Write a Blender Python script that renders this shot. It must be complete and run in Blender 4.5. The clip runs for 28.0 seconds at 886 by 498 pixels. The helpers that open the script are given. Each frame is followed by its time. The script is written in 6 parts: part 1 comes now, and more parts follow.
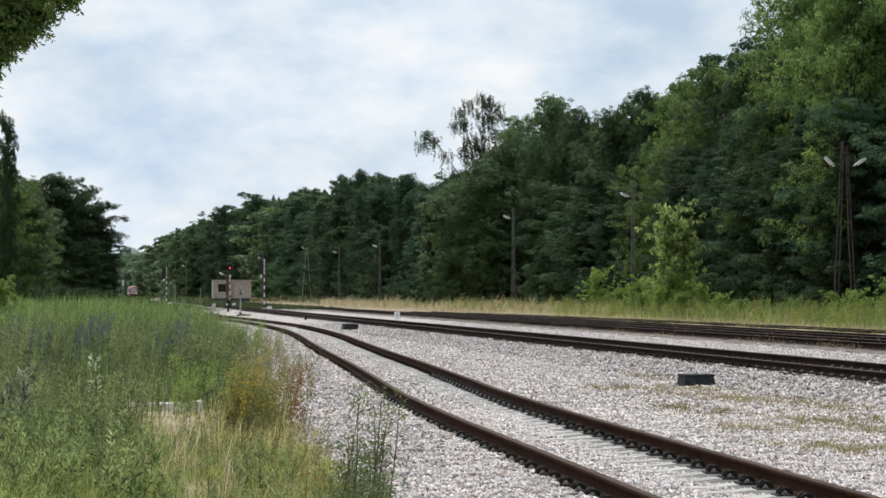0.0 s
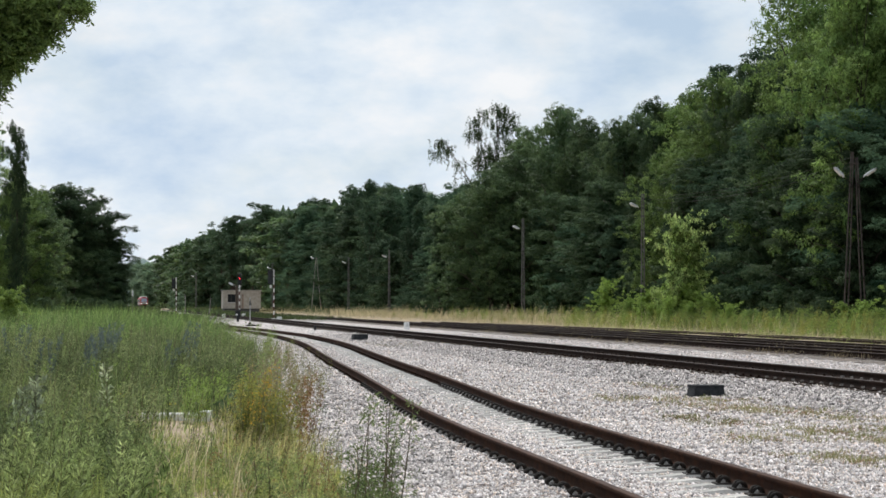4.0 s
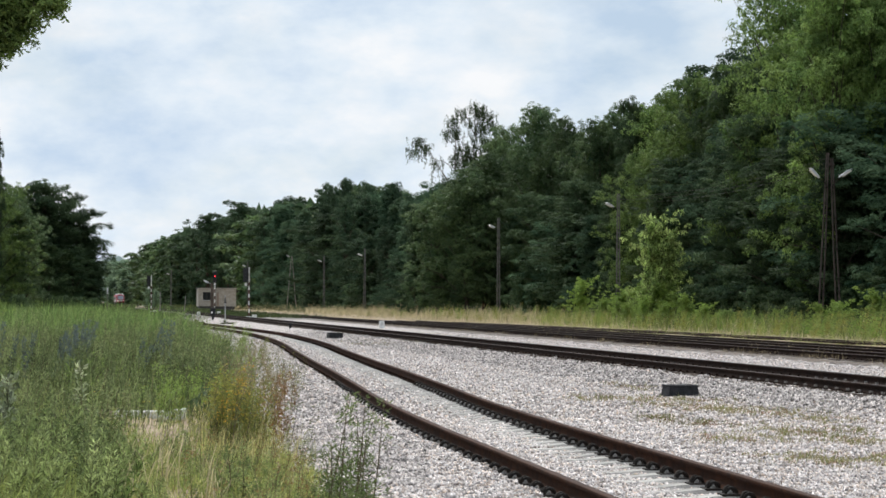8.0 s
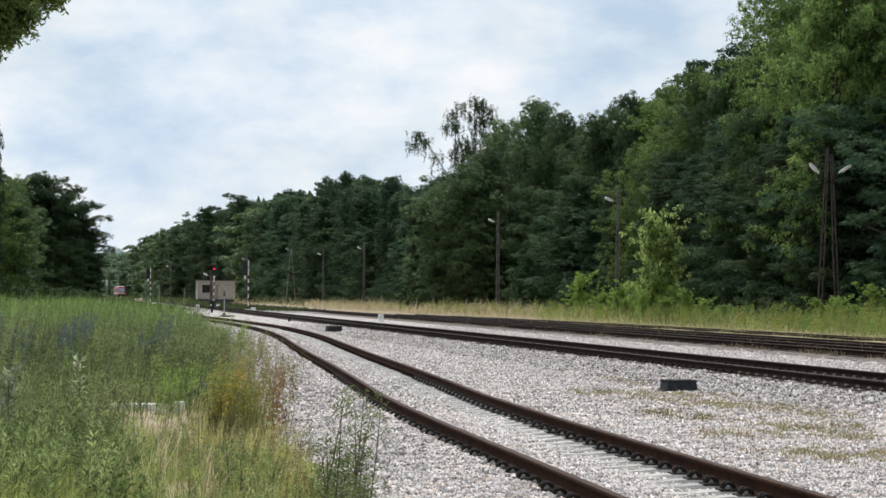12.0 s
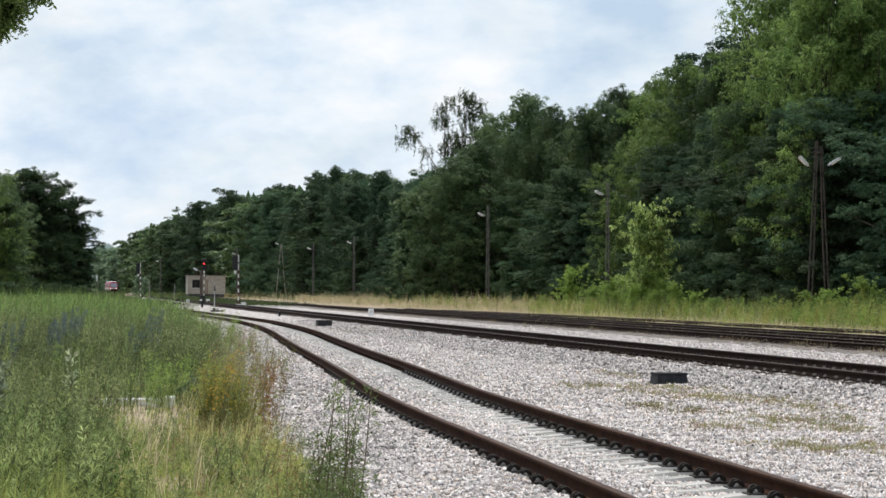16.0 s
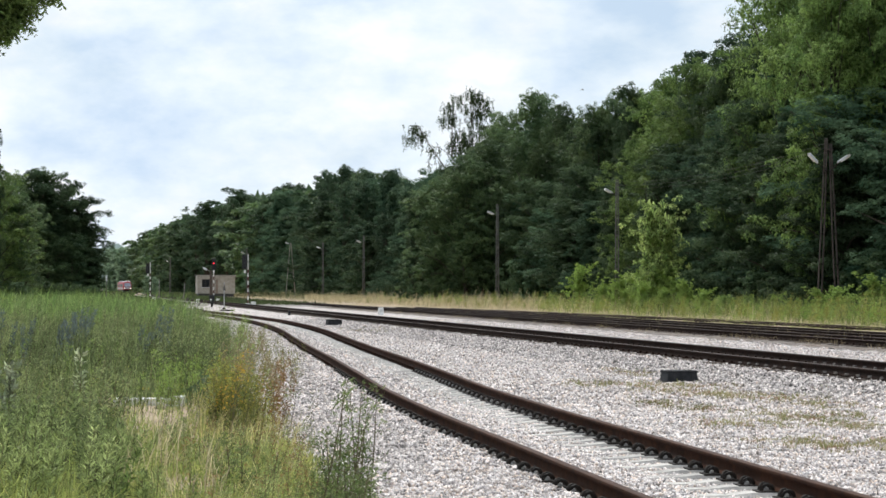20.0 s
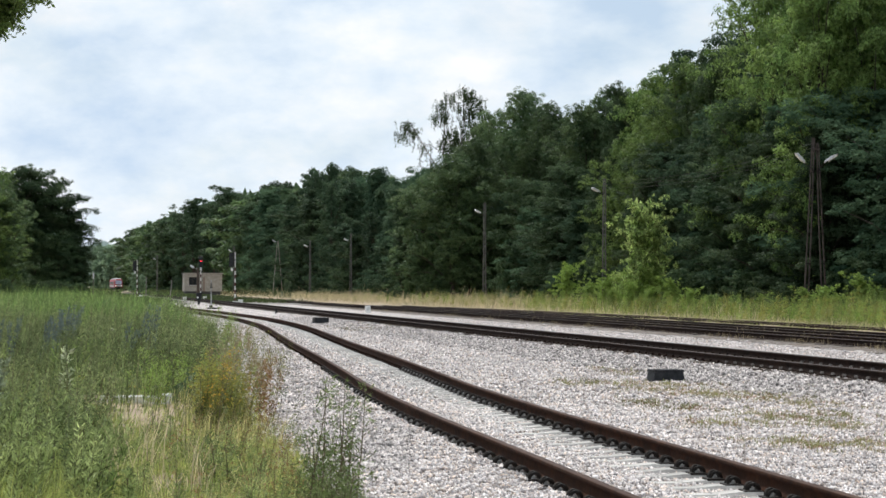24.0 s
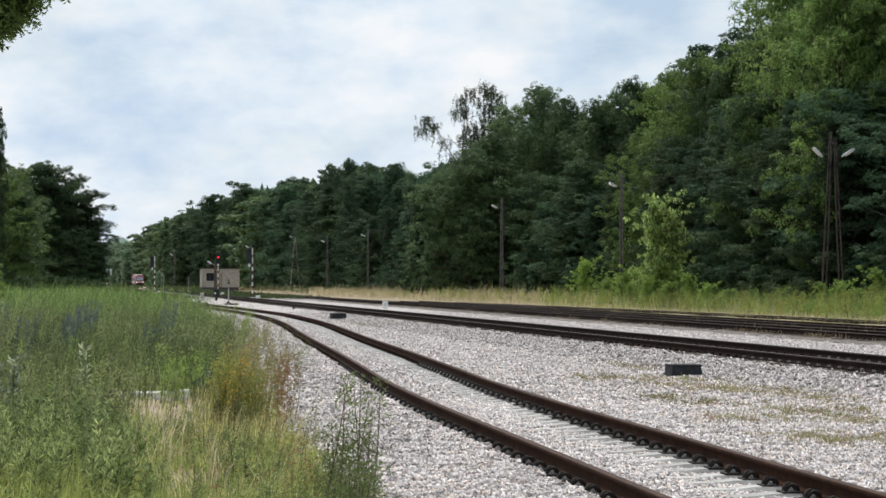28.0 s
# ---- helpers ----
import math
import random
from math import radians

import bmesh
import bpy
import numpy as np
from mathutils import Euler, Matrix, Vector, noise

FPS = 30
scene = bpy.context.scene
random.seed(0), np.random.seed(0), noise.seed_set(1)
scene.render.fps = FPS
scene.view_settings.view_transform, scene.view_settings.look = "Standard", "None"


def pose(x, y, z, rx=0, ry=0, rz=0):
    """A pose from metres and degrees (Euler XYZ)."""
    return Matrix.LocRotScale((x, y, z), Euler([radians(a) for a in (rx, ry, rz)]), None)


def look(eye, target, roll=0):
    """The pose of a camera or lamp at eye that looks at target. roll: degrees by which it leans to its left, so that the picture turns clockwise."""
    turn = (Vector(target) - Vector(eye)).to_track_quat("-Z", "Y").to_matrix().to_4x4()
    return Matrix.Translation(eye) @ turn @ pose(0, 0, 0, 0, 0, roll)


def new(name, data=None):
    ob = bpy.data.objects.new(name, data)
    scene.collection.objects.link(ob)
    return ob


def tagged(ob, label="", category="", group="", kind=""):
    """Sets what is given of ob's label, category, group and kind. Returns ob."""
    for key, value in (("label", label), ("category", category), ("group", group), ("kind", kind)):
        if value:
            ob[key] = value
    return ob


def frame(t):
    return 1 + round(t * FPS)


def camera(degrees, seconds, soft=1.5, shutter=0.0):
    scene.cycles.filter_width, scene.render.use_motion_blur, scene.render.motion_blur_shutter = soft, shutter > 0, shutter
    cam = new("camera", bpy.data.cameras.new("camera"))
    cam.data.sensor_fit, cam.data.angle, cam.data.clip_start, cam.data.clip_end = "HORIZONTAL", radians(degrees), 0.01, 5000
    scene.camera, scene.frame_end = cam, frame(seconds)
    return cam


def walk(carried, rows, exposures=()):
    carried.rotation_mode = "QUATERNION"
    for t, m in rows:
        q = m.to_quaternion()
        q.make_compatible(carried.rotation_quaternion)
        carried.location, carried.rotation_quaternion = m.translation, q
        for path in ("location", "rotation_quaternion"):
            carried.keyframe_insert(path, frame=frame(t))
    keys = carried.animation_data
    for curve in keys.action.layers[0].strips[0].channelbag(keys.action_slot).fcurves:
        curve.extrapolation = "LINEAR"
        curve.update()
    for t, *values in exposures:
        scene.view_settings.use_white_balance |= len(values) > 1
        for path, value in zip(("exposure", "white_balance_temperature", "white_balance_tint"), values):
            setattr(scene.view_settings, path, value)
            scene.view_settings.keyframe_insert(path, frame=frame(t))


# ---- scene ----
cam = camera(20.5, 28.0, soft=1.6)

# seconds, x, z, then the turn about x, y and z in degrees: a hand-held long lens on one spot
PATH = [
    (0, -0.004, 1.599, 91.032, 0.006, -8.204),
    (0.5, 0.006, 1.602, 91.040, -0.068, -8.240),
    (1, 0.003, 1.604, 91.025, -0.120, -8.362),
    (1.5, 0.007, 1.602, 90.994, -0.078, -8.400),
    (2, 0.004, 1.599, 91.055, -0.215, -8.578),
    (2.5, 0.004, 1.599, 91.090, -0.417, -8.601),
    (3, 0.002, 1.600, 91.207, -0.471, -8.601),
    (3.5, -0.007, 1.601, 91.277, 0.066, -7.988),
    (5.5, 0.003, 1.603, 91.194, -0.450, -8.202),
    (6, 0.005, 1.604, 91.142, -0.442, -8.326),
    (6.5, 0.004, 1.603, 91.085, -0.525, -8.348),
    (7, 0.006, 1.603, 91.061, -0.571, -8.463),
    (7.5, 0.006, 1.605, 91.162, -0.539, -8.536),
    (8, 0.002, 1.604, 91.247, -0.290, -8.556),
    (8.5, 0.006, 1.601, 91.274, -0.415, -8.570),
    (9, 0.007, 1.602, 91.206, -0.836, -8.528),
    (9.5, 0.004, 1.603, 91.204, -0.914, -8.782),
    (10, 0.010, 1.601, 91.151, -0.956, -8.604),
    (10.5, 0.007, 1.602, 91.156, -0.908, -8.604),
    (11, 0.006, 1.600, 91.120, -0.816, -8.604),
    (11.5, 0.003, 1.599, 91.089, -0.620, -8.473),
    (12, 0.007, 1.606, 91.101, -0.541, -8.574),
    (12.5, 0.004, 1.602, 91.123, -0.500, -8.702),
    (14.5, 0.006, 1.600, 91.091, -0.367, -8.782),
    (15, 0.008, 1.601, 91.056, -0.346, -8.862),
    (15.5, 0.008, 1.598, 91.007, -0.396, -8.902),
    (16, 0.009, 1.601, 90.964, -0.326, -8.803),
    (16.5, 0.006, 1.597, 90.882, -0.333, -8.735),
    (17, 0.008, 1.600, 90.911, -0.197, -8.591),
    (17.5, 0.004, 1.600, 90.929, -0.153, -8.426),
    (18, 0.007, 1.598, 90.996, -0.127, -8.248),
    (18.5, 0.008, 1.601, 91.026, -0.155, -8.389),
    (19, 0.010, 1.598, 90.936, -0.150, -8.535),
    (19.5, 0.010, 1.599, 90.911, -0.166, -8.633),
    (20, 0.009, 1.600, 90.932, -0.116, -8.578),
    (20.5, 0.010, 1.599, 90.941, 0.017, -8.502),
    (22.5, 0.006, 1.602, 91.039, -0.027, -8.468),
    (23, 0.012, 1.597, 90.917, -0.165, -8.509),
    (23.5, 0.012, 1.603, 90.873, -0.224, -8.713),
    (24, 0.011, 1.602, 90.896, -0.271, -8.879),
    (24.5, 0.009, 1.601, 90.910, -0.201, -8.761),
    (25, 0.011, 1.602, 90.898, -0.213, -8.682),
    (25.5, 0.015, 1.601, 90.848, -0.153, -8.586),
    (26, 0.011, 1.604, 90.837, -0.054, -8.578),
    (26.5, 0.012, 1.598, 90.854, -0.103, -8.555),
    (27, 0.011, 1.603, 90.866, -0.112, -8.516),
    (27.5, 0.009, 1.601, 90.853, -0.110, -8.490),
    (28, 0.010, 1.601, 90.787, -0.129, -8.476),
]
walk(cam, [(t, pose(x, 0, z, rx, ry, rz)) for t, x, z, rx, ry, rz in PATH],
     exposures=[(0.0, -0.09), (1.0, -0.10), (2.0, -0.13), (3.5, -0.12), (6.0, -0.07), (12.0, -0.07), (15.0, -0.04), (18.0, 0.05), (20.0, 0.1),
                (23.0, 0.04), (25.0, 0.0), (28.0, -0.08)])

# ---- sky and sun ----
SUN_ELEV, SUN_AZ = radians(58), radians(-12)   # azimuth from +Y (along the line) towards +X
world = bpy.data.worlds.new("sky")
scene.world = world
world.use_nodes = True


def build_sky():
    nt = world.node_tree
    nt.nodes.clear()
    N = nt.nodes.new
    out, bg = N("ShaderNodeOutputWorld"), N("ShaderNodeBackground")
    sky = N("ShaderNodeTexSky")
    sky.sky_type = "NISHITA"
    sky.sun_disc = False
    sky.sun_elevation, sky.sun_rotation = SUN_ELEV, SUN_AZ
    sky.air_density, sky.dust_density, sky.ozone_density = 1.0, 0.15, 2.5
    co, mp = N("ShaderNodeTexCoord"), N("ShaderNodeMapping")
    mp.inputs["Scale"].default_value = (13, 13, 25)
    mp.inputs["Location"].default_value = (3.1, 0.4, 1.7)
    n1, n2 = N("ShaderNodeTexNoise"), N("ShaderNodeTexNoise")
    n1.inputs["Scale"].default_value, n1.inputs["Detail"].default_value = 1.1, 7
    n1.inputs["Roughness"].default_value = 0.52
    n2.inputs["Scale"].default_value, n2.inputs["Detail"].default_value = 1.35, 8
    n2.inputs["Roughness"].default_value = 0.57
    r1, r2 = N("ShaderNodeValToRGB"), N("ShaderNodeValToRGB")
    r1.color_ramp.elements[0].position, r1.color_ramp.elements[1].position = 0.38, 0.58
    r1.color_ramp.elements[0].color = (0.80, 0.80, 0.80, 1)
    r2.color_ramp.elements[0].position, r2.color_ramp.elements[1].position = 0.30, 0.66
    r2.color_ramp.elements[0].color = (0.60, 0.735, 0.905, 1)
    r2.color_ramp.elements[1].color = (*CLOUD, 1)
    mid = r2.color_ramp.elements.new(0.49)
    mid.color = (0.80, 0.895, 0.99, 1)
    amt = N("ShaderNodeVectorMath")
    amt.operation = "SCALE"
    amt.inputs["Scale"].default_value = SKY_GAIN
    mix = N("ShaderNodeMix")
    mix.data_type = "RGBA"
    L = nt.links.new
    L(co.outputs["Generated"], mp.inputs["Vector"])
    for n in (n1, n2):
        L(mp.outputs["Vector"], n.inputs["Vector"])
    L(n1.outputs["Fac"], r1.inputs["Fac"])
    lump, warp, low, add = N("ShaderNodeTexVoronoi"), N("ShaderNodeMix"), N("ShaderNodeMath"), N("ShaderNodeMath")
    lump.feature = "SMOOTH_F1"
    lump.inputs["Scale"].default_value, lump.inputs["Detail"].default_value, lump.inputs["Smoothness"].default_value = 1.5, 2.0, 0.6
    warp.data_type = "VECTOR"
    warp.inputs["Factor"].default_value = 0.22
    low.operation, add.operation = "MULTIPLY_ADD", "ADD"
    low.inputs[1].default_value, low.inputs[2].default_value = -0.20, 0.155
    L(mp.outputs["Vector"], warp.inputs["A"])
    L(n2.outputs["Color"], warp.inputs["B"])
    L(warp.outputs["Result"], lump.inputs["Vector"])
    L(lump.outputs["Distance"], low.inputs[0])
    L(n2.outputs["Fac"], add.inputs[0])
    L(low.outputs["Value"], add.inputs[1])
    L(add.outputs["Value"], r2.inputs["Fac"])
    L(sky.outputs["Color"], amt.inputs[0])
    L(r1.outputs["Color"], mix.inputs["Factor"])
    L(amt.outputs["Vector"], mix.inputs["A"])
    L(r2.outputs["Color"], mix.inputs["B"])
    L(mix.outputs["Result"], bg.inputs["Color"])
    bg.inputs["Strength"].default_value = 1.0
    L(bg.outputs["Background"], out.inputs["Surface"])


CLOUD = (0.985, 1.005, 1.03)
SKY_GAIN = 0.075
build_sky()
sun = new("sun", bpy.data.lights.new("sun", "SUN"))
sun.data.energy, sun.data.angle, sun.data.color = 3.4, radians(0.55), (1.0, 0.96, 0.90)
sun.matrix_world = look((math.sin(SUN_AZ) * math.cos(SUN_ELEV) * 50, math.cos(SUN_AZ) * math.cos(SUN_ELEV) * 50,
                         math.sin(SUN_ELEV) * 50), (0, 0, 0))

# ---- materials ----


def material(name, a, b, scale=8.0, rough=0.8, metal=0.0, bump=0.0, bump_scale=60.0, island=0.0, obj=0.0,
             translucent=0.0, glow=0.0, detail=5.0, spec=0.5, stains=0.0, tint=None):
    """Two colours mixed by noise at two scales; island and obj vary the brightness piece by piece."""
    m = bpy.data.materials.new(name)
    m.use_nodes = True
    nt = m.node_tree
    N, L = nt.nodes.new, nt.links.new
    p = nt.nodes["Principled BSDF"]
    p.inputs["Roughness"].default_value, p.inputs["Metallic"].default_value = rough, metal
    p.inputs["Specular IOR Level"].default_value = spec
    co = N("ShaderNodeTexCoord")
    n1 = N("ShaderNodeTexNoise")
    n1.inputs["Scale"].default_value, n1.inputs["Detail"].default_value = scale, detail
    L(co.outputs["Object"], n1.inputs["Vector"])
    ramp = N("ShaderNodeValToRGB")
    ramp.color_ramp.elements[0].position, ramp.color_ramp.elements[1].position = 0.32, 0.68
    ramp.color_ramp.elements[0].color, ramp.color_ramp.elements[1].color = (*a, 1), (*b, 1)
    L(n1.outputs["Fac"], ramp.inputs["Fac"])
    col = ramp.outputs["Color"]

    def scaled(col, value, low, high):
        mr, ml = N("ShaderNodeMapRange"), N("ShaderNodeVectorMath")
        mr.inputs["To Min"].default_value, mr.inputs["To Max"].default_value = low, high
        ml.operation = "SCALE"
        L(value, mr.inputs["Value"])
        L(col, ml.inputs[0])
        L(mr.outputs["Result"], ml.inputs["Scale"])
        return ml.outputs["Vector"]
    if tint:
        # every few pieces lean to another hue
        ml, fr, st, mx = N("ShaderNodeMath"), N("ShaderNodeMath"), N("ShaderNodeMapRange"), N("ShaderNodeMix")
        ml.operation, fr.operation, mx.data_type = "MULTIPLY", "FRACT", "RGBA"
        ml.inputs[1].default_value = 37.7
        st.inputs["From Min"].default_value = 0.55
        st.inputs["To Max"].default_value = 0.75
        mx.inputs["B"].default_value = (*tint, 1)
        L(N("ShaderNodeNewGeometry").outputs["Random Per Island"], ml.inputs[0])
        L(ml.outputs["Value"], fr.inputs[0])
        L(fr.outputs["Value"], st.inputs["Value"])
        L(st.outputs["Result"], mx.inputs["Factor"])
        L(col, mx.inputs["A"])
        col = mx.outputs["Result"]
    if island:
        col = scaled(col, N("ShaderNodeNewGeometry").outputs["Random Per Island"], 1 - island, 1 + island)
    if obj:
        col = scaled(col, N("ShaderNodeObjectInfo").outputs["Random"], 1 - obj, 1 + obj)
    if stains:
        n2 = N("ShaderNodeTexNoise")
        n2.inputs["Scale"].default_value, n2.inputs["Detail"].default_value = scale * 0.17, 4
        L(co.outputs["Object"], n2.inputs["Vector"])
        col = scaled(col, n2.outputs["Fac"], 1 - stains, 1 + stains)
    L(col, p.inputs["Base Color"])
    if bump:
        n3, bp = N("ShaderNodeTexNoise"), N("ShaderNodeBump")
        n3.inputs["Scale"].default_value, n3.inputs["Detail"].default_value = bump_scale, 6
        bp.inputs["Strength"].default_value, bp.inputs["Distance"].default_value = bump, 0.02
        L(co.outputs["Object"], n3.inputs["Vector"])
        L(n3.outputs["Fac"], bp.inputs["Height"])
        L(bp.outputs["Normal"], p.inputs["Normal"])
    if translucent:
        tr, mx = N("ShaderNodeBsdfTranslucent"), N("ShaderNodeMixShader")
        mx.inputs["Fac"].default_value = translucent
        L(col, tr.inputs["Color"])
        L(p.outputs["BSDF"], mx.inputs[1])
        L(tr.outputs["BSDF"], mx.inputs[2])
        L(mx.outputs["Shader"], nt.nodes["Material Output"].inputs["Surface"])
    if glow:
        p.inputs["Emission Color"].default_value = (*b, 1)
        p.inputs["Emission Strength"].default_value = glow
    return m


def bed_material(name, cols, size, dirt, dirt_amount):
    """Crushed stone: a cell pattern of stones of several greys, dusty patches over it."""
    m = bpy.data.materials.new(name)
    m.use_nodes = True
    nt = m.node_tree
    N, L = nt.nodes.new, nt.links.new
    p = nt.nodes["Principled BSDF"]
    p.inputs["Roughness"].default_value = 0.9
    co, vo, rp = N("ShaderNodeTexCoord"), N("ShaderNodeTexVoronoi"), N("ShaderNodeValToRGB")
    vo.inputs["Scale"].default_value = 1 / size
    L(co.outputs["Object"], vo.inputs["Vector"])
    while len(rp.color_ramp.elements) < len(cols):
        rp.color_ramp.elements.new(0.5)
    for i, c in enumerate(cols):
        rp.color_ramp.elements[i].position = i / (len(cols) - 1)
        rp.color_ramp.elements[i].color = (*c, 1)
    sp = N("ShaderNodeSeparateColor")
    L(vo.outputs["Color"], sp.inputs["Color"])
    L(sp.outputs["Red"], rp.inputs["Fac"])
    n = N("ShaderNodeTexNoise")
    n.inputs["Scale"].default_value, n.inputs["Detail"].default_value = 0.35, 6
    L(co.outputs["Object"], n.inputs["Vector"])
    mr = N("ShaderNodeMapRange")
    mr.inputs["From Min"].default_value, mr.inputs["From Max"].default_value = 0.5, 0.75
    mr.inputs["To Max"].default_value = dirt_amount
    L(n.outputs["Fac"], mr.inputs["Value"])
    mix = N("ShaderNodeMix")
    mix.data_type = "RGBA"
    mix.inputs["B"].default_value = (*dirt, 1)
    L(mr.outputs["Result"], mix.inputs["Factor"])
    L(rp.outputs["Color"], mix.inputs["A"])
    L(mix.outputs["Result"], p.inputs["Base Color"])
    bp = N("ShaderNodeBump")
    bp.inputs["Strength"].default_value, bp.inputs["Distance"].default_value = 0.9, size * 0.6
    bp.invert = True
    L(vo.outputs["Distance"], bp.inputs["Height"])
    L(bp.outputs["Normal"], p.inputs["Normal"])
    return m


STONE_COLS = [(0.12, 0.11, 0.108), (0.355, 0.32, 0.308), (0.53, 0.485, 0.465), (0.70, 0.645, 0.62)]
M_BED = bed_material("crushed_stone", STONE_COLS, 0.055, (0.42, 0.37, 0.32), 0.55)
M_BED_OLD = bed_material("old_crushed_stone", [(0.05, 0.040, 0.033), (0.12, 0.10, 0.083), (0.24, 0.205, 0.18)], 0.055,
                         (0.17, 0.12, 0.08), 0.8)
M_BED_FAR = bed_material("grey_old_stone", [(0.10, 0.09, 0.08), (0.20, 0.185, 0.17), (0.34, 0.315, 0.295)], 0.055, (0.24, 0.21, 0.15), 0.6)
M_STONE = material("ballast_stone", (0.470, 0.432, 0.422), (0.725, 0.678, 0.664), 9, 0.9, island=0.68, bump=0.3, bump_scale=90, tint=(0.56, 0.43, 0.33))
M_SOIL = material("sandy_soil", (0.24, 0.18, 0.12), (0.44, 0.345, 0.25), 1.7, 0.95, bump=0.6, bump_scale=14, stains=0.35)
M_RUST = material("rusty_rail", (0.018, 0.0068, 0.0034), (0.050, 0.0190, 0.0082), 6, 0.88, 0.0, bump=0.25, bump_scale=45, stains=0.4, spec=0.10)
M_RUST_DARK = material("dark_rail", (0.011, 0.0060, 0.0040), (0.028, 0.0145, 0.0095), 6, 0.88, bump=0.25, bump_scale=45, stains=0.4, spec=0.10)
M_HEAD_DARK = material("dark_rail_head", (0.026, 0.016, 0.012), (0.054, 0.035, 0.026), 3, 0.6, spec=0.2)
M_HEAD = material("rail_head", (0.036, 0.016, 0.009), (0.070, 0.034, 0.020), 3, 0.7, 0.0, spec=0.15)
M_CONC = material("sleeper_concrete", (0.35, 0.335, 0.31), (0.50, 0.48, 0.45), 7, 0.9, bump=0.35, bump_scale=50, obj=0.18, stains=0.3)
M_WOOD = material("old_timber", (0.030, 0.020, 0.014), (0.080, 0.056, 0.040), 7, 0.9, bump=0.4, bump_scale=40, obj=0.3)
M_IRON = material("dark_iron", (0.008, 0.007, 0.006), (0.032, 0.025, 0.021), 22, 0.75, 0.0, bump=0.2, spec=0.2)
M_BLACK = material("black_plastic", (0.010, 0.0105, 0.012), (0.028, 0.029, 0.032), 9, 0.65, bump=0.15, stains=0.4, spec=0.2)
M_WHITE = material("white_paint", (0.66, 0.65, 0.62), (0.82, 0.81, 0.78), 5, 0.6, stains=0.25)
M_RED = material("red_paint", (0.24, 0.016, 0.026), (0.36, 0.032, 0.045), 5, 0.5, stains=0.2)
M_SIGRED = material("signal_red_lens", (0.8, 0.02, 0.03), (1.0, 0.03, 0.05), 5, 0.3, glow=2.4)
M_STEEL = material("galvanised_steel", (0.30, 0.31, 0.31), (0.46, 0.47, 0.47), 6, 0.5, 0.5, stains=0.25)
M_POLE = material("weathered_pole_concrete", (0.085, 0.082, 0.075), (0.15, 0.145, 0.135), 5, 0.9, bump=0.3, stains=0.3)
M_POLEWOOD = material("brown_pole_timber", (0.036, 0.029, 0.025), (0.080, 0.064, 0.055), 4, 0.9, bump=0.4, stains=0.3)
M_LAMP = material("lamp_housing", (0.46, 0.48, 0.50), (0.64, 0.66, 0.68), 5, 0.35, 0.1)
M_WALL = material("pale_plaster", (0.30, 0.27, 0.22), (0.42, 0.38, 0.32), 2.2, 0.9, bump=0.2, stains=0.25)
M_DARKGLASS = material("dark_window_glass", (0.012, 0.014, 0.016), (0.03, 0.032, 0.035), 2, 0.08)
M_TAR = material("roof_felt", (0.05, 0.048, 0.045), (0.12, 0.115, 0.11), 4, 0.9)
M_SLAB = material("pale_concrete_slab", (0.52, 0.52, 0.51), (0.70, 0.70, 0.69), 7, 0.85, bump=0.3, stains=0.25)
M_BARK = material("bark", (0.030, 0.024, 0.018), (0.075, 0.060, 0.045), 9, 0.95, bump=0.6, bump_scale=20)
M_BIRCHBARK = material("birch_bark", (0.08, 0.075, 0.07), (0.42, 0.40, 0.37), 3.5, 0.9, bump=0.2)
M_PINEBARK = material("pine_bark", (0.032, 0.022, 0.016), (0.07, 0.045, 0.032), 6, 0.95, bump=0.5, bump_scale=15)


def leafy(name, a, b, island=0.38, obj=0.20, rough=0.62, tr=0.40, grain=0.45, spec=0.2, stains=0.0):
    return material(name, a, b, grain, rough, island=island, obj=obj, translucent=tr, detail=4, spec=spec, stains=stains)


M_LEAF = leafy("broad_leaves", (0.048, 0.092, 0.042), (0.150, 0.218, 0.088), island=0.40, obj=0.30, tr=0.46, rough=0.5, spec=0.2)
# darker copy for low trees and undergrowth: the wood's shade put into the colour
M_LEAF_D = leafy("dark_leaves", (0.034, 0.066, 0.034), (0.094, 0.142, 0.066), island=0.36, obj=0.28, tr=0.46, rough=0.6, spec=0.10)
# lighter copy for crowns that catch the sun: light put into the colour
M_LEAF_M = leafy("mid_green_leaves", (0.076, 0.140, 0.040), (0.235, 0.335, 0.098), island=0.50, obj=0.25, tr=0.42, rough=0.55, spec=0.16)
# bluish tone of this dull green stands in for haze over the far wood
M_LEAF_F = leafy("dull_dense_leaves", (0.038, 0.080, 0.048), (0.106, 0.168, 0.094), island=0.22, obj=0.36, tr=0.48, rough=0.75, spec=0.05)
M_LEAF_L = leafy("light_leaves", (0.165, 0.265, 0.052), (0.300, 0.410, 0.105))
M_LEAF_S = leafy("sapling_leaves", (0.13, 0.21, 0.06), (0.40, 0.49, 0.18), tr=0.5, island=0.75)
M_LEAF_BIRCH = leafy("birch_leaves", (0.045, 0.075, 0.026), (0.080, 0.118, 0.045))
# haze over the distance is put into this pale bluish leaf colour
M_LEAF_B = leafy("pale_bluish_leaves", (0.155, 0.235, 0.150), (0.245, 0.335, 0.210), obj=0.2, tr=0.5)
M_SPRUCE = leafy("spruce_needles", (0.038, 0.074, 0.042), (0.082, 0.130, 0.066), island=0.3, obj=0.3, tr=0.3, rough=0.6, spec=0.08)
M_NEEDLE = leafy("pine_needles", (0.042, 0.080, 0.042), (0.078, 0.126, 0.062), tr=0.25, rough=0.6, spec=0.08)
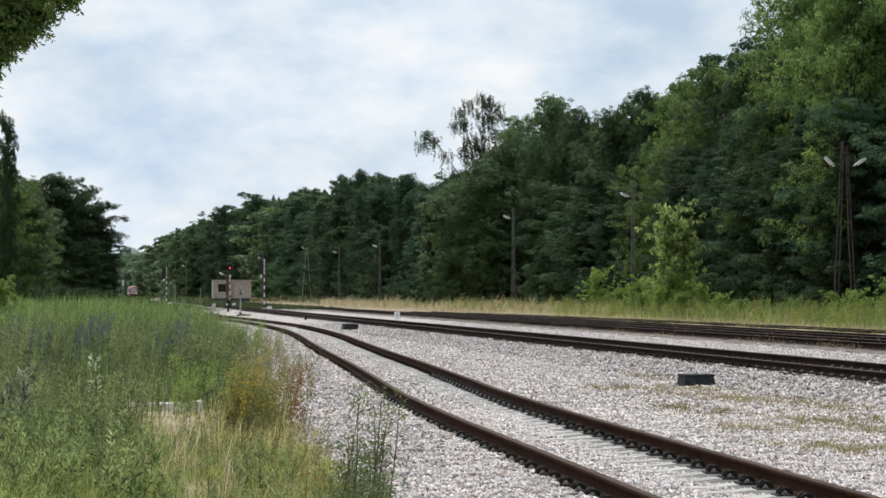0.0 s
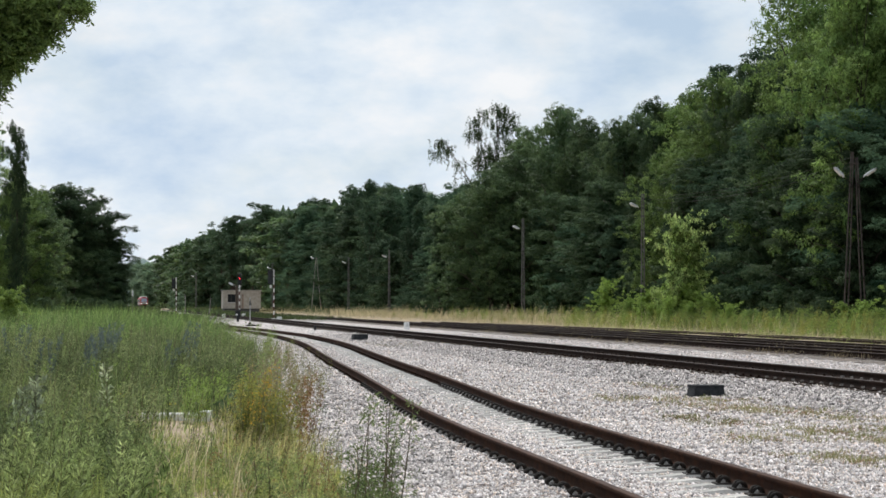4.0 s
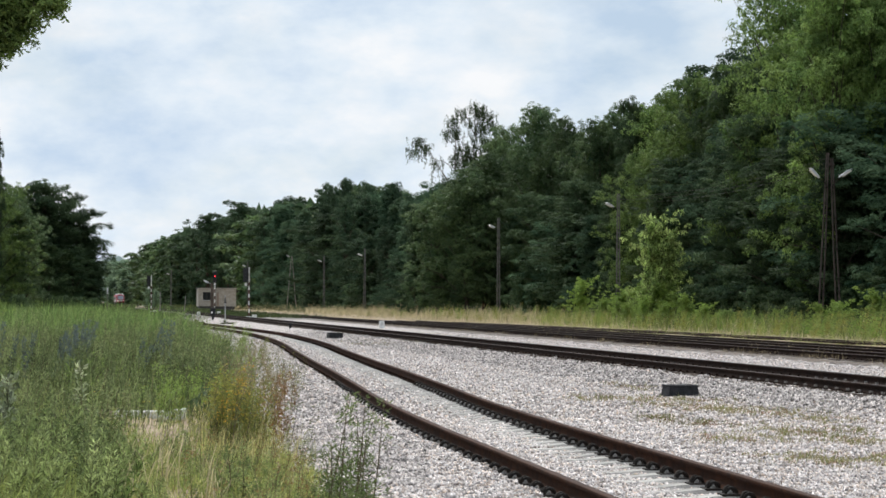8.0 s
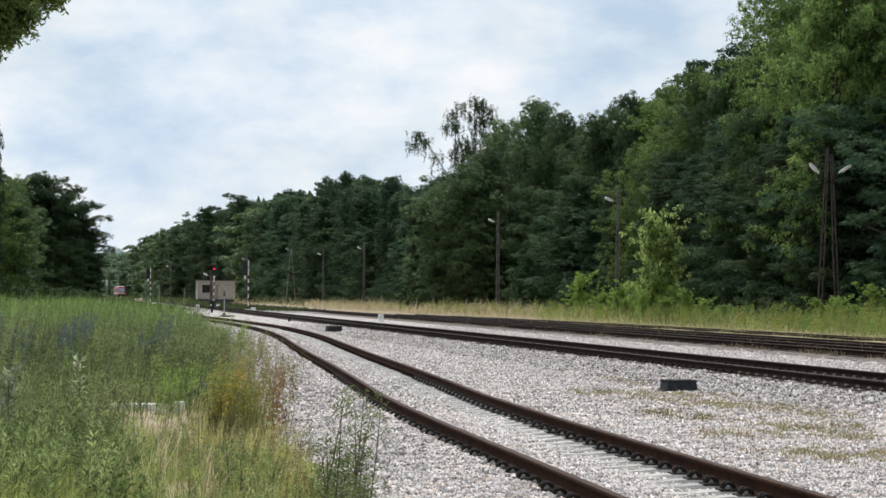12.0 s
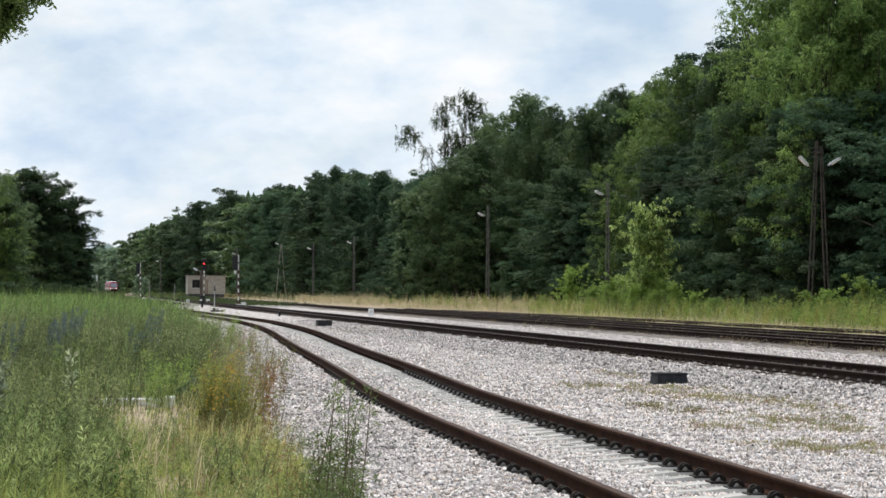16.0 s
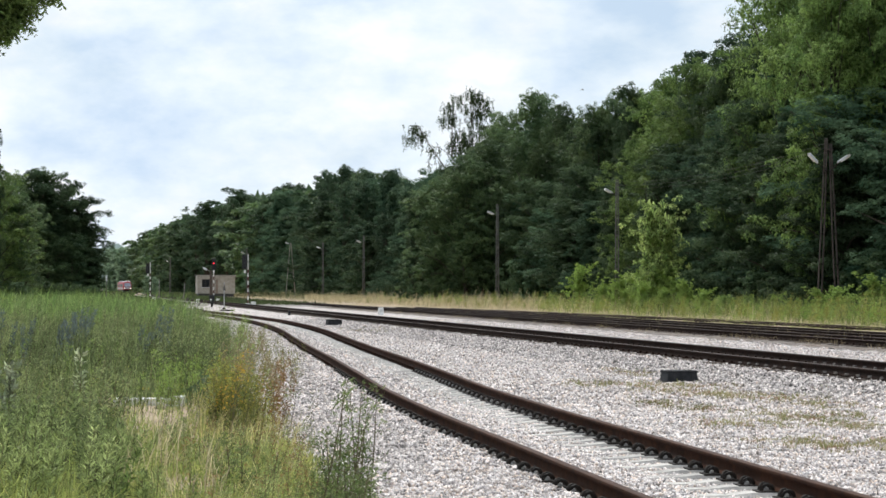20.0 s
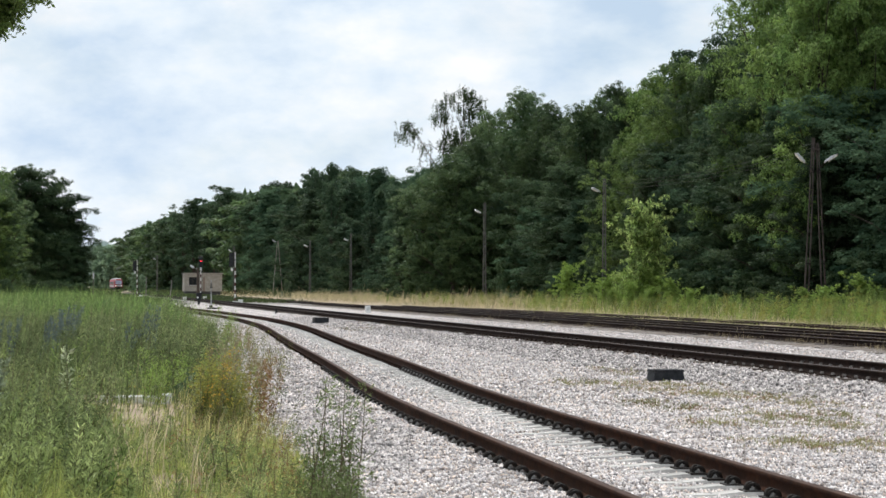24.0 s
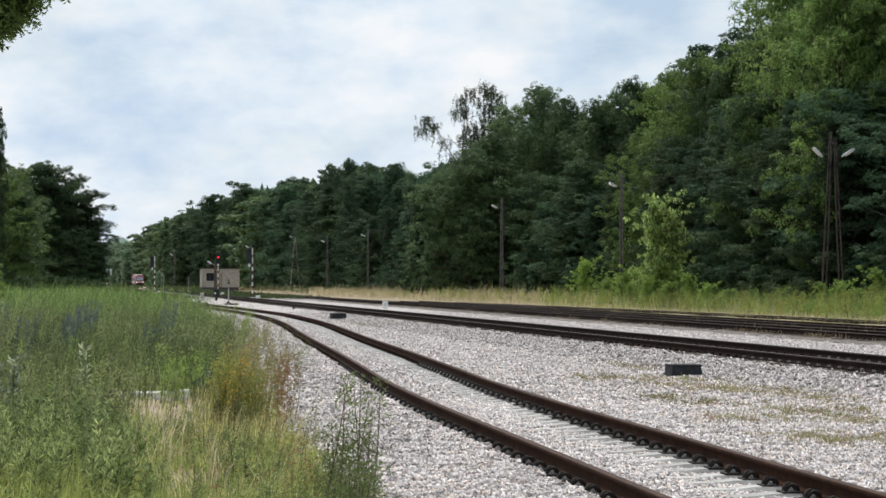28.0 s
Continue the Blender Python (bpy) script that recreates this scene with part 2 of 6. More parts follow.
M_GRASS = leafy("green_grass", (0.066, 0.112, 0.040), (0.218, 0.276, 0.112), island=0.65, obj=0.0, tr=0.5, grain=1.3, stains=0.6)
M_LUSH = leafy("lush_grass", (0.058, 0.124, 0.032), (0.245, 0.345, 0.108), island=0.6, obj=0.0, tr=0.5, grain=0.9, stains=0.5)
M_LOWGRASS = leafy("yellow_green_grass", (0.17, 0.235, 0.055), (0.43, 0.46, 0.15), island=0.5, obj=0.0, tr=0.5, grain=1.6)
M_STRAW = leafy("olive_straw", (0.36, 0.33, 0.12), (0.62, 0.56, 0.27), island=0.5, obj=0.0, tr=0.4)
M_STRIP = leafy("strip_green_grass", (0.060, 0.100, 0.030), (0.200, 0.238, 0.080), island=0.75, obj=0.0, tr=0.45, stains=0.35)
M_GRASS_DRY = leafy("dry_grass", (0.40, 0.34, 0.19), (0.64, 0.56, 0.36), obj=0.0, stains=0.4, tr=0.4)
M_WEED = leafy("mugwort_green", (0.088, 0.132, 0.044), (0.305, 0.360, 0.150), island=0.65, obj=0.0, tr=0.45, grain=1.6, spec=0.35)
M_WEED_PALE = leafy("pale_weed_green", (0.120, 0.178, 0.050), (0.41, 0.475, 0.20), island=0.75, obj=0.0, tr=0.5, grain=1.8, rough=0.6, spec=0.3)
M_SILVER = leafy("silvery_leaves", (0.17, 0.24, 0.10), (0.56, 0.60, 0.40), island=0.7, obj=0.0, tr=0.35, grain=4.0, rough=0.5, spec=0.35)
M_ORANGE = leafy("orange_flowers", (0.46, 0.26, 0.03), (0.66, 0.41, 0.06), obj=0.0)
M_BLUE = leafy("bugloss_blue", (0.085, 0.115, 0.110), (0.160, 0.198, 0.185), obj=0.0)
M_YELLOW = leafy("tansy_yellow", (0.36, 0.30, 0.05), (0.56, 0.47, 0.10), obj=0.0)
M_RUSSET = leafy("russet_dock", (0.19, 0.095, 0.042), (0.34, 0.20, 0.09), obj=0.0)
M_STEM = leafy("brown_stems", (0.09, 0.075, 0.04), (0.18, 0.15, 0.085), obj=0.0, tr=0.0)
M_STRIP_FAR = leafy("dull_strip_grass", (0.055, 0.080, 0.034), (0.125, 0.145, 0.068), obj=0.0)
M_SIGBLACK = material("signal_black", (0.006, 0.0065, 0.007), (0.016, 0.017, 0.018), 9, 0.7, stains=0.3)
M_FLOWER = leafy("white_flower", (0.55, 0.55, 0.48), (0.75, 0.75, 0.68), obj=0.0)
M_MOSS = leafy("scrubby_track_grass", (0.145, 0.165, 0.055), (0.33, 0.335, 0.14), obj=0.0)
M_PINKISH = leafy("reddish_low_plants", (0.22, 0.115, 0.075), (0.40, 0.255, 0.175), obj=0.0)
# blue-green with the horizon's haze put into it
M_FAR = material("far_woods", (0.11, 0.16, 0.15), (0.16, 0.21, 0.19), 0.03, 1.0)

# ---- mesh helpers ----


def mesh_np(name, v, f, mats=()):
    """A mesh from an array of corners and an array of faces of one size."""
    v, f = np.asarray(v, np.float32), np.asarray(f, np.int32)
    me = bpy.data.meshes.new(name)
    n, k = f.shape
    me.vertices.add(len(v))
    me.vertices.foreach_set("co", v.ravel())
    me.loops.add(n * k)
    me.loops.foreach_set("vertex_index", f.ravel())
    me.polygons.add(n)
    me.polygons.foreach_set("loop_start", np.arange(0, n * k, k, dtype=np.int32))
    me.polygons.foreach_set("loop_total", np.full(n, k, np.int32))
    me.update(calc_edges=True)
    for m in mats:
        me.materials.append(m)
    return me


def part(name, bm, mat, parent, label=""):
    """Links a bmesh (or a finished mesh) as one mesh object under a thing or a part."""
    if isinstance(bm, bmesh.types.BMesh):
        me = bpy.data.meshes.new(name)
        bm.to_mesh(me)
        bm.free()
    else:
        me = bm
    if mat and not me.materials:
        me.materials.append(mat)
    ob = new(name, me)
    ob.parent = parent
    if label:
        tagged(ob, label)
    return ob


def thing(name, label, category, at=None, group="", kind=""):
    ob = new(name)
    ob.empty_display_size = 0.2
    if at is not None:
        ob.matrix_basis = at
    return tagged(ob, label, category, group, kind)


def box(sx, sy, sz, x=0, y=0, z=0, bevel=0.0, bm=None, turn=None, taper=1.0):
    """A box with its base centre at x, y, z; taper narrows its top."""
    bm = bm or bmesh.new()
    made = bmesh.ops.create_cube(bm, size=1)["verts"]
    for v in made:
        k = taper if v.co.z > 0 else 1.0
        v.co = Vector((v.co.x * sx * k, v.co.y * sy * k, (v.co.z + 0.5) * sz))
    if bevel:
        es = list({e for v in made for e in v.link_edges})
        got = bmesh.ops.bevel(bm, geom=es, offset=bevel, segments=2, affect="EDGES", profile=0.6)
        made = list({v for v in got["verts"]} | {v for v in made if v.is_valid})
    m = Matrix.Translation((x, y, z)) @ (turn or Matrix())
    bmesh.ops.transform(bm, matrix=m, verts=made)
    return bm


def tube(bm, points, radii, sides=8):
    """A tapered round bar along points."""
    rings = []
    pts = [Vector(p) for p in points]
    for i, p in enumerate(pts):
        d = (pts[min(i + 1, len(pts) - 1)] - pts[max(i - 1, 0)]).normalized()
        a = d.orthogonal().normalized()
        b = d.cross(a)
        rings.append([bm.verts.new(p + (a * math.cos(q) + b * math.sin(q)) * radii[i])
                      for q in (2 * math.pi * j / sides for j in range(sides))])
    for r0, r1 in zip(rings, rings[1:]):
        # the nearest corner of the next ring keeps the bar from twisting
        k = min(range(sides), key=lambda s: (r1[s].co - r0[0].co).length_squared)
        r1[:] = r1[k:] + r1[:k]
        if (r1[1].co - r0[1].co).length > (r1[-1].co - r0[1].co).length:
            r1[:] = [r1[0]] + r1[:0:-1]
        for j in range(sides):
            bm.faces.new((r0[j], r0[(j + 1) % sides], r1[(j + 1) % sides], r1[j]))
    bm.faces.new(rings[0][::-1])
    bm.faces.new(rings[-1])
    return bm


def smooth(ob):
    ob.data.polygons.foreach_set("use_smooth", np.ones(len(ob.data.polygons), bool))
    return ob


def leaves(rng, at, size, out=None, droop=0.0, wide=0.55, fold=0.18, face=None, jit=0.55):
    """Kite-shaped leaves at the points; out: the way they lean; droop: how far their tips hang."""
    n = len(at)
    d = rng.normal(size=(n, 3))
    if out is not None:
        d = d * 0.75 + out
    d[:, 2] -= droop
    if face is not None:
        fn = face / (np.linalg.norm(face, axis=1)[:, None] + 1e-9)
        d -= fn * (d * fn).sum(1)[:, None] * 0.6
    d /= np.linalg.norm(d, axis=1)[:, None] + 1e-9
    s = np.cross(d, rng.normal(size=(n, 3)) * (1.0 if face is None else jit) + (0.0 if face is None else face))
    s /= np.linalg.norm(s, axis=1)[:, None] + 1e-9
    q = np.cross(d, s)
    L = (np.broadcast_to(size, (n,)) * rng.uniform(0.65, 1.35, n))[:, None]
    mid = at + d * L * 0.45
    v = np.stack([at, mid + s * L * wide * 0.5 + q * L * fold, at + d * L, mid - s * L * wide * 0.5 + q * L * fold], 1)
    return v.reshape(-1, 3)


def quads(v):
    return np.arange(len(v), dtype=np.int32).reshape(-1, 4)


def blades(rng, at, height, width, lean=0.25):
    """Grass blades: narrow, bent, tapering strips of two faces' length each, given as quads."""
    n = len(at)
    az = rng.uniform(0, 2 * np.pi, n)
    side = np.stack([np.cos(az), np.sin(az), np.zeros(n)], 1)
    ld = rng.normal(size=(n, 3)) * lean
    ld[:, 0] += 0.14
    ld[:, 2] = 0
    h = (np.broadcast_to(height, (n,)) * rng.uniform(0.55, 1.25, n))[:, None]
    w = (np.broadcast_to(width, (n,)) * rng.uniform(0.7, 1.3, n))[:, None]
    up = np.array([[0, 0, 1.0]])
    p1 = at + (up * 0.55 + ld * 0.35) * h
    p2 = at + (up * (1 - 0.5 * np.linalg.norm(ld, axis=1)[:, None]) + ld) * h
    a = np.stack([at - side * w / 2, at + side * w / 2, p1 + side * w * 0.42, p1 - side * w * 0.42], 1)
    b = np.stack([p1 - side * w * 0.42, p1 + side * w * 0.42, p2 + side * w * 0.08, p2 - side * w * 0.08], 1)
    return np.concatenate([a, b]).reshape(-1, 3)


def stuff(name, label, category, v, mat):
    ob = new(name, mesh_np(name, v, quads(v), [mat]))
    return tagged(ob, label, category, kind="stuff")


def curve_at(table):
    """A smooth line through (u, v) pairs, as a function of u."""
    us, vs = np.array([p[0] for p in table], float), np.array([p[1] for p in table], float)
    sl = np.gradient(vs, us)

    def at(u):
        u = np.clip(np.asarray(u, float), us[0], us[-1])
        i = np.clip(np.searchsorted(us, u) - 1, 0, len(us) - 2)
        h = us[i + 1] - us[i]
        s = (u - us[i]) / h
        return ((2 * s**3 - 3 * s**2 + 1) * vs[i] + (s**3 - 2 * s**2 + s) * h * sl[i]
                + (-2 * s**3 + 3 * s**2) * vs[i + 1] + (s**3 - s**2) * h * sl[i + 1])
    return at


# ---- the plan: Y runs along the line, X across it; the camera stands beside the siding ----
SIDING = curve_at([(-20, 3.8), (0, 4.25), (16, 4.62), (21, 4.74), (29, 4.93), (34, 5.12), (42, 5.58), (50, 6.02), (60, 6.52), (71, 7.12), (85, 7.9),
                   (95, 8.3), (110, 8.62), (125, 8.5), (145, 8.05), (162, 7.5), (200, 6.6), (260, 6.3), (345, 6.3)])
MAIN = curve_at([(-20, 13.6), (100, 13.6), (300, 13.6), (500, 14.3), (600, 15.9), (700, 19.0), (760, 20.4), (806, 20.0), (836, 18.9), (866, 17.1),
                 (907, 16.0), (960, 14.8), (1100, 9), (1500, -20)])
THIRD = curve_at([(-20, 22.7), (200, 22.7), (500, 21.5), (700, 20.0)])
FOURTH = curve_at([(-20, 25.9), (100, 25.9), (190, 25.7)])
FIFTH = curve_at([(-20, 33.6), (100, 33.4), (130, 33.1), (165, 32.0), (210, 29.5)])
EDGE = curve_at([(-20, 1.2), (0, 1.6), (19, 2.3), (38, 2.75), (60, 4.0), (97, 5.7), (124, 6.0), (160, 5.0), (200, 4.3), (300, 4.2), (400, 4.2)])
GAUGE = 1.507


# ---- ground ----
def spaced(parts):
    return np.concatenate([np.linspace(a, b, n, endpoint=False) for a, b, n in parts] + [[parts[-1][1]]])


def sheet(us, vfun, zfun):
    """A sheet of quads over rows of u; vfun gives each row's v values."""
    rows = [np.stack([vfun(u), np.full_like(vfun(u), u)], 1) for u in us]
    xy = np.array(rows)
    z = zfun(xy[..., 0], xy[..., 1])
    v = np.concatenate([xy, z[..., None]], 2).reshape(-1, 3)
    nu, nv = xy.shape[:2]
    i = (np.arange(nu - 1)[:, None] * nv + np.arange(nv - 1)[None]).ravel()
    return v, np.stack([i, i + 1, i + nv + 1, i + nv], 1)


def waves(x, y, seed, amp, length):
    r = np.random.default_rng(seed)
    z = np.zeros_like(x)
    for k in range(7):
        a, l, ph = r.uniform(0, 2 * np.pi), length * r.uniform(0.5, 1.6), r.uniform(0, 6.3)
        z += np.sin((x * np.cos(a) + y * np.sin(a)) * 2 * np.pi / l + ph)
    return z * amp / 3


def ground_z(x, y):
    """The soil's height: the weedy strip left of the ballast rises away from the siding."""
    x, y = np.asarray(x, float), np.asarray(y, float)
    side = np.clip((EDGE(y) - x) / 1.5, 0, 1)
    rise = np.clip((y - 40) / 70, 0, 1) * np.clip((EDGE(y) - x) / 3.0, 0, 1) * 0.20
    return -0.10 + side * 0.12 + rise + waves(x, y, 3, 0.03, 4) * (np.abs(x) < 60)


MAIN_RISE = 0.12


def bed_z(x, y):
    """The ballast's surface: it fills up round the siding's sleeper ends and lies lower between the rails."""
    d = x - SIDING(y)
    fill = 0.045 * np.clip((np.abs(d) - 0.82) / 0.15, 0, 1) * np.clip((2.4 - np.abs(d)) / 1.0, 0, 1) + 0.022 * (np.abs(d + 0.31) < 0.36) - 0.003 * (np.abs(d - 0.36) < 0.31)
    dm = np.abs(x - MAIN(y))
    fill = fill + MAIN_RISE * np.clip((2.5 - dm) / 0.8, 0, 1)
    fill = fill - 0.055 * np.clip((0.70 - dm) / 0.10, 0, 1)
    calm = np.where(np.abs(d) < 0.8, 0.35, 1.0)
    return (waves(x, y, 8, 0.014, 0.9) + waves(x, y, 9, 0.012, 0.33)) * calm + fill - 0.16 * np.clip((EDGE(y) - x + 0.1) / 0.6, 0, 1)


def build_ground():
    us = spaced([(-400, -5, 10), (-5, 120, 160), (120, 400, 80), (400, 4500, 40)])
    vs = spaced([(-3000, -60, 14), (-60, 70, 130), (70, 3000, 14)])
    v, f = sheet(us, lambda u: vs, ground_z)
    g = tagged(new("ground", mesh_np("ground", v, f, [M_SOIL])), "bare sandy soil under weeds and grass", "ground", kind="structure")
    smooth(g)
    us = spaced([(-20, 70, 300), (70, 215, 190)])
    frac = np.linspace(0, 1, 190)
    v, f = sheet(us, lambda u: EDGE(u) - 0.5 + waves(np.array(u), np.array(u) * 0, 5, 0.14, 2.6) + frac * (20.2 - EDGE(u) + 0.5),
                 bed_z)
    smooth(tagged(new("ballast_bed", mesh_np("ballast_bed", v, f, [M_BED])), "pale crushed stone bed between the tracks", "ballast", kind="structure"))
    far = spaced([(215, 520, 60)])
    v, f = sheet(far, lambda u: EDGE(u) - 0.5 + np.linspace(0, 1, 60) * (25.2 - EDGE(u) + 0.5), lambda x, y: waves(x, y, 19, 0.02, 3) + MAIN_RISE * np.clip((2.5 - np.abs(x - MAIN(y))) / 0.8, 0, 1)
                 - 0.16 * np.clip((EDGE(y) - x + 0.1) / 0.6, 0, 1) - 0.14 * np.clip((x - 24.6) / 0.5, 0, 1))
    smooth(tagged(new("far_ballast_bed", mesh_np("far_ballast_bed", v, f, [M_BED_FAR])), "greyish old ballast far along the line", "ballast", kind="structure"))
    v, f = sheet(us, lambda u: 20.2 + np.linspace(0, 1, 47) * 7.9,
                 lambda x, y: 0.01 + waves(x, y, 18, 0.02, 0.9) - 0.14 * np.clip((x - 27.2) / 0.5, 0, 1))
    smooth(tagged(new("old_ballast_bed", mesh_np("old_ballast_bed", v, f, [M_BED_OLD])), "dirty brown ballast under the old tracks", "ballast", kind="structure"))


build_ground()


# ---- tracks ----
def rail_profile():
    half = [(0.063, 0.0), (0.063, 0.012), (0.010, 0.030), (0.008, 0.098), (0.034, 0.112), (0.035, 0.142), (0.027, 0.149)]
    return half + [(-x, z) for x, z in reversed(half)]


def rail_mesh(line, off, u0, u1, step, rise=0.0, mats=(M_RUST, M_HEAD)):
    prof = np.array(rail_profile())
    us = np.arange(u0, u1 + step, step)
    c = line(us)
    sl = np.gradient(c, us)
    n = np.stack([1 / np.sqrt(1 + sl**2), -sl / np.sqrt(1 + sl**2)], 1)
    v = []
    for x, z in prof:
        v.append(np.stack([c + n[:, 0] * (off + x), us + n[:, 1] * (off + x), np.full_like(us, 0.041 + rise + z)], 1))
    v = np.stack(v, 1)
    k, m = len(prof), len(us)
    i = np.arange(m - 1)[:, None] * k
    j = np.arange(k)[None]
    jn = (j + 1) % k
    f = np.stack([i + j, i + k + j, i + k + jn, i + jn], 2).reshape(-1, 4)
    me = mesh_np("rail", v.reshape(-1, 3), f, mats)
    top = np.tile(np.isin(np.arange(k), (5, 6, 7)), m - 1).astype(np.int32)
    me.polygons.foreach_set("material_index", top)
    return me


def sleeper_mesh(name, width, mat, height=0.2):
    """A sleeper: flat seats under the rails, a lower waist between, sloped shoulders."""
    bm = bmesh.new()
    prev = None
    for x, zt, w in ((-1.28, -0.03, 0.8), (-1.2, 0.026, 1), (-0.5, 0.026, 1), (-0.3, 0.006, 0.92), (0.3, 0.006, 0.92), (0.5, 0.026, 1), (1.2, 0.026, 1), (1.28, -0.03, 0.8)):
        h = width / 2 * w
        ring = [bm.verts.new((x, y, z)) for y, z in ((-h - 0.02, -height), (-h, zt - 0.025), (-h + 0.02, zt), (h - 0.02, zt), (h, zt - 0.025), (h + 0.02, -height))]
        if prev:
            for a in range(5):
                bm.faces.new((prev[a], ring[a], ring[a + 1], prev[a + 1]))
        else:
            bm.faces.new(ring)
        prev = ring
    bm.faces.new(prev[::-1])
    bmesh.ops.recalc_face_normals(bm, faces=bm.faces)
    me = bpy.data.meshes.new(name)
    bm.to_mesh(me)
    bm.free()
    me.materials.append(mat)
    return me


def fastener_mesh():
    """A base plate with a bent spring clip and its bolt on one side of the rail's foot."""
    bm = box(0.16, 0.17, 0.016, 0.05, 0, 0.026, 0.004)
    for s in (-1, 1):
        # two arched loops of sprung steel, one on each side of the bolt
        tube(bm, [(0.056 - 0.044 * math.cos(q), s * (0.024 + 0.026 * math.sin(q)), 0.030 + 0.056 * math.sin(q)) for q in (0.0, 0.5, 1.05, 1.57, 2.1, 2.65, 3.14)],
             [0.0125] * 7, 5)
    n = len(bm.faces)
    tube(bm, [(0.060, 0, 0.030), (0.060, 0, 0.060)], [0.021, 0.020], 6)
    tube(bm, [(0.060, 0, 0.055), (0.060, 0, 0.072)], [0.011, 0.010], 6)
    bm.faces.ensure_lookup_table()
    for f in bm.faces[n:]:
        f.material_index = 1
    me = bpy.data.meshes.new("fastener")
    bm.to_mesh(me)
    bm.free()
    me.materials.append(M_IRON)
    me.materials.append(M_NUT)
    return me


M_NUT = material("grey_nut", (0.36, 0.35, 0.34), (0.62, 0.60, 0.58), 30, 0.7)
SLEEPER, TIMBER, CLIP = sleeper_mesh("sleeper", 0.25, M_CONC), sleeper_mesh("timber_sleeper", 0.25, M_WOOD), fastener_mesh()


def far_clip_mesh():
    bm = box(0.13, 0.13, 0.02, 0.03, 0, 0.026)
    n = len(bm.faces)
    box(0.035, 0.06, 0.03, 0.03, 0, 0.046, 0, bm)
    bm.faces.ensure_lookup_table()
    for f in bm.faces[n:]:
        f.material_index = 1
    me = bpy.data.meshes.new("fastener")
    bm.to_mesh(me)
    bm.free()
    me.materials.append(M_RUST_DARK)
    me.materials.append(M_OLDNUT)
    return me


M_OLDNUT = material("worn_nut", (0.14, 0.12, 0.105), (0.27, 0.245, 0.225), 30, 0.6)
FAR_CLIP = far_clip_mesh()


def joined(me, poses):
    """Copies of a mesh at the poses, in one mesh."""
    v = np.empty(len(me.vertices) * 3)
    me.vertices.foreach_get("co", v)
    v = np.append(v.reshape(-1, 3), np.ones((len(v) // 3, 1)), 1)
    me.calc_loop_triangles()
    f = np.empty(len(me.loop_triangles) * 3, np.int32)
    me.loop_triangles.foreach_get("vertices", f)
    f = f.reshape(-1, 3)
    vs = [v @ np.array(p).T[:, :3] for p in poses]
    fs = [f + i * len(v) for i in range(len(poses))]
    out = mesh_np(me.name, np.concatenate(vs), np.concatenate(fs), list(me.materials))
    return out


def build_track(line, u0, u1, label, sleeper, near, clip_to, step=1.0, rise=0.0, mats=(M_RUST_DARK, M_HEAD_DARK)):
    """A track with its rails, sleepers (single up to u = near, joined past it) and clips on both sides of each rail."""
    t = thing("railway_track", label, "railway track", kind="structure")
    for off in (-GAUGE / 2, GAUGE / 2):
        part("rail", rail_mesh(line, off, u0, u1, step, rise, mats), None, t)
    rest, clips = [], []
    for u in np.arange(max(u0, 13), min(u1, 210), 0.6):
        sl = float(line(u + 0.5) - line(u - 0.5))
        m = Matrix.Translation((float(line(u)), u, rise)) @ Matrix.Rotation(-math.atan(sl), 4, "Z")
        if u < near:
            ob = part(sleeper.name, sleeper, None, t)
            ob.matrix_basis = m @ pose(random.uniform(-0.02, 0.02), random.uniform(-0.015, 0.015), random.uniform(0.004, 0.014), 0, 0, random.uniform(-0.8, 0.8))
        else:
            rest.append(m)
        for off in (-GAUGE / 2, GAUGE / 2):
            for s in (0, 180):
                if u > clip_to:
                    continue
                c = m @ Matrix.Translation((off + (0.055 if s == 0 else -0.055), 0, 0)) @ pose(0, 0, 0, 0, 0, s) @ Matrix.Diagonal((1.15, 1.2, 1.15, 1))
                if u < near and len(clips) < 300 and u < 46:
                    ob = part("fastener", CLIP if near == 100 and rise == 0 else FAR_CLIP, None, t)
                    ob.matrix_basis = c
                else:
                    clips.append(c)
    if rest:
        tagged(part("far_sleepers", joined(sleeper, rest), None, t), kind="stuff")
    if clips:
        tagged(part("far_fasteners", joined(FAR_CLIP, clips), None, t), kind="stuff")
    return t


build_track(SIDING, -20, 345, "curving siding with rusty rails on concrete sleepers", SLEEPER, 100, 110, 1.0, 0.0, (M_RUST, M_HEAD))
build_track(MAIN, -20, 1500, "straight main track with dark rusty rails on timber sleepers", TIMBER, 120, 130, 2.0, MAIN_RISE)
build_track(THIRD, -20, 700, "old rusty track on timber sleepers", TIMBER, 130, 130, 2.0)
build_track(FOURTH, -20, 190, "rusty turnout track joining the old track", TIMBER, 100, 100, 1.0)
build_track(FIFTH, 60, 200, "disused track sunk in dry grass", TIMBER, 60, 60, 2.0, -0.185)


# ---- trees ----
def leaf_tris(rng, at, size, face, droop=0.2, wide=0.62):
    """Small three-cornered leaves lying across the given facing, tips hanging a little."""
    n = len(at)
    f = face + rng.normal(size=(n, 3)) * 0.30
    f /= np.linalg.norm(f, axis=1)[:, None] + 1e-9
    d = rng.normal(size=(n, 3))
    d[:, 2] -= droop
    d -= f * (d * f).sum(1)[:, None] * 0.85
    d /= np.linalg.norm(d, axis=1)[:, None] + 1e-9
    s = np.cross(d, f)
    L = (np.broadcast_to(size, (n,)) * rng.uniform(0.6, 1.4, n))[:, None]
    v = np.stack([at - s * L * wide * 0.5, at + s * L * wide * 0.5, at + d * L], 1)
    return v.reshape(-1, 3)


